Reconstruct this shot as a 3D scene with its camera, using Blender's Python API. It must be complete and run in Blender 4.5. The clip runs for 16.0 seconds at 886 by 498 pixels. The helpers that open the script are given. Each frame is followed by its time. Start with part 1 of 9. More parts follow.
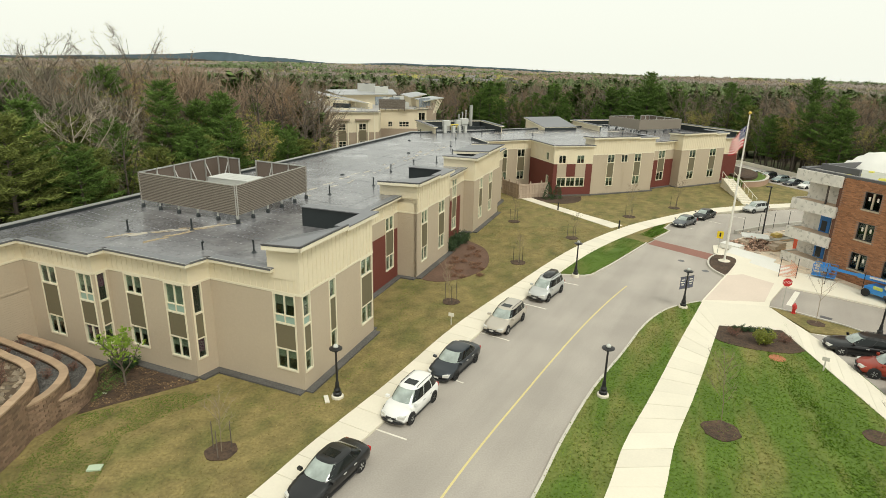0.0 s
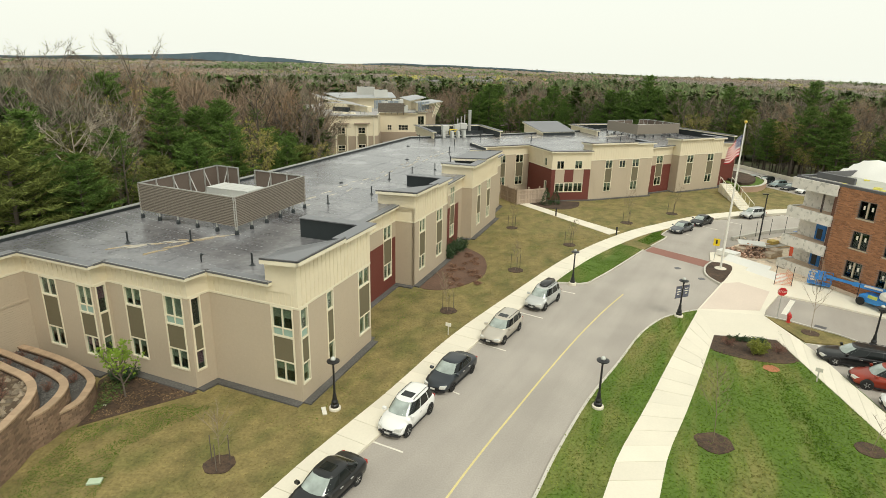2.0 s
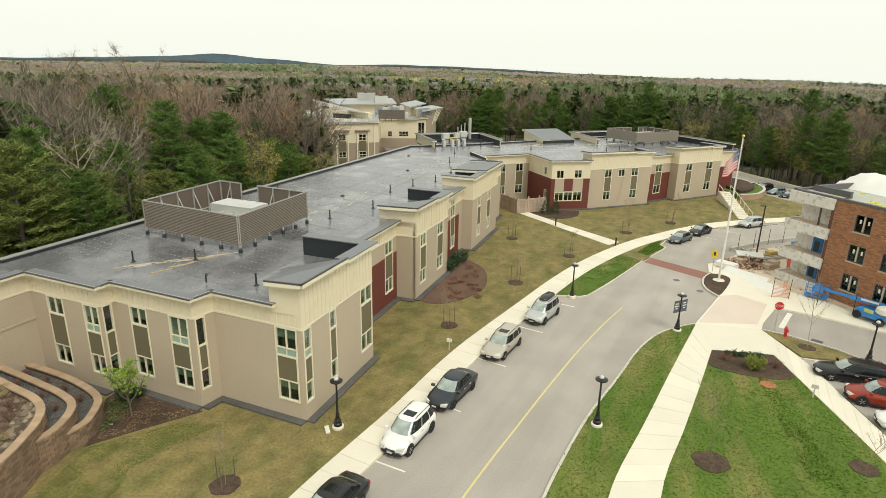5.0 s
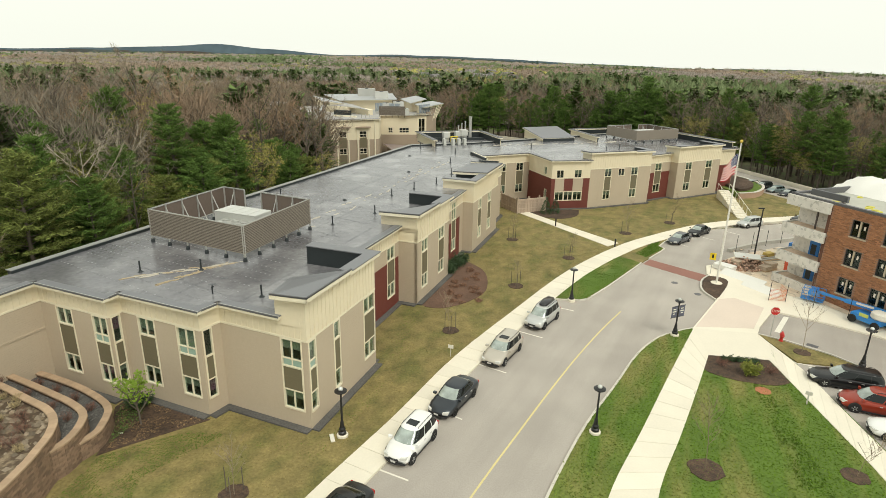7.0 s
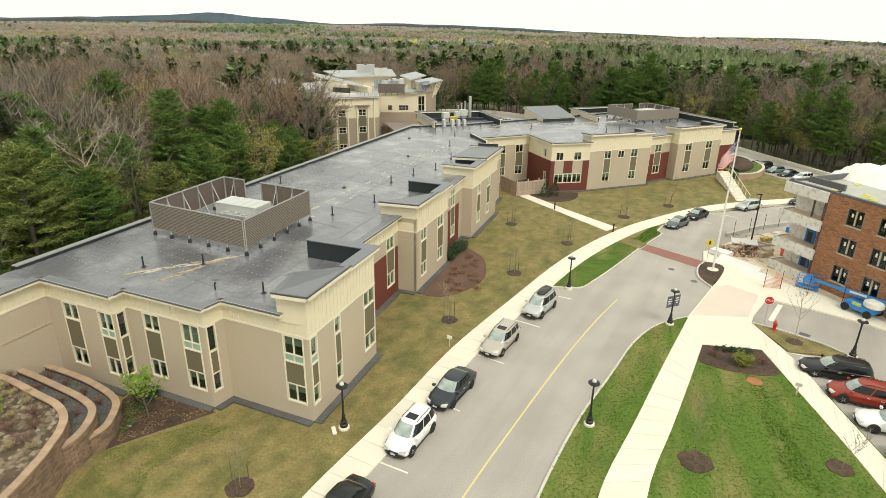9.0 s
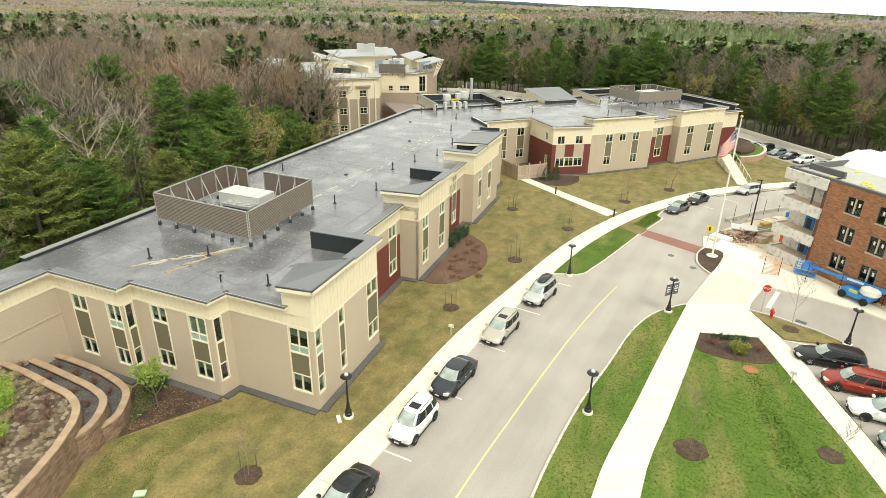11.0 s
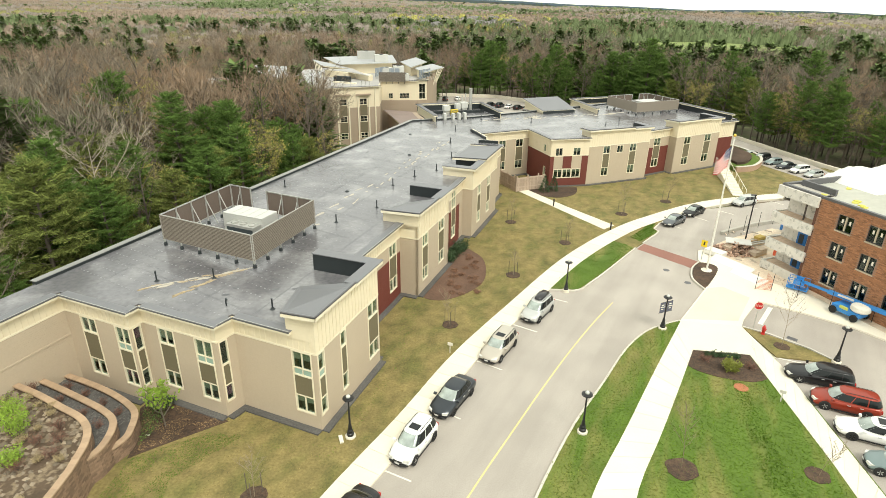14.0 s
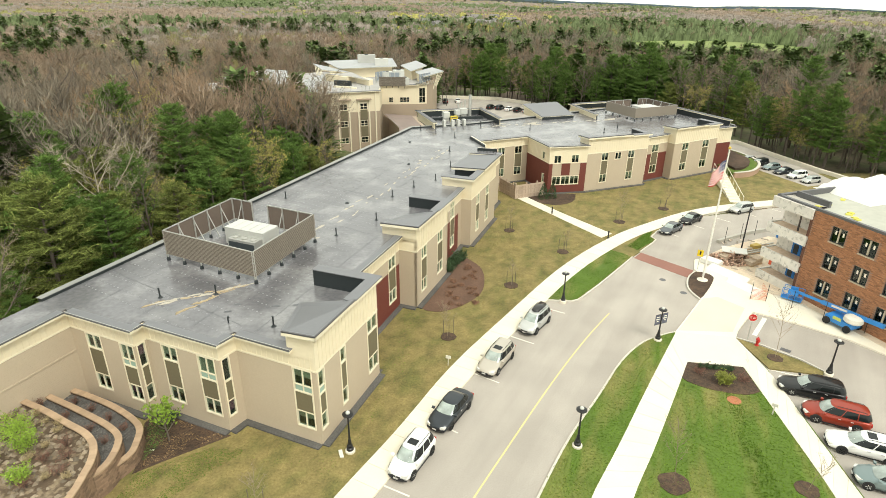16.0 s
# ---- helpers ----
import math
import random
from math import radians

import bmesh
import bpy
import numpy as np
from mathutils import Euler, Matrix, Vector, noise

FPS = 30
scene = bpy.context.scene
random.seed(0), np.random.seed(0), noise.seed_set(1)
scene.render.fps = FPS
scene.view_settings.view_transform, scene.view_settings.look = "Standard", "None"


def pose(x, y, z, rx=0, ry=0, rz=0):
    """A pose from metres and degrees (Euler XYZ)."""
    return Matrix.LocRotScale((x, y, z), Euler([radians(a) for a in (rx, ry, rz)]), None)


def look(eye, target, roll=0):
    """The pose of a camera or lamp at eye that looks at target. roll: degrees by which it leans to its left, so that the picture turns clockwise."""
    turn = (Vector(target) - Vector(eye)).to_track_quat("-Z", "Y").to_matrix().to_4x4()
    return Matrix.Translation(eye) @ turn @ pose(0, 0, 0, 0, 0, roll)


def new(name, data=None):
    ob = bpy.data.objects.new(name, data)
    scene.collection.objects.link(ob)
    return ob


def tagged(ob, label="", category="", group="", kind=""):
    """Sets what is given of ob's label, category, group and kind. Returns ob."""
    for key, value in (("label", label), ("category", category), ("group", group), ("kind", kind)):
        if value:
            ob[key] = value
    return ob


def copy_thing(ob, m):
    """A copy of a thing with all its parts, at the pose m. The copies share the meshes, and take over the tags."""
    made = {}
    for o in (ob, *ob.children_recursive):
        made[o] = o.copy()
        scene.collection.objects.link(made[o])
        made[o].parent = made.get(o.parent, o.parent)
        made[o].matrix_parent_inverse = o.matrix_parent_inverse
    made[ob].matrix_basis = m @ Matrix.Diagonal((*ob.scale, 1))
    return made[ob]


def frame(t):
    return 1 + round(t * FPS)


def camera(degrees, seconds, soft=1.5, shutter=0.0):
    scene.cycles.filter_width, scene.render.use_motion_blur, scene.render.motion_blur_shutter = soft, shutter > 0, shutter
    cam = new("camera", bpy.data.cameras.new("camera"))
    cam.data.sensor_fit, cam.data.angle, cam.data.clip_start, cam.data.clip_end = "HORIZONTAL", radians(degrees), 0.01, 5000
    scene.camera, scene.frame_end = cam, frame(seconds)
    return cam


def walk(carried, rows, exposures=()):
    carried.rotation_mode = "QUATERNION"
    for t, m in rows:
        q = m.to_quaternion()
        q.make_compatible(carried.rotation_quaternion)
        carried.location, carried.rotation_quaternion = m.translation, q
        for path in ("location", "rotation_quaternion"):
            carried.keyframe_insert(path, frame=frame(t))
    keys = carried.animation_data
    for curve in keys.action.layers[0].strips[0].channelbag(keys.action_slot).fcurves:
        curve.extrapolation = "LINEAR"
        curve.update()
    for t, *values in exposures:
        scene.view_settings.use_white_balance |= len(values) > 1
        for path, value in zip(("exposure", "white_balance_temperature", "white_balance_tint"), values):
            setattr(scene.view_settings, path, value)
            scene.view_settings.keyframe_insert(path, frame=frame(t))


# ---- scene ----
cam = camera(74.1, 16.0, 0.7)
PATH = [
    (0, (0.436, 0.44, 17.624), (0.407, 2.346, 17.018), 1.3),
    (0.5, (0.431, 0.456, 17.836), (0.403, 2.362, 17.23), 1.4),
    (1, (0.521, 0.432, 18.033), (0.491, 2.338, 17.426), 1.3),
    (1.5, (0.566, 0.395, 18.23), (0.537, 2.3, 17.624), 1.3),
    (2, (0.625, 0.353, 18.442), (0.596, 2.259, 17.836), 1.3),
    (2.5, (0.638, 0.337, 18.582), (0.609, 2.244, 17.978), 1.3),
    (3, (0.631, 0.314, 18.788), (0.6, 2.221, 18.185), 1.2),
    (3.5, (0.575, 0.342, 19.032), (0.546, 2.249, 18.427), 1.3),
    (4, (0.563, 0.304, 19.23), (0.534, 2.211, 18.628), 1.2),
    (6.5, (0.498, -0.03, 20.709), (0.467, 1.873, 20.093), 1.2),
    (7, (0.455, -0.075, 21.114), (0.425, 1.822, 20.481), 1.1),
    (7.5, (0.46, -0.049, 21.478), (0.43, 1.841, 20.824), 1.1),
    (8, (0.474, -0.06, 21.879), (0.444, 1.822, 21.203), 1.1),
    (8.5, (0.566, -0.066, 22.317), (0.535, 1.808, 21.618), 1.0),
    (9, (0.574, -0.052, 22.756), (0.544, 1.812, 22.033), 1.0),
    (11.5, (0.5, -0.206, 24.105), (0.468, 1.627, 23.306), 0.9),
    (12, (0.573, -0.256, 24.432), (0.542, 1.577, 23.634), 0.9),
    (12.5, (0.634, -0.297, 24.766), (0.601, 1.536, 23.968), 0.9),
    (13, (0.621, -0.371, 25.086), (0.587, 1.463, 24.288), 0.8),
    (13.5, (0.624, -0.491, 25.427), (0.59, 1.343, 24.63), 0.8),
    (14, (0.595, -0.545, 25.799), (0.562, 1.289, 25.002), 0.8),
    (14.5, (0.711, -0.597, 26.144), (0.676, 1.238, 25.349), 0.8),
    (15, (0.753, -0.599, 26.544), (0.719, 1.236, 25.749), 0.7),
    (15.5, (0.797, -0.632, 26.931), (0.761, 1.201, 26.132), 0.7),
    (16, (0.858, -0.696, 27.364), (0.82, 1.135, 26.559), 0.6),
]
walk(cam, [(t, look(eye, target, roll)) for t, eye, target, roll in PATH], [(0, -0.28), (8, -0.22), (9.2, -0.06), (11.6, 0.23), (16, 0.23)])

# ---- light ----
SUN_EL, SUN_AZ = 52.0, 150.0   # degrees; azimuth clockwise from +y
world = bpy.data.worlds.new("hazy_sky")
scene.world = world
world.use_nodes = True
wn = world.node_tree
wn.nodes.clear()
sky = wn.nodes.new("ShaderNodeTexSky")
sky.sky_type = "NISHITA"
sky.sun_disc = False
sky.sun_elevation, sky.sun_rotation = radians(SUN_EL), radians(SUN_AZ)
sky.air_density, sky.dust_density = 1.2, 4.0
dim = wn.nodes.new("ShaderNodeVectorMath")
dim.operation = "SCALE"
dim.inputs["Scale"].default_value = 0.12
veil = wn.nodes.new("ShaderNodeMix")
veil.data_type = "RGBA"
veil.inputs["Factor"].default_value = 0.86
veil.inputs["B"].default_value = (1.31, 1.34, 1.18, 1)
wbg = wn.nodes.new("ShaderNodeBackground")
wout = wn.nodes.new("ShaderNodeOutputWorld")
wn.links.new(sky.outputs[0], dim.inputs[0])
wn.links.new(dim.outputs[0], veil.inputs["A"])
wn.links.new(veil.outputs["Result"], wbg.inputs["Color"])
wn.links.new(wbg.outputs[0], wout.inputs[0])
sun_data = bpy.data.lights.new("sun", "SUN")
sun_data.energy, sun_data.angle, sun_data.color = 2.0, radians(22), (1.0, 0.97, 0.86)
sun = new("sun", sun_data)
a, e = radians(SUN_AZ), radians(SUN_EL)
sun.matrix_world = look((60 * math.sin(a), 60 * math.cos(a), 80), (60 * math.sin(a) - math.sin(a) * math.cos(e), 60 * math.cos(a) - math.cos(a) * math.cos(e), 80 - math.sin(e)))

# ---- helpers of this scene ----
R = random.Random(7)


class MB:
    """Collects corners and faces for one mesh."""

    def __init__(self):
        self.v, self.f = [], []

    def face(self, pts):
        n = len(self.v)
        self.v.extend(tuple(p) for p in pts)
        self.f.append(tuple(range(n, n + len(pts))))
        return self

    def box(self, x0, y0, z0, x1, y1, z1, m=None):
        n = len(self.v)
        pts = [(x0, y0, z0), (x1, y0, z0), (x1, y1, z0), (x0, y1, z0), (x0, y0, z1), (x1, y0, z1), (x1, y1, z1), (x0, y1, z1)]
        self.v.extend(tuple(m @ Vector(p)) if m else p for p in pts)
        self.f.extend(tuple(n + i for i in q) for q in ((3, 2, 1, 0), (4, 5, 6, 7), (0, 1, 5, 4), (1, 2, 6, 5), (2, 3, 7, 6), (3, 0, 4, 7)))
        return self

    def prism(self, poly, z0, z1, top=True, bottom=True):
        """poly counter-clockwise; z0 and z1 numbers or functions of x, y."""
        n, k = len(self.v), len(poly)
        if sum(poly[i][0] * poly[(i + 1) % k][1] - poly[(i + 1) % k][0] * poly[i][1] for i in range(k)) < 0:
            poly = poly[::-1]
        za = z0 if callable(z0) else (lambda x, y: z0)
        zb = z1 if callable(z1) else (lambda x, y: z1)
        self.v.extend((x, y, za(x, y)) for x, y in poly)
        self.v.extend((x, y, zb(x, y)) for x, y in poly)
        for i in range(k):
            j = (i + 1) % k
            self.f.append((n + i, n + j, n + k + j, n + k + i))
        if top:
            self.f.append(tuple(range(n + k, n + 2 * k)))
        if bottom:
            self.f.append(tuple(range(n + k - 1, n - 1, -1)))
        return self

    def tube(self, pts, radii, sides=6, caps=True):
        rings = []
        for i, p in enumerate(pts):
            p = Vector(p)
            d = Vector(pts[min(i + 1, len(pts) - 1)]) - Vector(pts[max(i - 1, 0)])
            d = d.normalized() if d.length > 1e-9 else Vector((0, 0, 1))
            s = d.orthogonal().normalized() if abs(d.z) < 0.99 else Vector((1, 0, 0))
            t = d.cross(s).normalized()
            s = t.cross(d)
            n = len(self.v)
            r = radii[i] if isinstance(radii, (list, tuple)) else radii
            self.v.extend(tuple(p + r * (math.cos(2 * math.pi * k / sides) * s + math.sin(2 * math.pi * k / sides) * t)) for k in range(sides))
            rings.append(n)
        for a, b in zip(rings, rings[1:]):
            for k in range(sides):
                self.f.append((a + k, a + (k + 1) % sides, b + (k + 1) % sides, b + k))
        if caps:
            self.f.append(tuple(rings[0] + k for k in reversed(range(sides))))
            self.f.append(tuple(rings[-1] + k for k in range(sides)))
        return self

    def lathe(self, profile, sides=16, at=(0, 0, 0)):
        """profile: rows of radius and height."""
        n0 = len(self.v)
        for r, z in profile:
            self.v.extend((at[0] + r * math.cos(2 * math.pi * k / sides), at[1] + r * math.sin(2 * math.pi * k / sides), at[2] + z) for k in range(sides))
        for i in range(len(profile) - 1):
            for k in range(sides):
                a, b = n0 + i * sides, n0 + (i + 1) * sides
                self.f.append((a + k, a + (k + 1) % sides, b + (k + 1) % sides, b + k))
        self.f.append(tuple(n0 + k for k in reversed(range(sides))))
        self.f.append(tuple(n0 + (len(profile) - 1) * sides + k for k in range(sides)))
        return self

    def mesh(self, name, material, smooth=False):
        me = bpy.data.meshes.new(name)
        me.from_pydata(self.v, [], self.f)
        if material:
            me.materials.append(material)
        if smooth:
            me.polygons.foreach_set("use_smooth", [True] * len(me.polygons))
        me.update()
        return me


def part(name, mb, material, parent, label="", smooth=False, at=None):
    """One mesh object under a thing or a part. mb: an MB or a finished mesh."""
    me = mb.mesh(name, material, smooth) if isinstance(mb, MB) else mb
    ob = new(name, me)
    if parent is not None:
        ob.parent = parent
    if at is not None:
        ob.matrix_basis = at
    if label:
        ob["label"] = label
    return ob


def thing(name, label, category, group="", at=None, kind=""):
    ob = new(name)
    ob.empty_display_size = 0.3
    if at is not None:
        ob.matrix_basis = at
    return tagged(ob, label, category, group, kind)


def setting(name, mb, material, label, category, smooth=False):
    return tagged(part(name, mb, material, None, "", smooth), label, category, "", "structure")


def V2(p):
    return Vector((p[0], p[1]))


def along(p, q, s, off=0.0):
    """The point s metres from p towards q, off metres to the right of that way."""
    p, q = V2(p), V2(q)
    d = (q - p).normalized()
    return p + d * s + Vector((d.y, -d.x)) * off


def catmull(pts, step=6):
    out = []
    n = len(pts)
    for i in range(n - 1):
        p0, p1, p2, p3 = (V2(pts[max(0, min(n - 1, i + k))]) for k in (-1, 0, 1, 2))
        for k in range(step):
            t = k / step
            out.append(0.5 * ((2 * p1) + (p2 - p0) * t + (2 * p0 - 5 * p1 + 4 * p2 - p3) * t * t + (3 * p1 - p0 - 3 * p2 + p3) * t ** 3))
    out.append(V2(pts[-1]))
    return out


def offset(line, d):
    """A line moved d metres to its right."""
    out = []
    for i, p in enumerate(line):
        t = (line[min(i + 1, len(line) - 1)] - line[max(i - 1, 0)]).normalized()
        out.append(p + Vector((t.y, -t.x)) * d)
    return out


def ribbon(mb, left, right, z0, z1):
    """A slab between two lines with as many points each."""
    n = len(mb.v)
    for a, b in zip(left, right):
        mb.v.extend([(a.x, a.y, z1), (b.x, b.y, z1), (a.x, a.y, z0), (b.x, b.y, z0)])
    for i in range(len(left) - 1):
        k = n + 4 * i
        mb.f.extend([(k, k + 1, k + 5, k + 4), (k, k + 4, k + 6, k + 2), (k + 1, k + 3, k + 7, k + 5)])
    k = n + 4 * (len(left) - 1)
    mb.f.extend([(n, n + 2, n + 3, n + 1), (k, k + 1, k + 3, k + 2)])
    return mb


# ---- materials ----
def mat(name, color, rough=0.7, metal=0.0, var=0.12, grain=18.0, large=0.35, bump=0.0, bump_scale=40.0, other=None, other_at=(0.45, 0.65), other_scale=0.5, island=0.0, obj=0.0, spec=0.5, coat=0.0, stretch=None, streak=None):
    """A node material: base colour with fine grain, large blotches, a second colour in patches, relief.
    streak: degrees, length and width by which the patches are drawn out."""
    m = bpy.data.materials.new(name)
    m.use_nodes = True
    nt = m.node_tree
    bs = nt.nodes["Principled BSDF"]
    bs.inputs["Roughness"].default_value, bs.inputs["Metallic"].default_value = rough, metal
    bs.inputs["Specular IOR Level"].default_value = spec
    bs.inputs["Coat Weight"].default_value = coat
    tc = nt.nodes.new("ShaderNodeTexCoord")
    src = tc.outputs["Object"]
    if stretch:
        mp = nt.nodes.new("ShaderNodeMapping")
        mp.inputs["Scale"].default_value = stretch
        nt.links.new(src, mp.inputs[0])
        src = mp.outputs[0]

    def noise_node(scale, detail=4.0):
        n = nt.nodes.new("ShaderNodeTexNoise")
        n.inputs["Scale"].default_value, n.inputs["Detail"].default_value = scale, detail
        nt.links.new(src, n.inputs["Vector"])
        return n.outputs["Fac"]

    def math_node(op, a, b):
        n = nt.nodes.new("ShaderNodeMath")
        n.operation = op
        for i, x in enumerate((a, b)):
            if isinstance(x, (int, float)):
                n.inputs[i].default_value = x
            else:
                nt.links.new(x, n.inputs[i])
        return n.outputs[0]

    col = nt.nodes.new("ShaderNodeRGB")
    col.outputs[0].default_value = (*color, 1)
    base = col.outputs[0]
    if other:
        ramp = nt.nodes.new("ShaderNodeMapRange")
        ramp.inputs["From Min"].default_value, ramp.inputs["From Max"].default_value = other_at
        patch = noise_node(other_scale, 6.0)
        if streak:
            mp = nt.nodes.new("ShaderNodeMapping")
            mp.vector_type = "TEXTURE"
            mp.inputs["Rotation"].default_value = (0, 0, radians(streak[0]))
            mp.inputs["Scale"].default_value = (streak[1], streak[2], 1)
            nt.links.new(src, mp.inputs[0])
            nt.links.new(mp.outputs[0], patch.node.inputs["Vector"])
        nt.links.new(patch, ramp.inputs["Value"])
        mx = nt.nodes.new("ShaderNodeMix")
        mx.data_type = "RGBA"
        mx.inputs["B"].default_value = (*other, 1)
        nt.links.new(ramp.outputs[0], mx.inputs["Factor"])
        nt.links.new(base, mx.inputs["A"])
        base = mx.outputs["Result"]
    f = math_node("MULTIPLY_ADD", noise_node(grain), 2 * var)
    f.node.inputs[2].default_value = 1 - var
    g = math_node("MULTIPLY_ADD", noise_node(large, 3.0), 2 * var)
    g.node.inputs[2].default_value = 1 - var
    f = math_node("MULTIPLY", f, g)
    if island or obj:
        gi = nt.nodes.new("ShaderNodeNewGeometry").outputs["Random Per Island"] if island else nt.nodes.new("ShaderNodeObjectInfo").outputs["Random"]
        w = island or obj
        h = math_node("MULTIPLY_ADD", gi, 2 * w)
        h.node.inputs[2].default_value = 1 - w
        f = math_node("MULTIPLY", f, h)
    sc = nt.nodes.new("ShaderNodeVectorMath")
    sc.operation = "SCALE"
    nt.links.new(base, sc.inputs[0])
    nt.links.new(f, sc.inputs["Scale"])
    nt.links.new(sc.outputs[0], bs.inputs["Base Color"])
    if bump:
        b = nt.nodes.new("ShaderNodeBump")
        b.inputs["Strength"].default_value, b.inputs["Distance"].default_value = bump, 0.03
        nt.links.new(noise_node(bump_scale, 5.0), b.inputs["Height"])
        nt.links.new(b.outputs[0], bs.inputs["Normal"])
    return m


def siding_mat(name, color, pitch):
    """Lapped horizontal boards: relief and a fine line at each lap."""
    m = mat(name, color, 0.65, var=0.05, grain=6.0, large=0.3)
    nt = m.node_tree
    bs = nt.nodes["Principled BSDF"]
    tc = nt.nodes.new("ShaderNodeTexCoord")
    sx = nt.nodes.new("ShaderNodeSeparateXYZ")
    nt.links.new(tc.outputs["Object"], sx.inputs[0])
    d = nt.nodes.new("ShaderNodeMath")
    d.operation = "DIVIDE"
    d.inputs[1].default_value = pitch
    nt.links.new(sx.outputs["Z"], d.inputs[0])
    fr = nt.nodes.new("ShaderNodeMath")
    fr.operation = "FRACT"
    nt.links.new(d.outputs[0], fr.inputs[0])
    inv = nt.nodes.new("ShaderNodeMath")
    inv.operation = "SUBTRACT"
    inv.inputs[0].default_value = 1.0
    nt.links.new(fr.outputs[0], inv.inputs[1])
    b = nt.nodes.new("ShaderNodeBump")
    b.inputs["Strength"].default_value, b.inputs["Distance"].default_value = 0.7, 0.02
    nt.links.new(inv.outputs[0], b.inputs["Height"])
    nt.links.new(b.outputs[0], bs.inputs["Normal"])
    return m


def glass_mat(name, tint, dark=0.85):
    """A window pane that shows the dark room and the sky in it."""
    m = bpy.data.materials.new(name)
    m.use_nodes = True
    nt = m.node_tree
    nt.nodes.clear()
    out = nt.nodes.new("ShaderNodeOutputMaterial")
    mix = nt.nodes.new("ShaderNodeMixShader")
    tr = nt.nodes.new("ShaderNodeBsdfTransparent")
    gl = nt.nodes.new("ShaderNodeBsdfGlossy")
    lw = nt.nodes.new("ShaderNodeLayerWeight")
    lw.inputs["Blend"].default_value = 0.5
    pw = nt.nodes.new("ShaderNodeMath")
    pw.operation = "POWER"
    pw.inputs[1].default_value = 3.0
    nt.links.new(lw.outputs["Facing"], pw.inputs[0])
    fr = nt.nodes.new("ShaderNodeMath")
    fr.operation = "MULTIPLY_ADD"
    fr.inputs[1].default_value, fr.inputs[2].default_value = 0.6, 0.05
    nt.links.new(pw.outputs[0], fr.inputs[0])
    tr.inputs["Color"].default_value = (*tint, 1)
    gl.inputs["Roughness"].default_value = 0.03
    gl.inputs["Color"].default_value = (0.9, 0.95, 0.93, 1)
    nt.links.new(fr.outputs[0], mix.inputs[0])
    nt.links.new(tr.outputs[0], mix.inputs[1])
    nt.links.new(gl.outputs[0], mix.inputs[2])
    nt.links.new(mix.outputs[0], out.inputs[0])
    return m


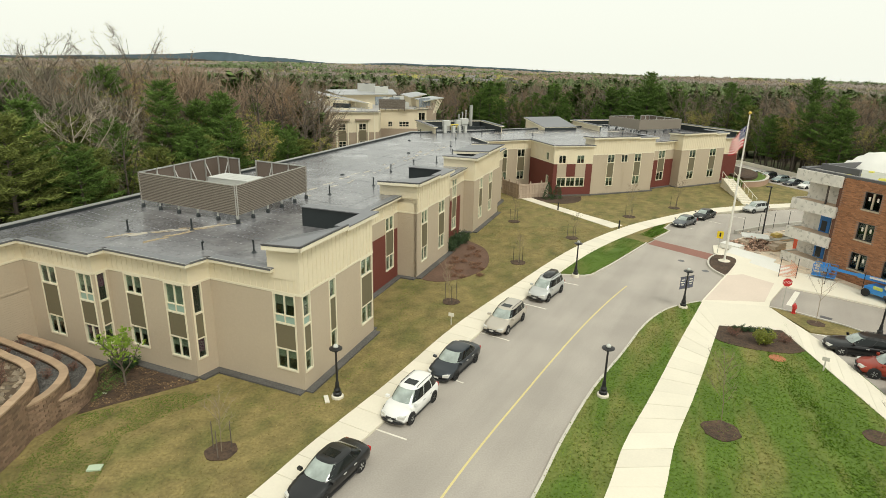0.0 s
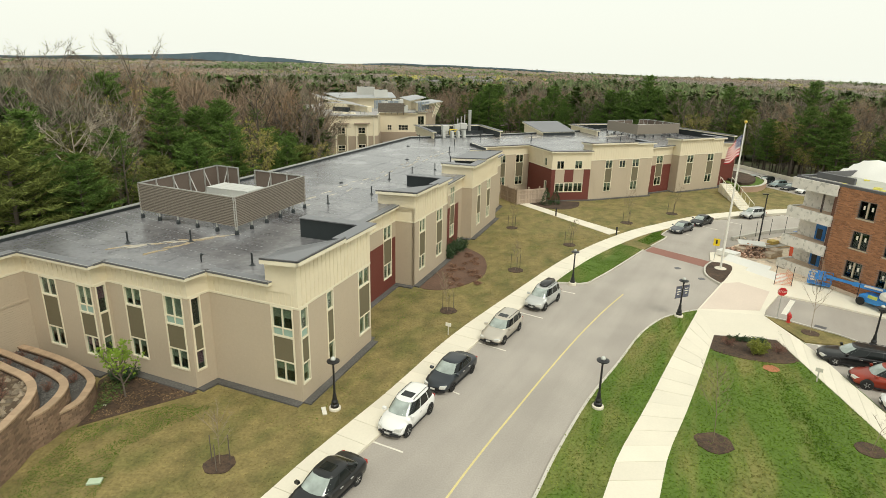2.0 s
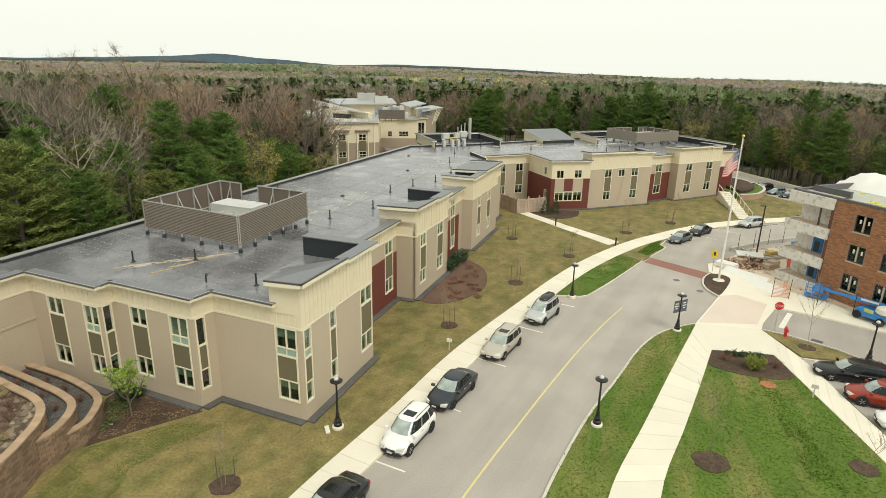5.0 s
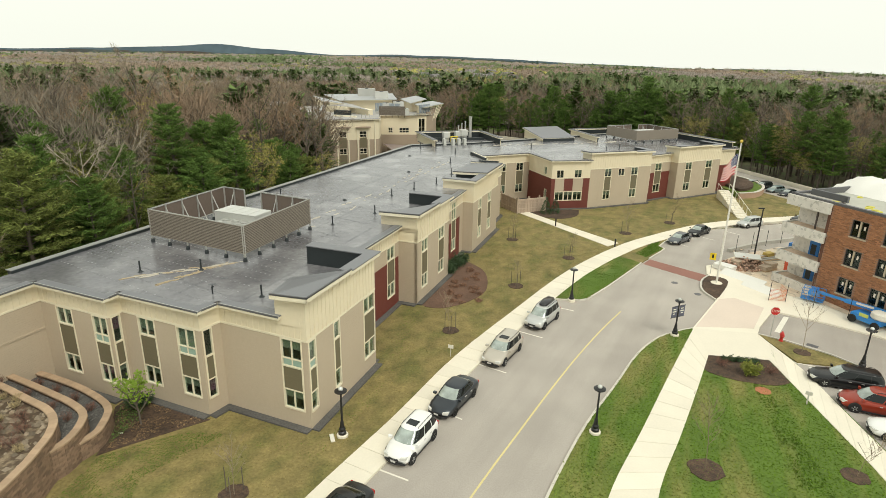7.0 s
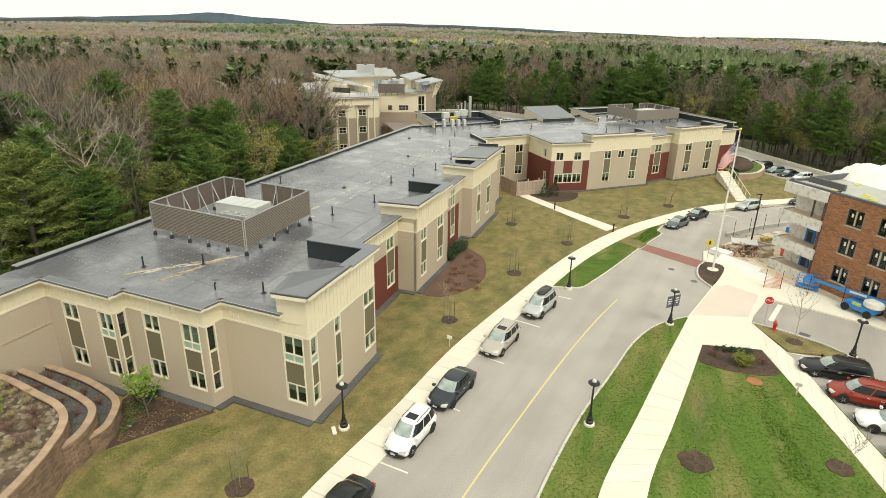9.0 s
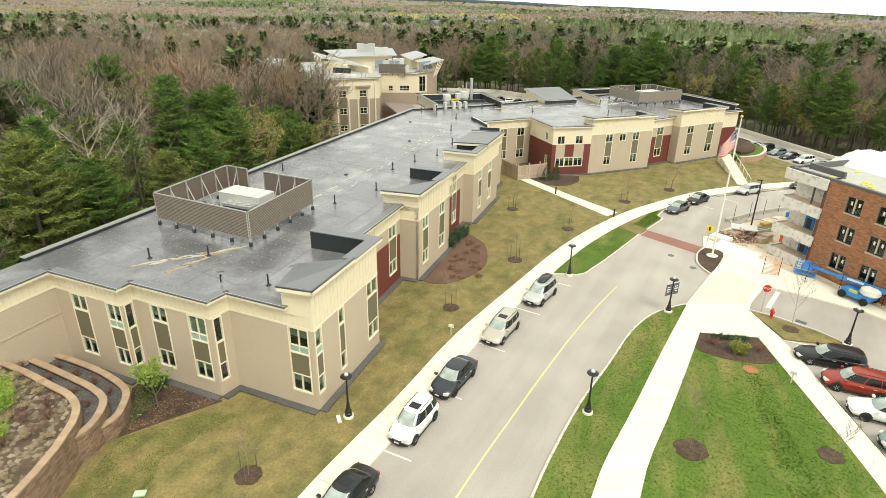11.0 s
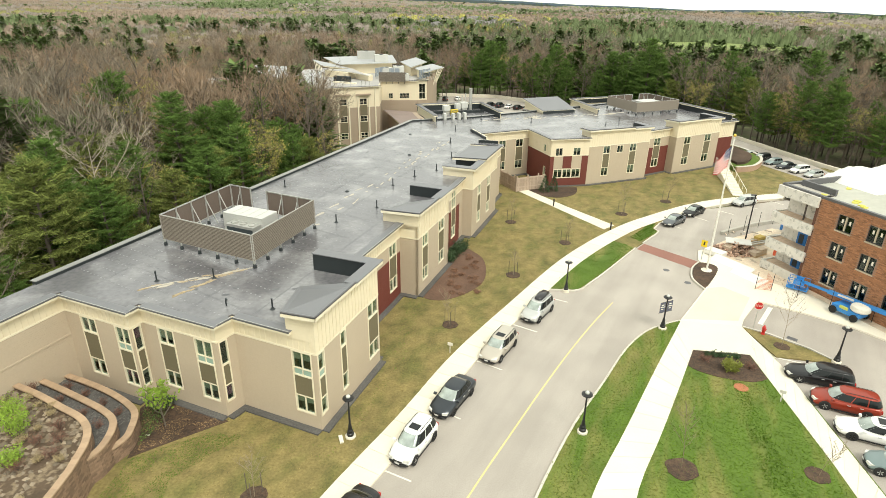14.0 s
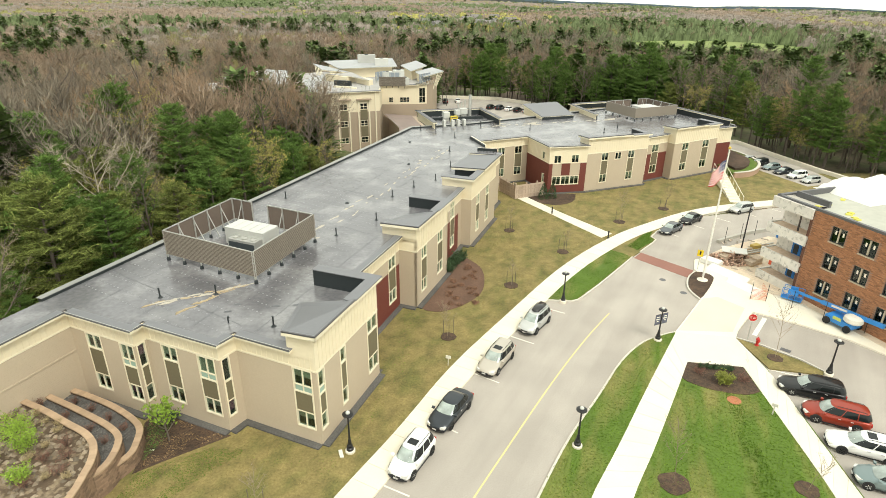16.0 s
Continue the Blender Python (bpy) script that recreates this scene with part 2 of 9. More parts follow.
M = dict(
    tan=siding_mat("tan_siding", (0.46, 0.382, 0.282), 0.15),
    olive=siding_mat("brown_panel", (0.152, 0.13, 0.077), 0.3),
    red=siding_mat("red_siding", (0.14, 0.033, 0.022), 0.15),
    cream=mat("cream_board", (0.72, 0.64, 0.47), 0.6, var=0.05, grain=5.0, large=0.4),
    trim=mat("cream_trim", (0.74, 0.68, 0.52), 0.5, var=0.03),
    fascia=mat("cream_fascia", (0.78, 0.72, 0.56), 0.5, var=0.04),
    coping=mat("pale_coping", (0.3, 0.3, 0.285), 0.5, 0.2, var=0.1),
    edge=mat("dark_roof_edge", (0.105, 0.105, 0.11), 0.5, var=0.1),
    roof=mat("roof_membrane", (0.128, 0.126, 0.135), 0.24, spec=1.0, var=0.5, grain=3.2, large=0.2, other=(0.25, 0.248, 0.25), other_at=(0.46, 0.7), other_scale=0.34, bump=0.35, bump_scale=2.6),
    shed=mat("shed_membrane", (0.165, 0.168, 0.178), 0.42, var=0.06, grain=4.0, large=0.3),
    upstand=mat("black_membrane", (0.018, 0.024, 0.026), 0.5, var=0.15, grain=3.0),
    stone=mat("grey_base_stone", (0.1, 0.096, 0.09), 0.95, var=0.6, grain=11.0, bump=0.7, bump_scale=16.0),
    asphalt=mat("worn_asphalt", (0.352, 0.32, 0.28), 0.9, var=0.2, grain=12.0, large=0.25, other=(0.41, 0.375, 0.33), other_at=(0.4, 0.7), other_scale=0.5, streak=(62, 8.0, 0.9), bump=0.15, bump_scale=60.0),
    walk=mat("pale_concrete", (0.72, 0.67, 0.55), 0.85, var=0.06, grain=9.0, large=0.5, obj=0.05),
    kerb=mat("granite_kerb", (0.56, 0.53, 0.46), 0.85, var=0.12, grain=20.0),
    dry=mat("dry_lawn", (0.2115, 0.1692, 0.062), 0.95, var=0.55, grain=6.0, large=1.1, other=(0.135, 0.128, 0.038), other_at=(0.44, 0.66), other_scale=0.6, streak=(66, 1.7, 1.0), bump=0.4, bump_scale=14.0),
    lawn=mat("green_lawn", (0.09, 0.15, 0.018), 0.95, var=0.35, grain=6.0, large=0.5, other=(0.225, 0.205, 0.066), other_at=(0.48, 0.74), other_scale=0.6, streak=(69, 4.5, 1.0), bump=0.4, bump_scale=14.0),
    mulch=mat("dark_mulch", (0.0819, 0.0515, 0.0328), 1.0, var=0.8, grain=9.0, other=(0.06, 0.04, 0.028), other_at=(0.45, 0.6), other_scale=3.0, bump=0.8, bump_scale=18.0),
    yellow=mat("yellow_paint", (0.62, 0.53, 0.24), 0.7, var=0.15, grain=9.0),
    white=mat("white_paint", (0.72, 0.69, 0.6), 0.7, var=0.15, grain=9.0),
    brickpave=mat("brick_paving", (0.27, 0.13, 0.1), 0.9, var=0.15, grain=8.0),
    plaza=mat("pink_paving", (0.66, 0.56, 0.47), 0.9, var=0.08, grain=8.0),
    floor_forest=mat("leaf_litter", (0.12, 0.092, 0.06), 1.0, var=0.6, grain=1.2, large=0.06, other=(0.085, 0.11, 0.035), other_at=(0.4, 0.6), other_scale=0.07),
    black=mat("black_metal", (0.012, 0.012, 0.013), 0.4, var=0.1),
    # dark brown painted for the shade between louvre slats
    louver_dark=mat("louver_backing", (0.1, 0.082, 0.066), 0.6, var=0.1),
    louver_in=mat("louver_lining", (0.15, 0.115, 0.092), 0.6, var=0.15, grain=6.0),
    louver=mat("louver_metal", (0.26, 0.225, 0.182), 0.5, 0.3, var=0.08),
    galv=mat("galvanised_steel", (0.5, 0.5, 0.47), 0.45, 0.5, var=0.15),
    hvac=mat("pale_metal", (0.55, 0.555, 0.52), 0.5, 0.1, var=0.08),
    glass=glass_mat("window_glass", (0.7, 0.82, 0.77)),
    # near-black green base colour stands in for the gloom of the rooms
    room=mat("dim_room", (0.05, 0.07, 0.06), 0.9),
)

# ---- ground, roads and walks ----
ZL, ZR, ZW = -0.32, -0.42, -0.285   # lawn, road, walk


def land(x, y):
    """Height of the open land: flat on the site, falling behind it, hills far off."""
    d = math.hypot(x - 5, y - 45)
    t = min(1, max(0, (d - 75) / 90))
    t = max(t, min(1, max(0, (y - 92) / 26)) if x < 35 else 0)
    z = -0.6 - 5.6 * t * t * (3 - 2 * t)
    if d > 120:
        k = min(1, (d - 120) / 900)
        n = noise.noise((x / 420, y / 420, 3.1)) + 0.5 * noise.noise((x / 170, y / 170, 8.4))
        z += k * (7 * n - 6)
        f = min(1, max(0, (d - 1500) / 1700))
        h = noise.noise((x / 1300 + 2.2, y / 1300, 0.7)) + 0.5 * noise.noise((x / 500, y / 500, 5.5))
        z += f * (6 + 20 * h - (0.03 if x > 0 else 0.006) * x) - 0.004 * max(0, x) * k - 0.0043 * d * f
        far_hill = math.exp(-((x + 1330) / 420) ** 2 - ((y - 3300) / 500) ** 2)
        z -= 2 * far_hill
    return z


def axis(c):
    out = [c]
    step = 12.0
    a = 0.0
    while a < 4300:
        a += step
        out += [c + a, c - a]
        step = min(150, max(12, a * 0.06))
    return sorted(out)


gm = MB()
gx, gy = axis(5.0), axis(45.0)
gm.v = [(x, y, land(x, y)) for y in gy for x in gx]
nx = len(gx)
gm.f = [(j * nx + i, j * nx + i + 1, (j + 1) * nx + i + 1, (j + 1) * nx + i) for j in range(len(gy) - 1) for i in range(nx - 1)]
setting("ground", gm, M["floor_forest"], "brown and green leaf-strewn woodland ground reaching to far hills", "ground", True)

# road edges, from near to far
KERB_W = catmull([(-13.5, 6), (-9.2, 14.5), (-6.05, 21.15), (-3.9, 25.8), (-2.75, 28.2), (-0.6, 32.2), (2.65, 38.2), (6.3, 44.3), (9.6, 50.1)], 4)
BUMP = [Vector(p) for p in ((10.2, 50.35), (12.4, 50.2), (13.2, 50.6), (15.8, 53.75), (18.5, 57.3), (21.3, 61.1))]
BUMP2 = [Vector(p) for p in ((22.6, 62.6), (25.0, 65.5), (25.6, 66.4), (25.3, 67.3), (26.6, 69.2))]
KERB_N = catmull([(26.6, 69.2), (31, 73.0), (37.5, 77.1), (47.5, 80.6), (60, 83.5), (95, 90)], 4)
WALK_L = catmull([(-16.5, 5), (-11.6, 14), (-8.05, 20.9), (-6.05, 25.1), (-2.8, 31.3), (0.75, 38.7), (5.6, 46.8), (12.5, 57.7), (19.6, 66.2), (25.6, 71.5), (35.5, 78.2), (48.5, 82.6), (62, 85.6), (95, 92)], 4)
KERB_E = catmull([(-4, 7), (0.6, 14.6), (4.3, 21.65), (6.2, 25.7), (8.9, 30.8), (11.9, 35.5), (14.7, 40.0), (17.2, 42.9), (19.4, 44.3), (20.8, 44.9)], 4)

west = KERB_W + BUMP + BUMP2 + KERB_N
lm = MB().prism([tuple(p) for p in west] + [(95, 99), (62, 97), (52, 102), (46, 112), (20, 100), (-6, 88), (-27, 34), (-32, 18), (-32, 5)], -0.8, ZL)
setting("lawn_west", lm, M["dry"], "dry tan and olive spring lawn", "lawn")
rm = MB().prism([(-17, 4), (34, 4), (70, 4), (95, 40), (95, 91), (60, 84), (20, 70), (-3, 40)], -0.9, ZR)
setting("road", rm, M["asphalt"], "worn pale grey asphalt road and parking bays", "road")
# east lawn
EL = [tuple(p) for p in KERB_E] + [(20.8, 44.6), (25.7, 44.2), (26.3, 39.4), (26.1, 32.7), (25.9, 27.5), (25.6, 20), (25.0, 7)]
setting("lawn_east", MB().prism(EL[::-1], -0.8, ZL), M["lawn"], "mown green lawn with worn yellowish patches", "lawn")
# green verge patches on the kerb bulges
setting("verge_1", MB().prism([tuple(p) for p in ([Vector((9.75, 50.45))] + offset(BUMP, -0.16)[1:] + [Vector((20.6, 61.9)), Vector((19.3, 62.9)), Vector((14.4, 57.6))])], -0.7, ZL + 0.015), M["lawn"], "small strip of green lawn between walk and kerb", "lawn")
setting("verge_2", MB().prism([(22.4, 63.0), (24.9, 65.6), (25.4, 66.4), (25.1, 67.3), (26.0, 69.0), (24.6, 68.1), (21.6, 64.2)], -0.7, ZL + 0.015), M["lawn"], "small triangle of green lawn by the crossing", "lawn")


def kerb(name, line, wid=0.15, rise=0.02):
    k = MB()
    ribbon(k, offset(line, -wid / 2), offset(line, wid / 2), -0.8, ZL + rise)
    return setting(name, k, M["kerb"], "pale granite kerb along the road", "kerb")


kerb("kerb_west", KERB_W + BUMP + BUMP2[:0])
kerb("kerb_north", BUMP2 + KERB_N[1:])
kerb("kerb_east", KERB_E)

# plaza of pale concrete and pink paving at the crossing
setting("plaza", MB().prism([(20.8, 44.9), (20.7, 44.4), (25.75, 44.0), (26.6, 45.4), (29.4, 48.8), (32.8, 46.5), (35.6, 44.2), (37.4, 41.8), (52, 22), (70, 30), (70, 62), (50, 62), (33, 62.5), (28.2, 60.6), (27.2, 58), (27.4, 57.2), (28.4, 55.8), (25.4, 51.2)], -0.8, ZW), M["walk"], "bright bare concrete and sandy building site ground", "pavement")
setting("paving", MB().prism([(21.1, 45.1), (25.9, 45.0), (28.9, 49.4), (27.2, 51.6), (25.6, 51.2)], -0.5, ZW + 0.01), M["plaza"], "pinkish block paving at the crossing", "pavement")
setting("crossing", MB().prism([(21.45, 60.95), (26.0, 55.9), (27.1, 57.9), (22.7, 62.5)], -0.6, ZR + 0.012), M["brickpave"], "red brick crosswalk across the road", "crosswalk")


def slabs(name, left, right, label, gap=0.025):
    """A walk of concrete slabs, each a piece of its own."""
    base = MB()
    ribbon(base, left, right, -0.6, ZW - 0.03)
    ob = setting(name, base, M["walk"], label, "sidewalk")
    L = [0.0]
    for i in range(1, len(left)):
        L.append(L[-1] + ((left[i] + right[i]) / 2 - (left[i - 1] + right[i - 1]) / 2).length)

    def at(line, s):
        for i in range(1, len(line)):
            if s <= L[i] or i == len(line) - 1:
                return line[i - 1].lerp(line[i], (s - L[i - 1]) / max(1e-6, L[i] - L[i - 1]))
    n = max(1, int(L[-1] / 1.52))
    for i in range(n):
        s0, s1 = L[-1] * i / n + gap / 2, L[-1] * (i + 1) / n - gap / 2
        a, b, c, d = at(left, s0), at(right, s0), at(right, s1), at(left, s1)
        part("slab", MB().prism([tuple(a), tuple(b), tuple(c), tuple(d)], -0.5, ZW + 0.004 * ((i * 7) % 3)), M["walk"], ob)
    return ob

# ---- the long two-storey building ----
ZE, ZB, ZP = 6.72, 5.45, 8.35   # roof deck, siding top, top of the raised corners
main = thing("care_home", "long two-storey tan building with cream upper walls and grey flat roof", "building")


def wall_boxes(mb, p, q, z0, z1, holes, thick=0.22):
    """A wall from p to q (its outer face to the right of that way) with openings (s0, s1, za, zb), as one connected shell."""
    p, q = V2(p), V2(q)
    L = (q - p).length
    d = (q - p) / L
    n = Vector((d.y, -d.x))
    ss = sorted({0.0, L, *[min(L, max(0, h[0])) for h in holes], *[min(L, max(0, h[1])) for h in holes]})
    zs = sorted({z0, z1, *[min(z1, max(z0, h[2])) for h in holes], *[min(z1, max(z0, h[3])) for h in holes]})
    I, J = len(ss) - 1, len(zs) - 1

    def solid(i, j):
        if not (0 <= i < I and 0 <= j < J):
            return False
        return not any(h[0] - 1e-6 < ss[i] and ss[i + 1] < h[1] + 1e-6 and h[2] - 1e-6 < zs[j] and zs[j + 1] < h[3] + 1e-6 for h in holes)

    idx = {}

    def vert(i, j, b):
        if (i, j, b) not in idx:
            c = p + d * ss[i] - n * (thick * b)
            idx[(i, j, b)] = len(mb.v)
            mb.v.append((c.x, c.y, zs[j]))
        return idx[(i, j, b)]

    for i in range(I):
        for j in range(J):
            if not solid(i, j):
                continue
            mb.f.append((vert(i, j, 0), vert(i + 1, j, 0), vert(i + 1, j + 1, 0), vert(i, j + 1, 0)))
            mb.f.append((vert(i, j + 1, 1), vert(i + 1, j + 1, 1), vert(i + 1, j, 1), vert(i, j, 1)))
            if not solid(i - 1, j):
                mb.f.append((vert(i, j, 1), vert(i, j, 0), vert(i, j + 1, 0), vert(i, j + 1, 1)))
            if not solid(i + 1, j):
                mb.f.append((vert(i + 1, j, 0), vert(i + 1, j, 1), vert(i + 1, j + 1, 1), vert(i + 1, j + 1, 0)))
            if not solid(i, j - 1):
                mb.f.append((vert(i, j, 1), vert(i + 1, j, 1), vert(i + 1, j, 0), vert(i, j, 0)))
            if not solid(i, j + 1):
                mb.f.append((vert(i, j + 1, 0), vert(i + 1, j + 1, 0), vert(i + 1, j + 1, 1), vert(i, j + 1, 1)))


def frame_at(p, q):
    """Axes of a wall: x along it, y out of it, z up, with p as the origin."""
    p, q = V2(p), V2(q)
    d = (q - p).normalized()
    m = Matrix(((d.x, d.y, 0, p.x), (d.y, -d.x, 0, p.y), (0, 0, 1, 0), (0, 0, 0, 1)))
    return m


def obox(mb, m, s0, s1, o0, o1, z0, z1):
    """A box in a wall's axes."""
    a, b = m @ Vector((s0, o0, z0)), m @ Vector((s1, o0, z0))
    c, d = m @ Vector((s1, o1, z0)), m @ Vector((s0, o1, z0))
    mb.prism([(d.x, d.y), (c.x, c.y), (b.x, b.y), (a.x, a.y)][::-1], z0, z1)


blind_mat = mat("roller_blind", (0.33, 0.29, 0.24), 0.8, var=0.06)
sash_mat = mat("mint_panel", (0.3, 0.42, 0.35), 0.35, var=0.05)
curtain_mat = mat("plum_curtain", (0.18, 0.05, 0.1), 0.8, var=0.2)
wcount = [0]


def window(parent, m, s0, s1, z0, z1, lites=2, transom=False, blind=None, trim=0.085):
    """A window in a wall: cream frame with jambs, mullions, panes and a blind."""
    wcount[0] += 1
    f = MB()
    o0, o1 = -0.12, 0.035
    obox(f, m, s0, s0 + trim, o0, o1, z0, z1)
    obox(f, m, s1 - trim, s1, o0, o1, z0, z1)
    obox(f, m, s0 + trim, s1 - trim, o0, o1, z1 - trim, z1)
    obox(f, m, s0 + trim, s1 - trim, o0, o1 + 0.02, z0, z0 + trim)
    win = part("window", f, M["trim"], parent)
    a, b, c, d = s0 + trim, s1 - trim, z0 + trim, z1 - trim
    zt = c
    if transom:
        zt = c + (d - c) * 0.27
        t = MB()
        obox(t, m, a, b, -0.1, 0.01, zt - 0.028, zt + 0.028)
        part("transom", t, M["trim"], win)
    w = (b - a) / lites
    for i in range(lites):
        if i:
            t = MB()
            obox(t, m, a + w * i - 0.028, a + w * i + 0.028, -0.1, 0.015, c, d)
            part("mullion", t, M["trim"], win)
        g = MB()
        obox(g, m, a + w * i + 0.02, a + w * (i + 1) - 0.02, -0.085, -0.075, c, d)
        pane = part("pane", g, M["glass"], win)
        pane.visible_shadow = False
        if transom:
            g = MB()
            obox(g, m, a + w * i + 0.045, a + w * (i + 1) - 0.045, -0.07, -0.03, c + 0.02, zt - 0.04)
            part("lower_panel", g, sash_mat, win, "mint green lower glass panel")
    r = R.random()
    cover = blind if blind is not None else (R.uniform(0.3, 0.8) if r < 0.82 else 0)
    if cover:
        g = MB()
        obox(g, m, a, b, -0.135, -0.13, d - (d - c) * cover, d)
        part("blind", g, blind_mat if r > 0.06 else curtain_mat, win)
    return win


def column(parent, m, s0, s1, tall=True, lites=2, transom=False, lo=0.8, hi=5.45):
    """Upper window, brown panel and lower window, one above another."""
    zu = 3.62 if tall else 4.2
    window(parent, m, s0, s1, zu, hi, lites, transom)
    pn = MB()
    obox(pn, m, s0 + 0.1, s1 - 0.1, -0.1, 0.012, 2.15, zu)
    pnl = part("spandrel_panel", pn, M["olive"], parent)
    tr = MB()
    obox(tr, m, s0, s0 + 0.1, -0.1, 0.035, 2.15, zu)
    part("casing", tr, M["trim"], pnl)
    tr = MB()
    obox(tr, m, s1 - 0.1, s1, -0.1, 0.035, 2.15, zu)
    part("casing", tr, M["trim"], pnl)
    window(parent, m, s0, s1, lo, 2.15, lites)
    return [(s0, s1, zu, hi), (s0, s1, 2.15, zu), (s0, s1, lo, 2.15)]


def single(parent, m, s0, s1, z0, z1, lites=2):
    window(parent, m, s0, s1, z0, z1, lites)
    return [(s0, s1, z0, z1)]


def battens(parent, m, L, z0, z1, pitch=0.406, skip=()):
    me = None
    n = int(L / pitch)
    for i in range(1, n):
        s = L * i / n
        if any(a < s < b for a, b in skip):
            continue
        if me is None:
            k = MB()
            k.box(-0.02, 0, z0, 0.02, 0.028, z1)
            me = k.mesh("batten", M["cream"])
        part("batten", me, M["cream"], parent, at=m @ Matrix.Translation((s, 0.0, 0)))


strips = []


def facade(p, q, cols=(), top=ZE, band=ZB, lower="tan", z0=-0.6, bat=True, red=None, base=True):
    """One stretch of outer wall with its window columns; red: stretches (s0, s1, za, zb) clad in red boards."""
    m = frame_at(p, q)
    L = (V2(q) - V2(p)).length
    lo, up = MB(), MB()
    wl = part("wall", MB(), M[lower], main)
    holes = []
    for c in cols:
        holes += c[0](wl, m, *c[1:])
    wall_boxes(lo, p, q, z0, band, holes)
    wl.data = lo.mesh("wall", M[lower])
    upper = MB()
    wall_boxes(upper, p, q, band, top, holes, 0.23)
    uw = part("upper_wall", upper, M["cream"], main)
    if bat:
        battens(uw, m, L, band + 0.12, top, skip=[(h[0] - 0.05, h[1] + 0.05) for h in holes if h[3] > band + 0.1])
    t = MB()
    obox(t, m, 0, L, 0.0, 0.03, band, band + 0.12)
    part("band_trim", t, M["trim"], uw)
    if base:
        t = MB()
        obox(t, m, 0.0, L + 0.0, 0.0, 0.5, -0.6, -0.2 - 0.0035 * (len(strips) % 9))
        strips.append(1)
        part("stone_strip", t, M["stone"], wl, "grey gravel drip strip")
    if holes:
        # added dark sheet behind the windows, painted as room shade
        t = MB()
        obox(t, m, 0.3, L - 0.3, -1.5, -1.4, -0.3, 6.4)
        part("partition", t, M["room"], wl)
    for s0, s1, za, zb in red or ():
        t = MB()
        hh = [h for h in holes]
        pa, pb = along(p, q, s0), along(p, q, s1)
        hs = [(h[0] - s0, h[1] - s0, h[2], h[3]) for h in hh if h[1] > s0 and h[0] < s1]
        off = Vector((m[0][1], m[1][1])) * 0.016
        wall_boxes(t, pa + off, pb + off, za, zb, hs, 0.015)
        part("red_cladding", t, M["red"], wl)
    return m


C0, W1, INN = (-7.6, 29.5), (-4.82, 37.55), (-13.43, 31.85)
B1O, B2I, B2O, E3 = (-14.15, 30.6), (-20.0, 32.95), (-20.35, 32.0), (-26.1, 34.3)
E4 = (-31.2, 20.5)
UU, VV = Vector((0.3338, 0.9426)), Vector((-0.9426, 0.3338))
V3 = Vector((-2.58, 48.17))
BE = V3 + UU * 8.15
V5, W5 = Vector((2.72, 63.2)), Vector((6.07, 72.86))
RA0, RA1 = V2(W1) + VV * 3.1, V3 + VV * 1.75
RB0, RB1 = BE + VV * 1.0, V5 + VV * 1.2
W5B, X1, CB = W5 + VV * 1.2, Vector((7.0, 79.5)), Vector((5.4, 81.8))
LK0 = Vector((4.4, 86.6))
FB, FA = Vector((12.1, 90.4)), Vector((14.6, 83.7))
PE0, PE1 = Vector((20.35, 84.9)), Vector((30.4, 89.2))
FN = Vector((-0.40, 0.916))
RF0, RF1 = PE1 + FN * 1.2, Vector((35.4, 92.3)) + FN * 1.3
PF0, PF1 = Vector((35.6, 92.2)), Vector((44.3, 97.2))
EZ0, EZ1 = PF1 + FN * 1.0, PF1 + FN * 1.0 + Vector((4.0, 2.0))

# walls run so that their outer face is on the right of the way
T, S1, SG = column, column, single
mE = facade(E4, E3, ())
lt = MB()
obox(lt, mE, 0, 14.7, 0.0, 0.04, 3.52, 3.62)
part("ledge", lt, M["tan"], main, "thin tan ledge along the blank wall")
facade(E3, B2O, ((T, 1.45, 2.95, False, 2), (T, 4.72, 6.05, True, 2, True)))
facade(B2O, B2I, ((T, 0.12, 0.82, True, 1),), bat=False)
facade(B2I, B1O, ((T, 1.25, 2.68, False, 2), (T, 4.42, 5.9, True, 2, True)))
facade(B1O, INN, ((T, 0.12, 0.8, True, 1),), bat=False)
facade(INN, C0, ((T, 4.42, 5.92, True, 2, True),))
facade(C0, W1, ((T, 0.1, 0.9, True, 1, True), (T, 2.85, 3.65, False, 1), (T, 6.75, 8.4, False, 2)), top=8.12)
facade(W1, RA0, (), bat=False)
facade(RA0, RA1, ((SG, 1.6, 2.6, 4.3, 5.7, 1), (T, 8.35, 9.95, False, 2)), red=((0, 10.7, -0.4, 4.1),))
facade(RA1, V3, (), bat=False)
facade(V3, BE, ((T, 1.05, 2.5, False, 2), (T, 5.15, 6.75, False, 2)), top=7.87)
facade(BE, RB0, (), bat=False)
facade(RB0, RB1, ((T, 3.7, 5.2, False, 2, False, 0.8, 6.2),), red=((0, 6.6, -0.4, 4.1),))
facade(RB1, V5, (), bat=False)
facade(V5, W5, ((T, 1.85, 3.2, False, 2), (T, 5.7, 7.15, False, 2)), top=7.92)
facade(W5, W5B, (), bat=False)
facade(W5B, X1, ())
facade(X1, CB, (), bat=False)
facade(CB, LK0, (), bat=False)
facade(LK0, FB, ((T, 3.2, 4.5, False, 2), (T, 6.2, 7.6, False, 2)))
facade(FB, FA, ((SG, 4.9, 5.7, 4.5, 5.7, 1), (SG, 5.2, 5.9, 1.0, 2.4, 1)), band=4.25, red=((0, 7.15, -0.4, 4.25),))
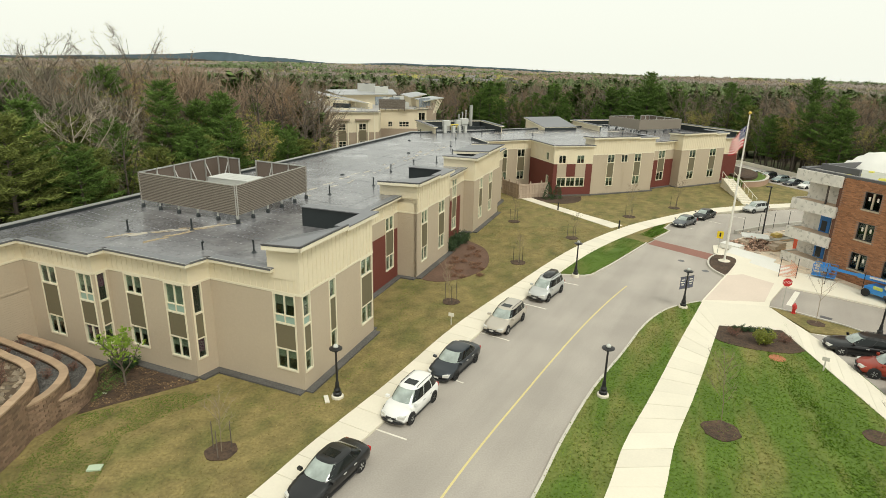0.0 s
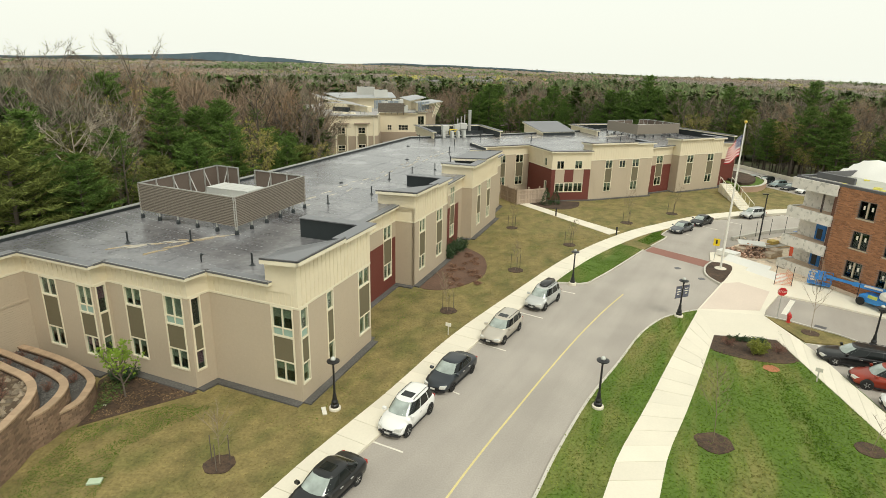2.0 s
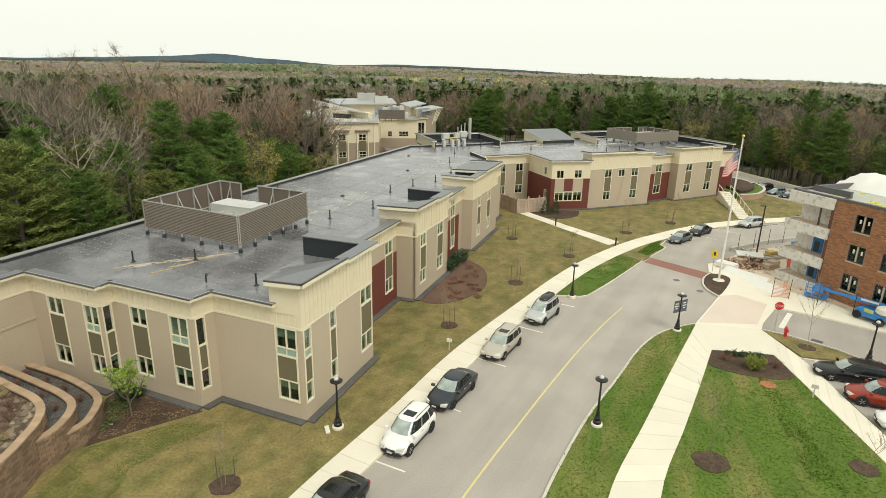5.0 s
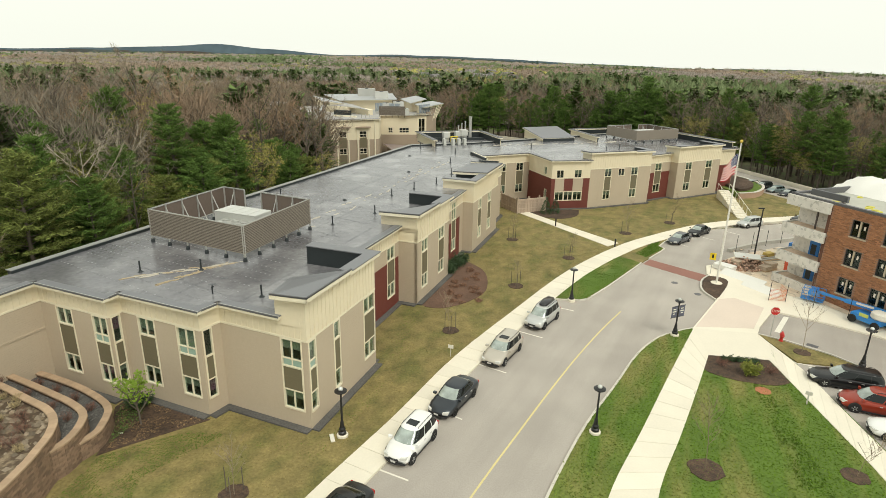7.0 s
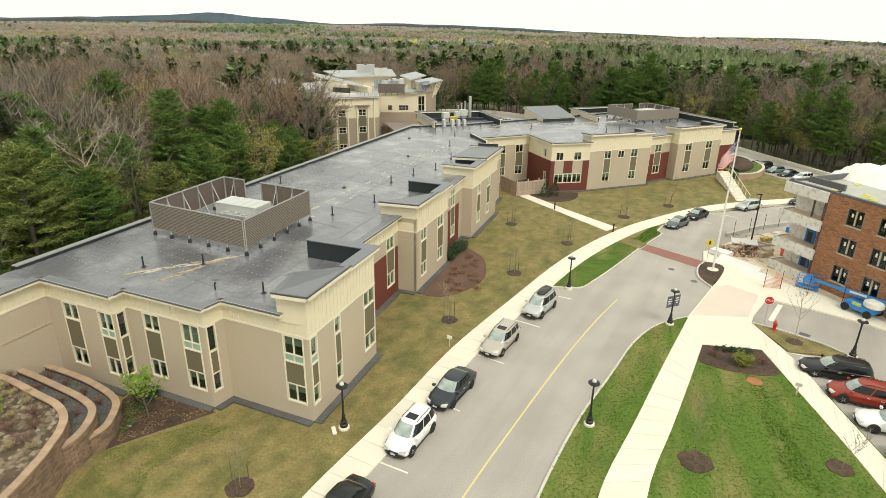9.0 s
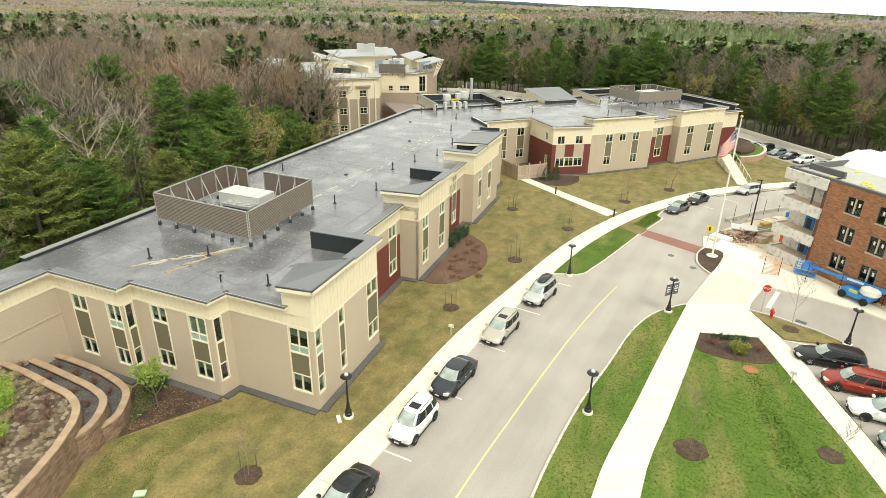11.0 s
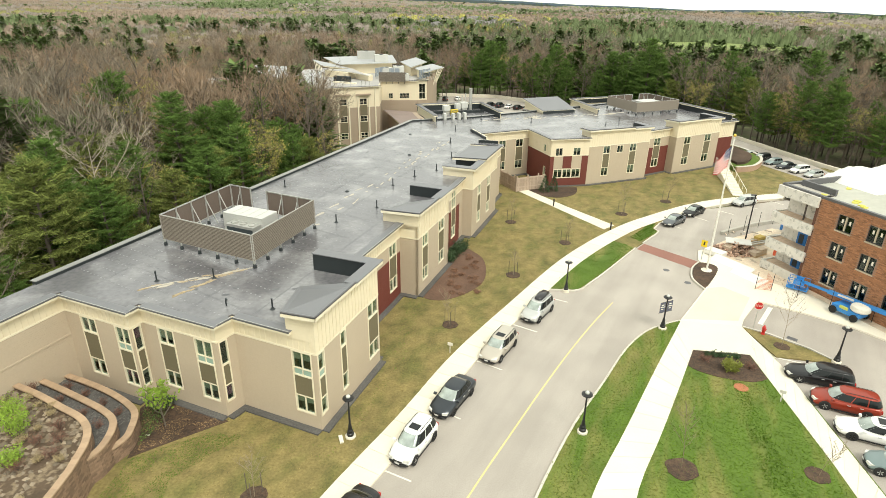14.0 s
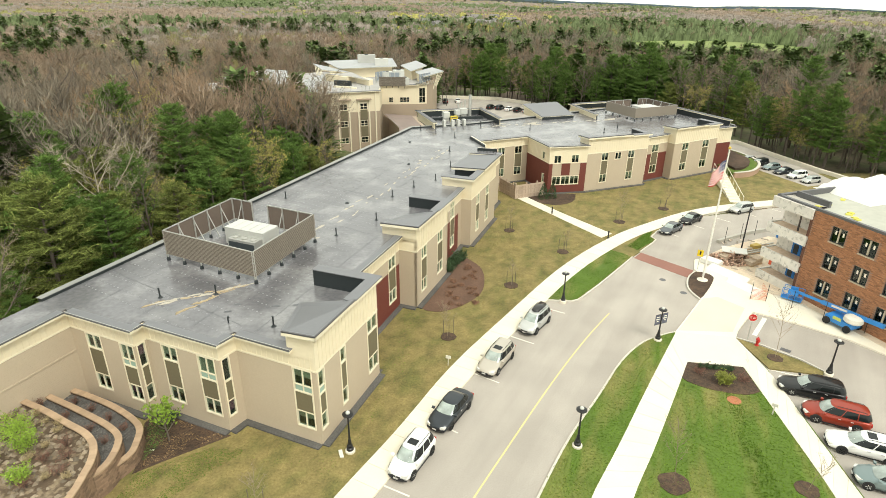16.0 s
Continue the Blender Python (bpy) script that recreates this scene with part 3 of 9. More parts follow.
facade(FA, PE0, ((SG, 0.68, 1.85, 4.2, 5.5), (SG, 3.4, 4.6, 4.2, 5.5), (SG, 0.6, 2.0, 0.95, 2.3), (SG, 2.0, 3.4, 0.95, 2.3), (SG, 3.4, 4.8, 0.95, 2.3)), band=4.25, red=((0, 0.55, -0.4, 4.2), (1.95, 3.3, 2.4, 4.2), (4.85, 5.85, -0.4, 4.2), (0.55, 4.85, -0.4, 0.9)))
facade(PE0, PE1, ((T, 2.5, 3.8, False, 2), (SG, 4.95, 6.15, 4.2, 5.35), (T, 7.3, 8.6, False, 2)), top=7.72)
facade(PE1, RF0, (), bat=False)
facade(RF0, RF1, ((T, 0.3, 1.3, False, 1), (T, 2.3, 3.9, False, 2)), red=((0, 5.85, -0.4, 4.0),))
facade(RF1, PF0, (), bat=False)
facade(PF0, PF1, ((T, 1.75, 3.3, False, 2), (T, 6.5, 8.1, False, 2)), top=7.82)
facade(PF1, EZ0, (), bat=False)
facade(EZ0, EZ1, (), band=4.2, red=((0, 4.4, -0.4, 4.2),))

# roof deck over both wings
K0 = Vector((-6.5, 94.6))
NE = EZ1 + FN * 22
PH = Vector((3.5, 98.5))
deck = [E4, E3, B2O, B2I, B1O, INN, C0, W1, RA0, RA1, V3, BE, RB0, RB1, V5, W5, W5B, X1, CB, LK0, FB, FA, PE0, PE1, RF0, RF1, PF0, PF1, EZ0, EZ1, NE, (12, 103.5), PH, K0, (-28.6, 35.4), (-34.5, 19.6)]
deck = [V2(p) for p in deck]
area2 = sum(a.x * b.y - b.x * a.y for a, b in zip(deck, deck[1:] + deck[:1]))
deck_in = []
for i, p in enumerate(deck):
    e0, e1 = (p - deck[i - 1]).normalized(), (deck[(i + 1) % len(deck)] - p).normalized()
    n0, n1 = Vector((-e0.y, e0.x)), Vector((-e1.y, e1.x))
    deck_in.append(p + (n0 + n1) * (0.04 if area2 > 0 else -0.04))
rf = MB().prism([tuple(p) for p in deck_in], ZE, ZE + 0.12)
roof_ob = part("roof", rf, M["roof"], main, "grey membrane roof with pale water stains")
# back walls that are hardly seen
for p, q in ((NE, (12, 103.5)), ((12, 103.5), PH), (PH, K0), (K0, (-28.6, 35.4)), ((-28.6, 35.4), (-34.5, 19.6)), ((-34.5, 19.6), E4), (EZ1, NE)):
    w = MB()
    wall_boxes(w, p, q, -4.5, ZE, [])
    part("wall", w, M["tan"], main)


ecount = [0]


def eave(p, q, z, ext0=0.0, ext1=0.0, over=0.38, h=0.2, inner=0.3):
    """A roof edge: dark drip edge over a cream fascia that oversails the wall."""
    m = frame_at(p, q)
    L = (V2(q) - V2(p)).length
    a = MB()
    obox(a, m, -ext0, L + ext1, -inner, over, z - h, z)
    e = part("fascia", a, M["fascia"], roof_ob)
    b = MB()
    ecount[0] += 1
    dz = 0.004 * (ecount[0] % 4)
    obox(b, m, -ext0 - 0.02, L + ext1 + 0.02, over - 0.02, over + 0.03, z - 0.05, z + 0.05 + dz)
    part("drip_edge", b, M["edge"], e, "dark grey metal roof edge")
    b = MB()
    obox(b, m, -ext0 - 0.02, L + ext1 + 0.02, over - 0.065, over - 0.022, z - 0.02, z + 0.055 + dz)
    part("edge_bead", b, M["galv"], e, "pale metal bead")
    b = MB()
    obox(b, m, -ext0 - 0.02, L + ext1 + 0.02, -inner - 0.02, over - 0.066, z - 0.02, z + 0.03 + dz)
    part("edge_strip", b, M["shed"], e, "smooth grey membrane strip")
    return e


OV = 0.38
ZT = ZE + 0.15
for p, q, a, b in ((E4, E3, 0, -OV), (E3, B2O, -OV, OV), (B2O, B2I, 0, -OV), (B2I, B1O, -OV, OV), (B1O, INN, 0, -OV), (INN, C0, -OV, -1.6), (RA0, RA1, -0.0, -0.1), (RB0, RB1, 0, -0.2), (W5B, X1, 0, 0), (LK0, FB, 0, -OV), (FB, FA, -OV, OV), (FA, PE0, 0, 0.1), (RF0, RF1, 0, 0), (EZ0, EZ1, 0, OV)):
    eave(p, q, ZT, a, b)
for p, q in ((NE, (12, 103.5)), ((12, 103.5), PH), (PH, K0), (K0, (-28.6, 35.4)), (EZ1, NE)):
    e = MB()
    mk, Lk = frame_at(p, q), (V2(q) - V2(p)).length
    obox(e, mk, 0, Lk, -0.25, 0.15, ZE - 0.1, ZT + 0.16)
    kb = part("roof_kerb", e, M["upstand"], roof_ob, "black low kerb along the roof edge")
    e = MB()
    obox(e, mk, 0, Lk, -0.2, 0.32, ZT + 0.162, ZT + 0.21)
    part("coping", e, M["coping"], kb, "pale grey metal coping")


def slab4(mb, m, pts, h0, h1):
    """A slab over four corners (s, o, z) in a wall's axes, from h0 to h1 above them."""
    A = [m @ Vector((a, b, 0)) for a, b, _ in pts]
    n = len(mb.v)
    mb.v += [(A[i].x, A[i].y, pts[i][2] + h0) for i in range(4)] + [(A[i].x, A[i].y, pts[i][2] + h1) for i in range(4)]
    mb.f += [tuple(n + i for i in q) for q in ((3, 2, 1, 0), (4, 5, 6, 7), (0, 1, 5, 4), (1, 2, 6, 5), (2, 3, 7, 6), (3, 0, 4, 7))]
    return mb


def raised(p, q, front, leg, zt=8.35, cut=0.55, flip=False):
    """A raised corner: walls above the deck, a shed that falls back to the deck from its front, and an L-shaped parapet
    with a black inner face at the far end. p to q is the facade; front and leg: how far the two returns reach back."""
    m = frame_at(p, q)
    L = (V2(q) - V2(p)).length
    if flip:
        m = m @ Matrix.Translation((L, 0, 0)) @ Matrix.Diagonal((-1, 1, 1, 1))
    k, o = L * cut, 0.42
    g = part("raised_corner", MB(), M["cream"], main)
    w = MB()
    obox(w, m, 0.0, 0.1, -front, -0.235, ZE - 0.4, zt - 0.4)
    g.data = w.mesh("raised_corner", M["cream"])
    w = MB()
    obox(w, m, L - 0.22, L, -leg, -0.235, ZE - 0.4, zt - 0.28)
    part("return_wall", w, M["cream"], g)
    slope = ((-o, o, zt), (k, o, zt - 0.03), (k + 0.6, -leg * 0.9, ZE + 0.13), (-o, -front, zt - 0.12))
    if flip:
        slope = ((-o, o, zt), (k, o, zt - 0.03), (k, -front, zt - 0.2), (-o, -front, zt - 0.3))
    sh = slab4(MB(), m, slope, -0.08, 0.0)
    part("shed_roof", sh, M["shed"], g, "smooth grey sloping membrane")
    ck = MB()
    A, B = m @ Vector((0.1, -front + 0.05, 0)), m @ Vector((k + 0.5, -leg * 0.88, 0))
    n2 = Vector((B.y - A.y, A.x - B.x, 0)).normalized() * 0.05
    ck.v = [(A.x, A.y, ZE), (B.x, B.y, ZE), (B.x, B.y, ZE + 0.1), (A.x, A.y, zt - 0.3)]
    ck.v += [(x + n2.x, y + n2.y, z) for x, y, z in ck.v]
    ck.f = [(0, 1, 2, 3), (7, 6, 5, 4), (0, 4, 5, 1), (1, 5, 6, 2), (2, 6, 7, 3), (3, 7, 4, 0)]
    if flip:
        ck = MB()
        obox(ck, m, k - 0.5, k - 0.4, -front + 0.3, -0.24, ZE, zt - 0.3)
    part("shed_cheek", ck, M["upstand"] if flip else M["cream"], g)
    edges = (((-o, o - 0.1, zt), (k, o - 0.1, zt - 0.03), (k, o, zt - 0.03), (-o, o, zt)), ((-o, -front, zt - 0.12), (-o + 0.1, -front, zt - 0.12), (-o + 0.1, o, zt), (-o, o, zt)))
    if flip:
        edges += (((k - 0.1, -front, zt - 0.2), (k, -front, zt - 0.2), (k, o, zt - 0.03), (k - 0.1, o, zt - 0.03)),)
    for e in edges:
        f = part("fascia", slab4(MB(), m, e, -0.3, -0.06), M["fascia"], g)
        part("drip_edge", slab4(MB(), m, e, -0.06, 0.04), M["edge"], f)
    soff = slab4(MB(), m, ((-o, 0, zt), (k, 0, zt), (k, o, zt), (-o, o, zt)), -0.3, -0.27)
    part("soffit", soff, M["fascia"], g)
    zc = zt - 0.25
    f = MB()
    obox(f, m, L - 0.22, L + 0.32, -leg, 0.32, zc - 0.22, zc)
    obox(f, m, k + 0.05, L - 0.22, -0.23, 0.32, zc - 0.22, zc)
    cap = part("coping", f, M["fascia"], g)
    f = MB()
    obox(f, m, L - 0.6, L + 0.35, -leg - 0.03, 0.35, zc, zc + 0.07)
    obox(f, m, k + 0.02, L - 0.6, -0.55, 0.35, zc, zc + 0.07)
    part("coping_cap", f, M["shed"], cap)
    f = MB()
    obox(f, m, L - 0.5, L - 0.23, -leg - 0.01, -0.45, ZE, zc - 0.004)
    obox(f, m, k + 0.1, L - 0.5, -0.45, -0.24, ZE, zc - 0.004)
    part("upstand", f, M["upstand"], g, "black membrane upstand")
    return g


raised(C0, W1, 2.0, 5.0, 8.4)
raised(V3, BE, 3.4, 4.1, 8.15)
raised(V5, W5, 3.8, 3.6, 8.2, 0.64, True)
# low black kerbs at the inner corner of the roof
for p, q in (((3.0, 88.0), (4.95, 82.6)), ((3.9, 80.8), (6.6, 80.3))):
    e = MB()
    obox(e, frame_at(p, q), 0, (V2(q) - V2(p)).length, -0.1, 0.12, ZE, ZT + 0.32)
    kb = part("roof_kerb", e, M["upstand"], roof_ob, "black low kerb at the inner corner of the roof")
    e = MB()
    obox(e, frame_at(p, q), 0, (V2(q) - V2(p)).length, -0.3, -0.1, ZE, ZT + 0.3)
    part("coping", e, M["fascia"], kb)
raised(PE0, PE1, 2.2, 3.6, 8.0, 0.7)
raised(PF0, PF1, 2.6, 4.0, 8.1, 0.7)

# ---- woods ----
NP = np.random.default_rng(11)
RW = random.Random(21)
LEAF = dict(
    pine=mat("pine_needles", (0.095, 0.16, 0.034), 0.85, var=0.35, grain=0.9, large=0.2, island=0.6, spec=0.2),
    olive=mat("olive_needles", (0.15, 0.178, 0.045), 0.85, var=0.35, grain=0.9, large=0.2, island=0.6, spec=0.2),
    twig=mat("bare_twigs", (0.245, 0.2, 0.142), 0.95, var=0.2, grain=1.0, obj=0.3, spec=0.1),
    bud=mat("red_buds", (0.3, 0.2, 0.12), 0.9, var=0.2, grain=1.0, obj=0.25, spec=0.1),
    spring=mat("young_leaves", (0.36, 0.33, 0.085), 0.85, var=0.2, grain=1.0, island=0.35, spec=0.2),
    bark=mat("grey_bark", (0.12, 0.098, 0.078), 0.95, var=0.25, grain=6.0, obj=0.3),
    pale=mat("pale_bark", (0.4, 0.345, 0.265), 0.9, var=0.2, grain=6.0),
    farpine=mat("far_pines", (0.105, 0.15, 0.05), 0.9, var=0.4, grain=0.9, large=0.01, island=0.45, spec=0.1),
    farbud=mat("far_budding_woods", (0.3, 0.285, 0.085), 0.95, var=0.4, grain=0.9, large=0.01, island=0.25, spec=0.1),
)


def tri_mesh(name, verts, material, index=None):
    """verts: n x 3 x 3, loose triangles; material: one, or several with an index for each triangle."""
    verts = np.asarray(verts, dtype=np.float32)
    n = len(verts)
    me = bpy.data.meshes.new(name)
    me.vertices.add(3 * n)
    me.vertices.foreach_set("co", verts.reshape(-1))
    me.loops.add(3 * n)
    me.loops.foreach_set("vertex_index", np.arange(3 * n, dtype=np.int32))
    me.polygons.add(n)
    me.polygons.foreach_set("loop_start", np.arange(0, 3 * n, 3, dtype=np.int32))
    for one in material if isinstance(material, (list, tuple)) else (material,):
        me.materials.append(one)
    if index is not None:
        me.polygons.foreach_set("material_index", np.asarray(index, dtype=np.int32))
    me.update(calc_edges=True)
    return me


def tufts(centres, size, flat=0.5, per=2):
    """Small loose leaf triangles round the centres."""
    c = np.repeat(np.asarray(centres, float), per, axis=0)
    n = len(c)
    sz = size * NP.uniform(0.6, 1.4, (n, 1, 1))
    d = NP.normal(0, 1, (n, 3, 3))
    d /= np.linalg.norm(d, axis=2, keepdims=True)
    d[:, :, 2] *= flat
    return c[:, None, :] + NP.normal(0, size * 0.45, (n, 1, 3)) + d * sz


def slivers(a, b, w):
    """Thin triangles from a to b."""
    a, b = np.asarray(a, float), np.asarray(b, float)
    d = NP.normal(0, 1, a.shape)
    d /= np.linalg.norm(d, axis=1, keepdims=True)
    return np.stack([a - d * w, a + d * w, b], axis=1)


def pine_parts(h, spread, seed, low=0.16, full=0.6, gap=0.72):
    """White pine: straight trunk, whorls of level limbs of uneven reach, flat sprays of needles on them."""
    rr = np.random.default_rng(seed)
    mb = MB()
    lean = rr.normal(0, 0.3, 2)
    mb.tube([(0, 0, -0.6), (lean[0] * 0.4, lean[1] * 0.4, h * 0.5), (lean[0], lean[1], h * 0.97)], [h * 0.012 + 0.05, h * 0.009 + 0.03, 0.03], 6)
    A, B, W = [], [], []
    z = h * low
    turn = rr.uniform(0, 6.28)
    while z < h * 0.985:
        up = (z / h - low) / (1 - low)
        reach = spread * (min(1.0, 0.55 + 2.2 * up) * (1 - up) ** full + 0.05)
        turn += rr.uniform(0.4, 1.2)
        nb = 5 if up < 0.85 else 4
        for k in range(nb):
            if rr.random() < 0.1:
                continue
            a = turn + 2 * math.pi * k / nb + rr.uniform(-0.35, 0.35)
            L = reach * rr.uniform(0.55, 1.2)
            base = np.array((lean[0] * z / h, lean[1] * z / h, z + rr.uniform(-0.25, 0.25)))
            out = np.array((math.cos(a), math.sin(a), 0.0))
            side = np.array((-math.sin(a), math.cos(a), 0.0))
            rise = rr.uniform(0.0, 0.2) + 0.5 * up
            tip = base + out * L + np.array((0, 0, L * rise))
            if L > 1.0:
                mb.tube([tuple(base), tuple(base + (tip - base) * 0.85)], [0.045, 0.012], 3, False)
            n = int(34 + 52 * L)
            s = rr.uniform(0.22, 1.05, n)
            wide = (0.16 + 0.34 * L ** 0.7) * np.sqrt(np.clip(1.15 - np.abs(s - 0.6) * 1.7, 0.1, 1))
            c = base + (tip - base) * s[:, None] + side * (rr.normal(0, 0.55, n) * wide)[:, None]
            c[:, 2] += rr.normal(0.05, 0.09, n) + 0.1 * (s - 0.5)
            d = out * rr.normal(0.5, 0.6, (n, 1)) + side * rr.normal(0, 0.8, (n, 1))
            d[:, 2] += rr.normal(0.35, 0.3, n)
            d /= np.linalg.norm(d, axis=1, keepdims=True)
            ln = rr.uniform(0.28, 0.55, (n, 1))
            A.append(c - d * ln * 0.4)
            B.append(c + d * ln)
        z += gap * rr.uniform(0.7, 1.3) * (1.15 - 0.5 * up)
    top = np.array((lean[0], lean[1], h))
    m = 60
    A.append(top + rr.normal(0, 0.14, (m, 3)) - np.array((0, 0, 0.4)))
    B.append(A[-1] + rr.normal(0, 0.2, (m, 3)) + np.array((0, 0, 0.35)))
    return mb, slivers(np.concatenate(A), np.concatenate(B), 0.045)


def bare_parts(h, spread, seed, twigs=480, w=0.02, thick=1.0):
    """A leafless young tree: trunk, rising limbs, forked branches and fine twigs."""
    rr = np.random.default_rng(seed)
    mb = MB()
    lean = rr.normal(0, 0.5, 2)
    fork = h * rr.uniform(0.25, 0.42)
    top = Vector((lean[0], lean[1], h * 0.93))
    mb.tube([(0, 0, -0.6), (lean[0] * 0.3, lean[1] * 0.2, fork), tuple(top)], [(h * 0.011 + 0.03) * thick, (h * 0.008 + 0.02) * thick, 0.02 * thick], 6)
    arms = []
    for i in range(12):
        z = fork * 0.85 + (h * 0.82 - fork * 0.85) * (i / 12) ** 0.9
        a = 2.4 * i + rr.uniform(-0.5, 0.5)
        r1 = spread * rr.uniform(0.6, 1.05) * (1.1 - 0.7 * (z / h) ** 2)
        st = Vector((lean[0] * z / h, lean[1] * z / h, z))
        mid = st + Vector((math.cos(a) * r1 * 0.45, math.sin(a) * r1 * 0.45, r1 * 0.6))
        en = st + Vector((math.cos(a + 0.25) * r1, math.sin(a + 0.25) * r1, min(h * 1.02 - z, r1 * 1.5)))
        mb.tube([tuple(st), tuple(mid), tuple(en)], [(0.02 + 0.0045 * h * (1 - z / h)) * thick, 0.04 * thick, 0.014 * thick], 4, False)
        arms.append((st, mid, en))
        for k in range(4):
            u = rr.uniform(0.3, 0.95)
            p = st.lerp(mid, u * 2) if u < 0.5 else mid.lerp(en, u * 2 - 1)
            d = Vector((math.cos(a + rr.normal(0, 0.9)), math.sin(a + rr.normal(0, 0.9)), rr.uniform(0.6, 1.6))).normalized()
            e2 = p + d * r1 * rr.uniform(0.3, 0.6)
            if e2.z > h:
                e2.z = h
            mb.tube([tuple(p), tuple(e2)], [0.026 * thick, 0.008 * thick], 3, False)
            arms.append((p, p.lerp(e2, 0.5), e2))
    A, B = [], []
    for i in range(twigs):
        st, mid, en = arms[rr.integers(len(arms))]
        s = rr.uniform(0.3, 1.0)
        p = st.lerp(mid, s * 2) if s < 0.5 else mid.lerp(en, s * 2 - 1)
        d = Vector(rr.normal(0, 0.7, 3))
        d.z = abs(d.z) + 0.45
        d.normalize()
        k = min(1.0, h / 8)
        p = Vector(p) + Vector(rr.normal(0, 0.06, 3)) * spread * 0.5
        A.append(p)
        B.append(p + d * rr.uniform(0.4, 1.15) * k)
    return mb, slivers(A, B, w), [tuple(b) for b in B]


def grown_parts(h, spread, seed, thick=1.0, open_=0.0):
    """A grown leafless tree: trunk, arching limbs, branches, twigs on twigs. open_: how far the limbs lie out."""
    rr = np.random.default_rng(seed)
    mb = MB()
    lean = rr.normal(0, 0.6, 2)
    fork = h * rr.uniform(0.28, 0.42)

    def stem(z):
        return np.array((lean[0] * (z / h) ** 1.5, lean[1] * (z / h) ** 1.5, z))

    mb.tube([(0, 0, -0.6), tuple(stem(fork)), tuple(stem(h * 0.7)), tuple(stem(h * 0.95))], [(h * 0.01 + 0.04) * thick, (h * 0.008 + 0.03) * thick, 0.06 * thick, 0.015], 6)
    A, B, W, tips = [], [], [], []
    for i in range(11):
        z = fork * 0.8 + (h * 0.8 - fork * 0.8) * (i / 11)
        st = stem(z)
        a = 2.4 * i + rr.uniform(-0.5, 0.5)
        q = (z - fork * 0.8) / (h - fork * 0.8)
        L = spread * rr.uniform(0.75, 1.15) * (1.1 - 0.55 * q)
        lift = rr.uniform(0.7, 1.2) * (1 - open_)
        bend = rr.uniform(-0.3, 0.3)

        def limb(u):
            aa = a + bend * u
            p = st + np.array((math.cos(aa) * L * u, math.sin(aa) * L * u, L * (lift * u + 0.55 * u * u)))
            p[2] = min(p[2], h * (1.0 - 0.05 * u))
            return p

        r0 = (0.02 + 0.0048 * h * (1 - 0.7 * q)) * thick
        mb.tube([tuple(limb(u)) for u in (0, 0.35, 0.7, 1.0)], [r0, r0 * 0.7, r0 * 0.42, 0.012], 4, False)
        for k in range(7):
            u = 0.3 + 0.7 * (k + rr.uniform(0, 1)) / 7
            p = limb(u)
            b = a + bend * u + rr.choice((-1, 1)) * rr.uniform(0.3, 1.3)
            l2 = L * rr.uniform(0.25, 0.5) * (1.25 - 0.6 * u)
            d = np.array((math.cos(b), math.sin(b), rr.uniform(0.3, 1.3)))
            d /= np.linalg.norm(d)
            e = p + d * l2
            mb.tube([tuple(p), tuple((p + e) / 2 + rr.normal(0, 0.05, 3)), tuple(e)], [0.026 * thick, 0.017 * thick, 0.007], 3, False)
            for m in range(6):
                f = p + (e - p) * (0.25 + 0.75 * (m + rr.uniform(0, 1)) / 6)
                g = d + rr.normal(0, 0.55, 3)
                g[2] += 0.3
                g /= np.linalg.norm(g)
                t = f + g * rr.uniform(0.45, 1.0)
                A.append(f), B.append(t), W.append(0.02 * thick)
                for n in range(3):
                    s = f + (t - f) * rr.uniform(0.3, 0.95)
                    v = g + rr.normal(0, 0.5, 3)
                    v /= np.linalg.norm(v)
                    A.append(s), B.append(s + v * rr.uniform(0.25, 0.6)), W.append(0.013)
                    tips.append(B[-1])
    return mb, slivers(A, B, np.array(W)[:, None]), np.array(tips)


def tree(kind, h, spread, seed, label):
    """A tree: an Empty with trunk and crown."""
    t = thing("tree", label, "tree", "trees of the wood")
    if kind in ("pine", "olive"):
        mb, tr = pine_parts(h, spread, seed, 0.22 if kind == "olive" else 0.27, 0.5 if kind == "olive" else 0.58, 0.66 if kind == "olive" else 0.74)
        part("trunk", mb, LEAF["bark"], t)
        part("crown", tri_mesh("crown", tr, LEAF[kind]), None, t)
    else:
        mb, tr, tips = grown_parts(h, spread, seed, 0.95 if kind == "pale" else 1.0, 0.35 if kind == "pale" else 0.0)
        part("trunk", mb, LEAF["pale" if kind == "pale" else "bark"], t)
        part("crown", tri_mesh("crown", tr, LEAF[{"pale": "pale", "bud": "bud"}.get(kind, "twig")]), None, t)
        if kind == "bud":
            part("foliage", tri_mesh("foliage", tufts(tips, 0.06, 0.8, 2), LEAF[kind]), None, t)
        if kind == "spring":
            part("foliage", tri_mesh("foliage", tufts(tips, 0.085, 0.8, 5), LEAF[kind]), None, t)
    return t


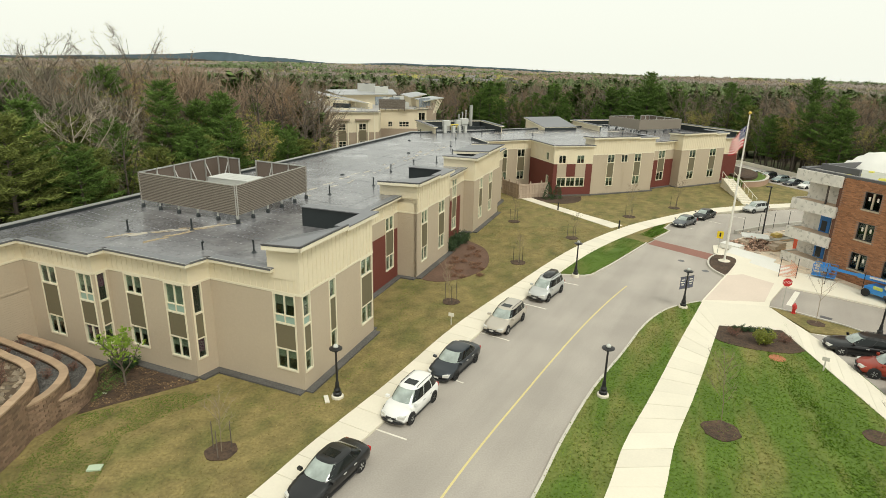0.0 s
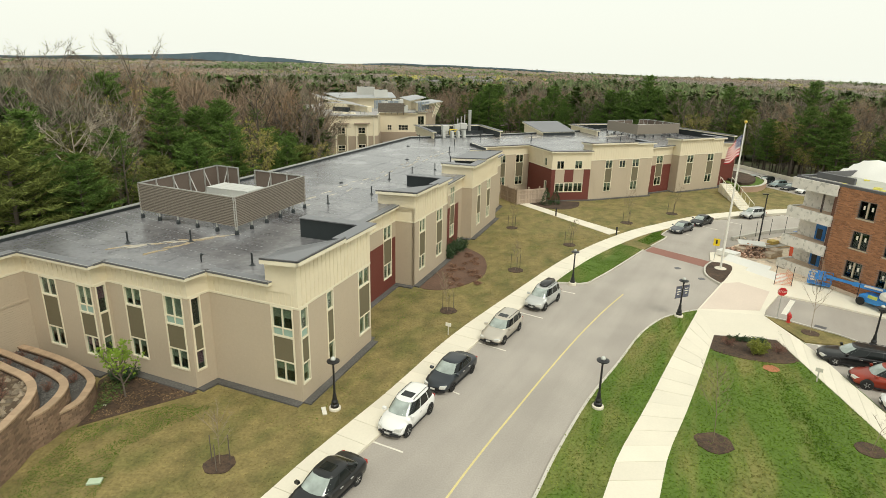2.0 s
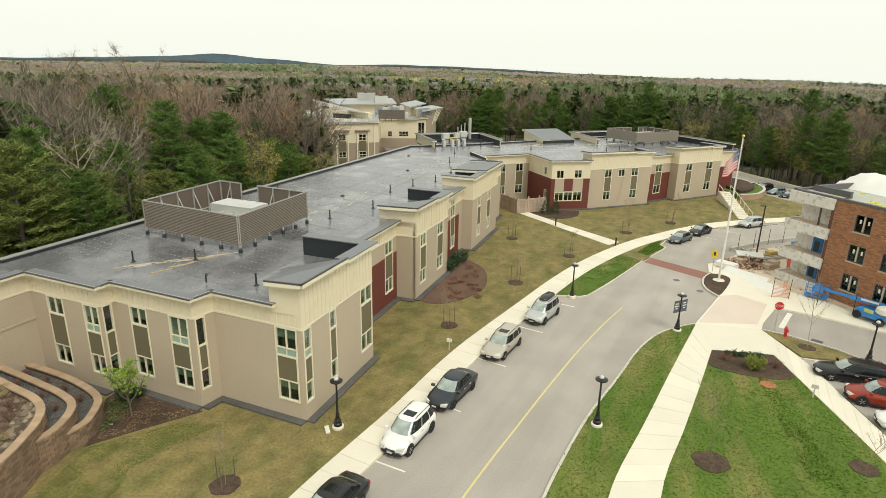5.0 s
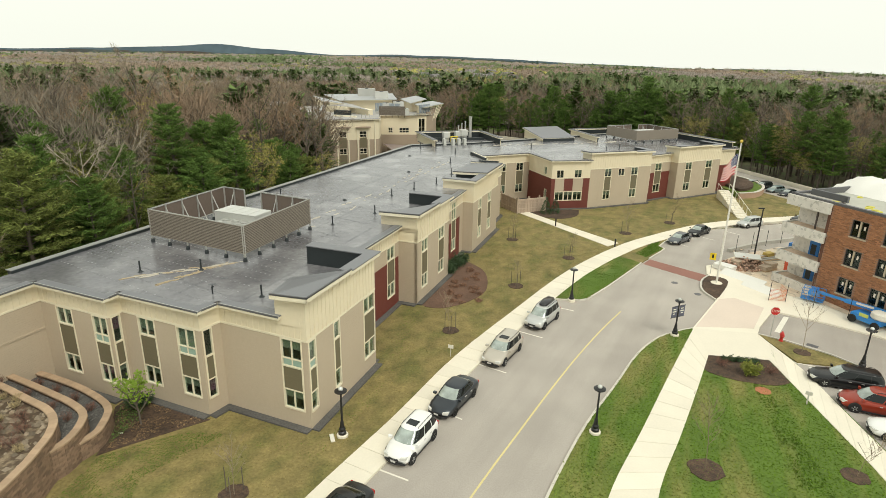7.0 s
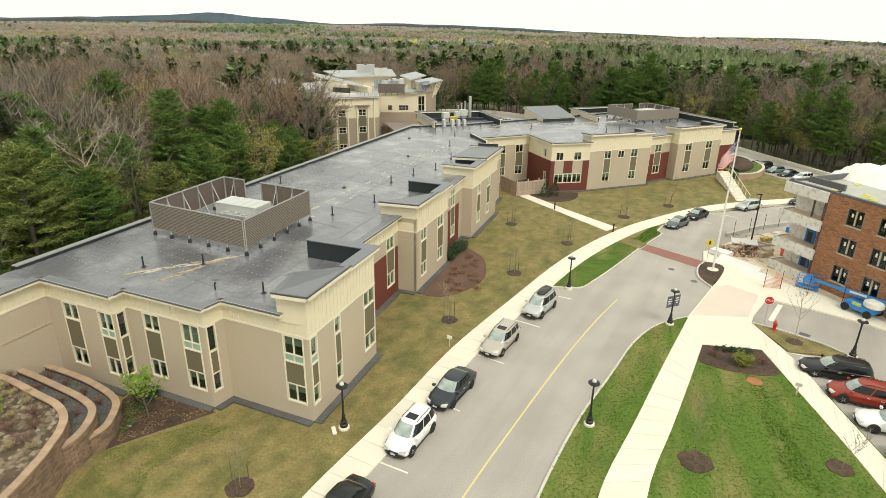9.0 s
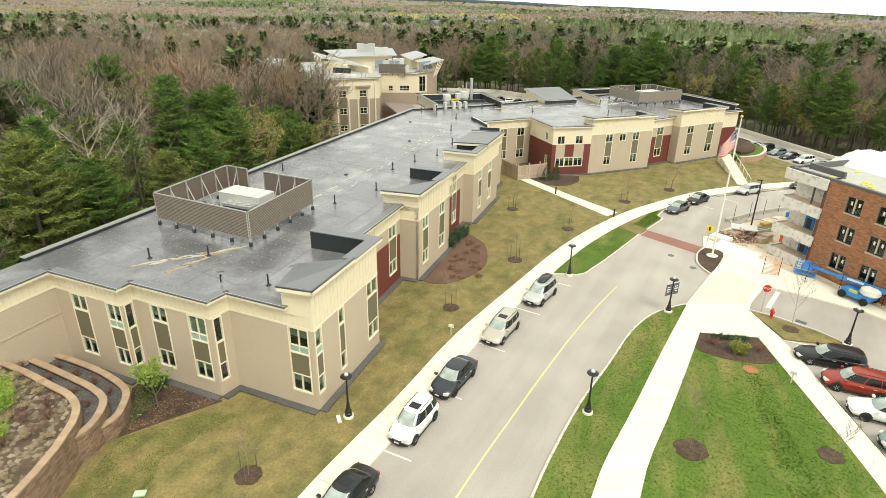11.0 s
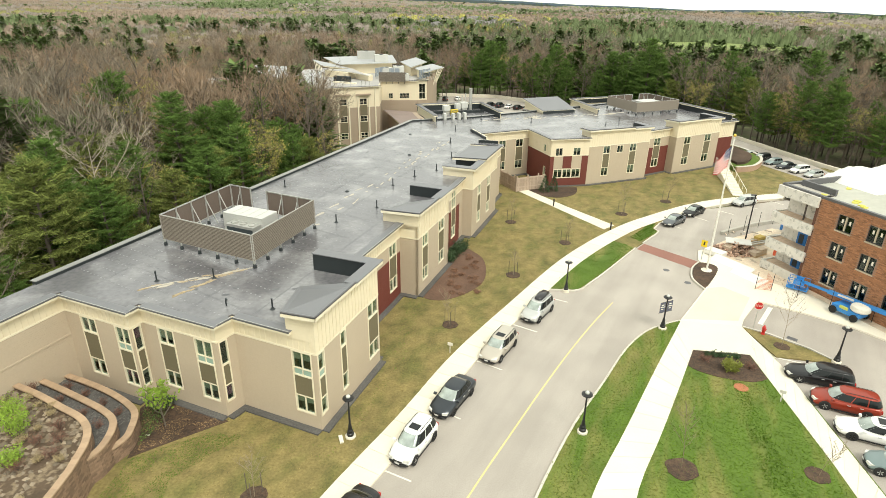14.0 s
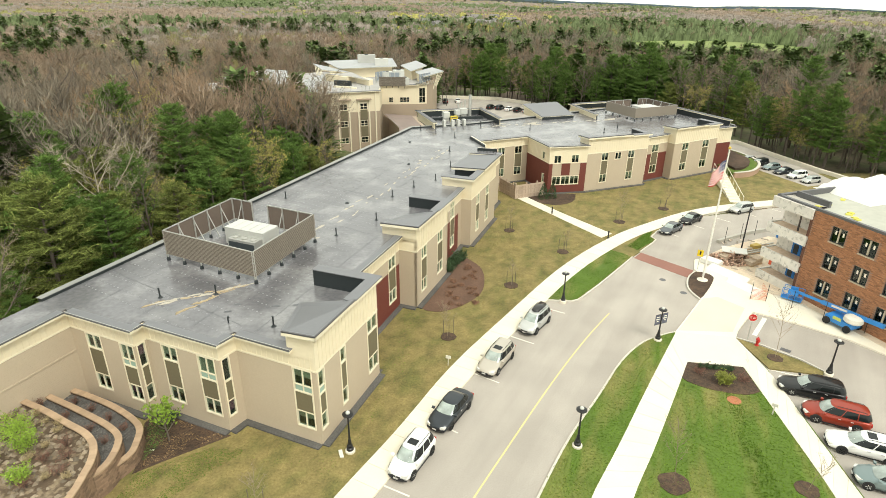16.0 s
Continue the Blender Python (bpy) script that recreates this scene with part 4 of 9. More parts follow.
PROTO = []
for i in range(5):
    PROTO.append(("pine", tree("pine", 13.5 + 1.3 * i, 3.9 + 0.3 * i, 20 + i, "tall dark green pine with level uneven limbs")))
for i in range(3):
    PROTO.append(("olive", tree("olive", 10.5 + 1.6 * i, 3.5 + 0.35 * i, 30 + i, "olive green conifer with a ragged crown")))
for i in range(4):
    PROTO.append(("bare", tree("bare", 14.5 + i, 3.4 + 0.3 * i, 40 + i, "bare grey-brown deciduous tree in early spring")))
for i in range(3):
    PROTO.append(("bud", tree("bud", 14 + 1.5 * i, 3.6, 60 + i, "deciduous tree with reddish brown buds")))
for i in range(3):
    PROTO.append(("spring", tree("spring", 9 + 2.0 * i, 3.2, 70 + i, "deciduous tree with yellow-green young leaves")))
for i in range(2):
    PROTO.append(("pale", tree("pale", 14.0 + i, 4.6, 81 + i, "bare spreading tree with pale white bark")))
BY = {}
for k, t in PROTO:
    BY.setdefault(k, []).append(t)
placed = []
used = set()


def clear(x, y, d):
    return all((x - a) ** 2 + (y - b) ** 2 > d * d for a, b in placed[-500:])


def plant(x, y, kind, s, which=None):
    if x < 0 and kind in ("pine", "olive") and which is None:
        s = min(s, 0.62 if x / y > -0.38 and y > 72 else 0.84)
    src = BY[kind][RW.randrange(len(BY[kind])) if which is None else which]
    m = pose(x, y, land(x, y), 0, 0, RW.uniform(0, 360)) @ Matrix.Diagonal((s, s, s * RW.uniform(0.93, 1.07), 1))
    placed.append((x, y))
    if src.name not in used:
        used.add(src.name)
        src.matrix_basis = m
        return
    t = copy_thing(src, m)
    t.matrix_basis = m


def left_edge(y):
    return -28.6 + (y - 35.4) * 0.373


def wooded(x, y):
    """Where trees may stand: not on the site, the older building, its lot, nor the view between."""
    if y < 36:
        return False
    if x < -2:
        if y < 126 and x > left_edge(y) - 5.5:
            return False
        if 118 < y < 176 and x > -62:
            return False
        return not (x / y > -0.212 and y < 178)
    if 70 < y < 132 and x > float(np.interp(y, (80, 98, 119.5, 126), (84, 63.4, 57.8, 57.0))) + 1.6:
        return True
    return x < 64 and y > float(np.interp(x, (-2, 15, 40, 64), (197, 193, 163, 128))) or y >= 132


def strip(n, fx, pick, gap, tries=40):
    k = 0
    for _ in range(n * tries):
        x, y, s = fx()
        if wooded(x, y) and clear(x, y, gap):
            plant(x, y, pick(x, y), s)
            k += 1
            if k >= n:
                return


def mixed(weights):
    names = [w[0] for w in weights]
    ws = [w[1] for w in weights]
    return lambda x, y: RW.choices(names, ws)[0]


def fx_left():
    y = RW.uniform(38, 122)
    d = RW.random() ** 1.4
    x = left_edge(y) - 6.5 - 34 * d
    return x, y, RW.uniform(0.68, 0.92) + 0.28 * min(1, 1.6 * d)


def fx_back():
    x = RW.uniform(-2, 66)
    y = float(np.interp(x, (-2, 15, 40, 64), (197, 193, 163, 128))) + 1 + 18 * RW.random() ** 1.3
    return x, y, RW.uniform(0.78, 1.05)


def fx_right():
    x = RW.uniform(66, 125)
    y = RW.uniform(96, 140) - 0.25 * (x - 66)
    return x, y, RW.uniform(0.75, 1.08)


def pick_left(x, y):
    edge = left_edge(y) - 7.5 - x
    if x / y > -0.31 and y > 84:
        return RW.choices(("bare", "bud", "pine"), (5, 1, 1.2))[0]
    if edge < 21:
        return RW.choices(("pine", "olive", "bare", "spring", "bud", "pale"), (5.6, 3.0, 0.9, 2.6, 0.4, 0.2))[0]
    return RW.choices(("pine", "olive", "bare", "spring", "bud", "pale"), (1.6, 0.8, 3.6, 2.0, 4.0, 0.2))[0]


for x, y, kind, s, which in ((-35.2, 55.0, "pale", 0.98, 0), (-36.0, 64.6, "pale", 0.92, 1), (-33.2, 79.8, "pale", 0.82, 0), (-42.2, 74.0, "pine", 1.06, 2), (-33.2, 73.0, "spring", 1.0, 1), (-47.5, 64.8, "pine", 0.86, 0),
                             (-35.6, 97.0, "pine", 0.66, 0), (-30.6, 92.0, "pine", 0.58, 1), (-34.0, 62.0, "spring", 0.9, 0), (-31.5, 50.5, "olive", 0.95, 0), (-38.5, 50.5, "pine", 0.82, 1), (-38.6, 67.0, "olive", 0.9, 1), (-31.0, 84.0, "pine", 0.62, 2), (-36.0, 88.5, "bare", 0.8, 0), (-32.5, 106.0, "bare", 0.9, 1), (-28.6, 104.0, "bare", 0.78, 2), (-36.5, 110.0, "bare", 0.9, 3),
                             (-55.6, 80.0, "bare", 1.32, 1), (-52.0, 77.5, "bare", 1.26, 3), (-58.5, 84.0, "bare", 1.3, 0), (-47.6, 83.0, "bud", 1.3, 0), (-44.4, 84.5, "bare", 1.24, 2), (-50.0, 88.0, "bare", 1.28, 0), (-41.0, 87.0, "bud", 1.2, 1),
                             (-33.5, 44.0, "olive", 1.0, 2), (-37.0, 46.5, "pine", 0.86, 0)):
    plant(x, y, kind, s, which)
strip(122, fx_left, pick_left, 2.5)
strip(84, fx_back, mixed((("pine", 7), ("olive", 0.6), ("bare", 3), ("bud", 1.2), ("spring", 0.5))), 2.6)


def fx_wall():
    s = RW.random()
    a, b = ((57.8, 119.5), (63.4, 98.0)) if s < 0.6 else ((63.4, 98.0), (84, 80.0))
    u = RW.random()
    d = 2.0 + 11 * RW.random()
    return a[0] + (b[0] - a[0]) * u + d * 0.85, a[1] + (b[1] - a[1]) * u + d * 0.5, RW.uniform(0.6, 0.96)


strip(76, fx_wall, mixed((("pine", 2.6), ("olive", 0.8), ("bare", 5), ("bud", 2.4), ("spring", 1.4), ("pale", 0.25))), 2.1)
strip(44, fx_right, mixed((("pine", 3.4), ("bare", 4), ("bud", 3), ("spring", 0.6))), 2.6)


def fx_under():
    y = RW.uniform(36, 95)
    return left_edge(y) - 5.8 - 9 * RW.random(), y, RW.uniform(0.28, 0.5)


strip(30, fx_under, mixed((("spring", 2), ("olive", 2), ("pine", 1.2), ("bare", 1))), 1.4)


# farther woods, nobody could count them
def low_pine(seed, whorls=15, size=0.05, per=5):
    """A far pine, one unit high: whorls of level sprays on a slim stem."""
    rr = np.random.default_rng(seed)
    t = []
    for k in range(whorls):
        z = 0.2 + 0.77 * (k + rr.uniform(-0.2, 0.2)) / whorls
        up = (z - 0.2) / 0.8
        reach = 0.27 * (min(1, 0.6 + 2 * up) * (1 - up) ** 0.65 + 0.06)
        for j in range(5):
            a = 1.1 * k + 2 * math.pi * j / 5 + rr.uniform(-0.4, 0.4)
            L = reach * rr.uniform(0.55, 1.2)
            o, s = np.array((math.cos(a), math.sin(a), 0.3 * up + 0.05)), np.array((-math.sin(a), math.cos(a), 0))
            for m in range(per):
                c = np.array((0, 0, z + rr.normal(0, 0.018))) + o * L * rr.uniform(0.15, 0.8)
                t.append((c + s * size * rr.uniform(0.4, 1.1), c - s * size * rr.uniform(0.4, 1.1), c + o * (0.04 + L * 0.35) + np.array((0, 0, rr.uniform(-0.03, 0.04)))))
    stem = [[(0.012 * math.cos(a), 0.012 * math.sin(a), 0), (0.012 * math.cos(a + 2.1), 0.012 * math.sin(a + 2.1), 0), (0, 0, 1.0)] for a in (0, 2.1, 4.2)]
    return np.concatenate([np.array(t), np.array(stem)]), np.array([0] * len(t) + [1] * 3)


def low_round(seed, n=14, size=0.06, per=2, nu=6, nv=5):
    """A far crown: a lumpy clump with loose tufts and twigs on it."""
    rr = np.random.default_rng(seed)
    g = np.zeros((nv + 1, nu, 3))
    for j in range(nv + 1):
        for i in range(nu):
            th, ph = math.pi * j / nv, 2 * math.pi * (i + 0.5 * (j % 2)) / nu
            r = rr.uniform(0.7, 1.15)
            g[j, i] = (0.25 * r * math.sin(th) * math.cos(ph), 0.25 * r * math.sin(th) * math.sin(ph), 0.58 + 0.36 * r * math.cos(th))
    t = []
    for j in range(nv):
        for i in range(nu):
            a, b, c, d = g[j, i], g[j, (i + 1) % nu], g[j + 1, (i + 1) % nu], g[j + 1, i]
            t += [(a, b, c), (a, c, d)]
    pts = g[:4].reshape(-1, 3)[rr.integers(0, 4 * nu, n)]
    up = pts + rr.normal(0, 0.05, pts.shape) + np.array((0, 0, 0.09))
    t = np.concatenate([np.array(t), tufts(pts, size, 0.9, per), slivers(pts, up, 0.012)])
    return t, np.zeros(len(t), int)


def low_bare(seed, twigs=150, w=0.0036):
    """A leafless tree of thin strokes, one unit high: stem, fanned limbs, a rounded haze of twigs."""
    rr = np.random.default_rng(seed)
    A, B, W, K = [(0, 0, 0)] * 2, [(0.0, 0.02, 0.86), (0.02, 0, 0.8)], [0.0075] * 2, [1, 1]
    mid, rad = np.array((0, 0, 0.62)), np.array((0.23, 0.23, 0.36)) * rr.uniform(0.85, 1.15, 3)
    shell = []
    for i in range(14):
        a = 2.4 * i + rr.uniform(-0.4, 0.4)
        e = rr.uniform(-0.1, 1.3)
        d = np.array((math.cos(a) * math.cos(e), math.sin(a) * math.cos(e), math.sin(e)))
        q = mid + d * rad * rr.uniform(0.7, 0.95)
        p = np.array((0, 0, max(0.22, q[2] - rr.uniform(0.22, 0.34))))
        shell.append((p, q))
        A.append(p), B.append(q), W.append(0.0055), K.append(1)
    for i in range(twigs):
        p, q = shell[rr.integers(len(shell))]
        c = p + (q - p) * rr.uniform(0.35, 1.0) + rr.normal(0, 0.018, 3)
        d = (c - mid) / rad + rr.normal(0, 0.5, 3)
        d[2] += 0.8
        A.append(c), B.append(c + d / np.linalg.norm(d) * rr.uniform(0.06, 0.14)), W.append(w), K.append(0)
    A, B, W = np.array(A, float), np.array(B, float), np.array(W)[:, None]
    d = rr.normal(0, 1, A.shape)
    d /= np.linalg.norm(d, axis=1, keepdims=True)
    return np.stack([A - d * W, A + d * W, B], axis=1), np.array(K)


def scatter(n, rmin, rmax, half, power, hgt, name, base, material, label, wide=1.0, mask=None):
    ang = NP.uniform(-half, half, n)
    r = rmin * (rmax / rmin) ** (NP.uniform(0, 1, n) ** power)
    x, y = r * np.sin(ang), r * np.cos(ang)
    out, idx = [], []
    for i in range(n):
        X, Y = float(x[i]), float(y[i])
        if mask and not mask(X, Y):
            continue
        h = hgt * NP.uniform(0.7, 1.2)
        w = h * wide * NP.uniform(0.8, 1.25)
        b, k = base[NP.integers(len(base))]
        a = NP.uniform(0, 6.28)
        ca, sa = math.cos(a) * w, math.sin(a) * w
        o = np.empty_like(b)
        o[..., 0] = X + b[..., 0] * ca - b[..., 1] * sa
        o[..., 1] = Y + b[..., 0] * sa + b[..., 1] * ca
        o[..., 2] = land(X, Y) - 0.5 + b[..., 2] * h
        out.append(o)
        idx.append(k)
    ob = new(name, tri_mesh(name, np.concatenate(out), (material, LEAF["bark"]), np.concatenate(idx)))
    return tagged(ob, label, "woods", "", "stuff")


FIELD = (182.0, 432.0, 60.0, 58.0)


def meadow_gap(x, y):
    """The low ground in front of the open field."""
    r, a = math.hypot(x, y), math.atan2(x, y)
    return 318 < r < 440 and abs(a - 0.4) < 0.13


def open_land(x, y):
    return wooded(x, y) and not meadow_gap(x, y) and ((x - FIELD[0]) / FIELD[2]) ** 2 + ((y - FIELD[1]) / FIELD[3]) ** 2 > 1.0


def band(f, lo, hi, seed):
    return lambda x, y: open_land(x, y) and lo < noise.noise((x / f + seed, y / f, seed * 0.37)) < hi


def edge_wood(x, y):
    """The deep of the near wood, behind its first rows of trees."""
    if not wooded(x, y):
        return False
    if x < -2:
        return x < left_edge(y) - 19 if y < 150 else True
    if x < 64:
        return y > float(np.interp(x, (-2, 15, 40, 64), (208, 204, 174, 139)))
    return x > 72 + max(0, (98 - y) * 1.1)


LP = [low_pine(i) for i in range(6)]
LB = [low_round(30 + i) for i in range(8)]
LT = [low_bare(80 + i, 190, 0.0032) for i in range(7)]
LM = [low_bare(90 + i, 110, 0.0062) for i in range(7)]
LPF = [low_pine(50 + i, 9, 0.085, 3) for i in range(5)]
FAR = dict(
    grey=mat("grey_brown_wood", (0.205, 0.178, 0.136), 0.95, var=0.4, grain=0.6, large=0.03, island=0.15, spec=0.1),
    rust=mat("russet_wood", (0.24, 0.178, 0.124), 0.95, var=0.4, grain=0.6, large=0.03, island=0.15, spec=0.1),
    moss=mat("olive_wood", (0.225, 0.215, 0.085), 0.95, var=0.5, grain=2.2, large=0.02, island=0.25, spec=0.1),
    far_rust=mat("far_russet_wood", (0.235, 0.185, 0.142), 0.95, var=0.35, grain=0.3, large=0.01, island=0.1, spec=0.05),
    far_grey=mat("far_grey_wood", (0.225, 0.195, 0.165), 0.95, var=0.35, grain=0.3, large=0.01, island=0.1, spec=0.05),
    # green lifted and greyed: haze of distance put into the colour
    far_green=mat("far_green_wood", (0.12, 0.15, 0.072), 0.95, var=0.35, grain=0.3, large=0.01, island=0.3, spec=0.05),
    scrub=mat("bare_marsh_scrub", (0.26, 0.225, 0.2), 0.95, var=0.3, grain=0.4, large=0.02, spec=0.1),
)


def patchy(lo, hi, z, f=40):
    return lambda x, y: edge_wood(x, y) and lo < noise.noise((x / f, y / f, z)) < hi


scatter(3400, 60, 270, 0.9, 1.0, 15.5, "edge_wood", LT, FAR["rust"], "russet bare wood behind the first trees", 1.2, patchy(-9, 0.14, 2.0))
scatter(2700, 60, 270, 0.9, 1.0, 15.5, "edge_wood", LT, FAR["grey"], "grey-brown bare wood behind the first trees", 1.2, patchy(-0.02, 9, 2.0))
scatter(2600, 70, 270, 0.9, 1.0, 15.5, "edge_pines", LP, LEAF["farpine"], "pine trees scattered in the bare wood", 1.1, lambda x, y: edge_wood(x, y) and noise.noise((x / 30, y / 30, 4.0)) > (0.02 if x > -10 else 0.27))
scatter(1500, 240, 620, 0.8, 1.0, 14.5, "pine_wood", LP, LEAF["farpine"], "dark pine trees in the wood behind the buildings", 1.15, band(80, 0.1, 9, 1.0))
scatter(2300, 240, 620, 0.8, 1.0, 13.0, "bare_wood", LM, FAR["rust"], "russet bare deciduous wood in early spring", 1.3, band(110, -9, 0.15, 5.0))
scatter(1900, 240, 620, 0.8, 1.0, 13.0, "bare_wood", LM, FAR["grey"], "grey-brown bare deciduous wood in early spring", 1.3, band(110, -0.1, 9, 5.0))
scatter(420, 200, 700, 0.8, 1.0, 10.5, "budding_wood", LB, FAR["moss"], "olive budding trees among the bare wood", 0.7, band(90, 0.15, 9, 9.0))
scatter(2600, 560, 2400, 0.8, 1.0, 14.5, "far_pine_wood", LPF, LEAF["farpine"], "distant dark green pine woods over low hills", 1.2, band(300, 0.04, 9, 3.0))
scatter(190, 480, 760, 0.13, 1.0, 10.5, "village_trees", LB, LEAF["farbud"], "yellow-green trees round the distant houses", 0.8, open_land)


def canopy():
    """The roof of the far woods: crown beside crown, each with its own height and kind, over the falling and rising land."""
    rg = np.random.default_rng(5)
    r0, r1, half = 232.0, 2950.0, 0.9
    size = lambda r: 6.0 + 0.004 * r
    vv = lambda r: np.log(size(r)) / 0.004
    rows = int(vv(r1) - vv(r0)) + 2
    rj = (np.exp((vv(r0) + np.arange(rows) + 0.5) * 0.004) - 6.0) / 0.004
    per = rj / size(rj)
    cols = int(2 * half * per.max()) + 3
    ca = (np.arange(cols)[None, :] + 0.5 + rg.uniform(-0.38, 0.38, (rows, cols))) / per[:, None] - half
    cr = rj[:, None] + rg.uniform(-0.4, 0.4, (rows, cols)) * size(rj)[:, None]
    cx, cy = cr * np.sin(ca), cr * np.cos(ca)
    kind = np.zeros((rows, cols), int)
    tall = rg.uniform(8.5, 13.5, (rows, cols))
    dice = rg.uniform(-1, 1, (rows, cols))
    for j in range(rows):
        for i in range(min(cols, int(2 * half * per[j]) + 2)):
            x, y, d = float(cx[j, i]), float(cy[j, i]), dice[j, i]
            n1 = noise.noise((x / 340 + 3.0, y / 340, 1.1)) + 0.6 * noise.noise((x / 95, y / 95, 4.0))
            if n1 + 0.3 * d > 0.04:
                kind[j, i] = 2
                tall[j, i] *= 1.15
            elif noise.noise((x / 150, y / 150, 7.0)) + 0.35 * d > 0.42:
                kind[j, i] = 3
            elif abs(ca[j, i]) < 0.16 and 460 < cr[j, i] < 800 and d > 0.1:
                kind[j, i] = 4
            else:
                kind[j, i] = 0 if noise.noise((x / 230, y / 230, 9.0)) + 0.3 * d > 0 else 1
            if cr[j, i] > 700 and noise.noise((x / 420 + 8, y / 420, 2.5)) > 0.42:
                kind[j, i], tall[j, i] = 5, 1.5
    na, nr = 860, 250
    A, Rr = np.meshgrid(np.linspace(-half, half, na), r0 * (r1 / r0) ** np.linspace(0, 1, nr))
    A = A + rg.uniform(-0.0007, 0.0007, A.shape)
    X, Y = Rr * np.sin(A), Rr * np.cos(A)
    J = np.clip((vv(Rr) - vv(r0)).astype(int), 0, rows - 1)
    best, pick = np.full(A.shape, 0.5), np.zeros(A.shape, int)
    for dj in (-1, 0, 1):
        jj = np.clip(J + dj, 0, rows - 1)
        I = ((A + half) * per[jj]).astype(int)
        for di in (-1, 0, 1):
            ii = np.clip(I + di, 0, cols - 1)
            q = np.hypot(X - cx[jj, ii], Y - cy[jj, ii]) / (0.72 * size(cr[jj, ii]))
            k = kind[jj, ii]
            hh = tall[jj, ii] * np.where(k == 2, 1 - 0.8 * q, 0.35 + 0.65 * np.sqrt(np.clip(1 - q * q, 0, 1)))
            better = hh > best
            best, pick = np.where(better, hh, best), np.where(better, k, pick)
    ease = np.clip((Rr - 232) / 330, 0, 1)
    best = best * (0.45 + 0.55 * ease)
    fld = ((X - FIELD[0]) / FIELD[2]) ** 2 + ((Y - FIELD[1]) / FIELD[3]) ** 2 < 1
    gap_ = (Rr > 318) & (Rr < 440) & (np.abs(A - 0.4) < 0.13)
    best = np.where(fld, -1.5, np.where(gap_, best * 0.4, best))
    Z = np.array([land(float(x), float(y)) for x, y in zip(X.ravel(), Y.ravel())]).reshape(A.shape) + best
    P = np.stack([X, Y, Z], axis=-1)
    a, b, c, d = P[:-1, :-1], P[:-1, 1:], P[1:, 1:], P[1:, :-1]
    tris = np.concatenate([np.stack([a, b, c], axis=2).reshape(-1, 3, 3), np.stack([a, c, d], axis=2).reshape(-1, 3, 3)])
    k = pick[:-1, :-1].ravel()
    near = (Rr < 1700) & (np.abs(A) < 0.76) & ~fld & (pick != 5)
    p = np.repeat(P[near], 2, axis=0)
    kn, rn = np.repeat(pick[near], 2), np.repeat(Rr[near], 2)[:, None]
    p = p + rg.normal(0, 1.1, p.shape) * np.array((1, 1, 0.3))
    tip = p + rg.normal(0, 0.8, p.shape) + np.stack([np.zeros(len(p)), np.zeros(len(p)), rg.uniform(0.8, 2.4, len(p))], axis=1)
    fuzz = slivers(p, tip, 0.12 + 0.0003 * rn)
    wood = new("far_woods", tri_mesh("far_woods", np.concatenate([tris, fuzz]), (FAR["far_rust"], FAR["far_grey"], FAR["far_green"], FAR["moss"], LEAF["farbud"], FAR["scrub"]), np.concatenate([k, k, kn])))
    return tagged(wood, "distant mixed russet, grey and green woods over low hills", "woods", "", "stuff")


canopy()
# wooded ridge and hills on the horizon, haze painted into their blue
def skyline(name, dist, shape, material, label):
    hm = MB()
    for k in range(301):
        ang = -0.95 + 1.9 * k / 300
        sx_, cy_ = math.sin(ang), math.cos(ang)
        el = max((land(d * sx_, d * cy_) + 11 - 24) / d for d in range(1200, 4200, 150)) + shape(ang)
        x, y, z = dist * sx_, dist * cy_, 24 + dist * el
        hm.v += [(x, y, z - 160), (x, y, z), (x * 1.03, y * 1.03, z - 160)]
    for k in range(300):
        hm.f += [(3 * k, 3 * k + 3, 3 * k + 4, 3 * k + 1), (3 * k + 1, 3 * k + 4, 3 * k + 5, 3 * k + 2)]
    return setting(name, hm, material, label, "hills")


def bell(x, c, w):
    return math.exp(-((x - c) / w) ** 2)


# base colours of both backdrops carry the blue of distance haze
skyline("backdrop_ridge", 3000, lambda a: -0.0006 + 0.0024 * noise.noise((a * 7, 2.0, 0.3)) + 0.0007 * noise.noise((a * 90, 1.0, 0.9)), mat("wooded_ridge", (0.1, 0.13, 0.13), 1.0, var=0.4, grain=0.05, large=0.006, spec=0.0, other=(0.11, 0.098, 0.09), other_at=(0.45, 0.6), other_scale=0.01), "dark green-grey wooded ridge far off")
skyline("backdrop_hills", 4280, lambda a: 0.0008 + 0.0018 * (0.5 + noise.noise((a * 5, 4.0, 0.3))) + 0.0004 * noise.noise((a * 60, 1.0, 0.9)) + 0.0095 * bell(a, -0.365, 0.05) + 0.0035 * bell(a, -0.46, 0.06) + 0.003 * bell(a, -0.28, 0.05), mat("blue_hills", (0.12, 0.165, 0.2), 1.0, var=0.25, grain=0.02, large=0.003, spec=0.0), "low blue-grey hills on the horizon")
# an open field and a scatter of houses far off
fm = MB()
nf = 28
ring = [(FIELD[0] + FIELD[2] * math.cos(2 * math.pi * k / nf), FIELD[1] + FIELD[3] * math.sin(2 * math.pi * k / nf)) for k in range(nf)]
fz = max(land(x, y) for x, y in ring) + 1.5
fm.prism(ring, fz - 9, fz)
setting("field", fm, mat("far_meadow", (0.19, 0.24, 0.07), 0.95, var=0.2, grain=0.2, large=0.03), "pale green open field beyond the wood", "field")
wallm = mat("white_clapboard", (0.7, 0.69, 0.64), 0.7, var=0.05)
roofm = mat("grey_shingle", (0.2, 0.19, 0.18), 0.9, var=0.1)
RH = random.Random(3)
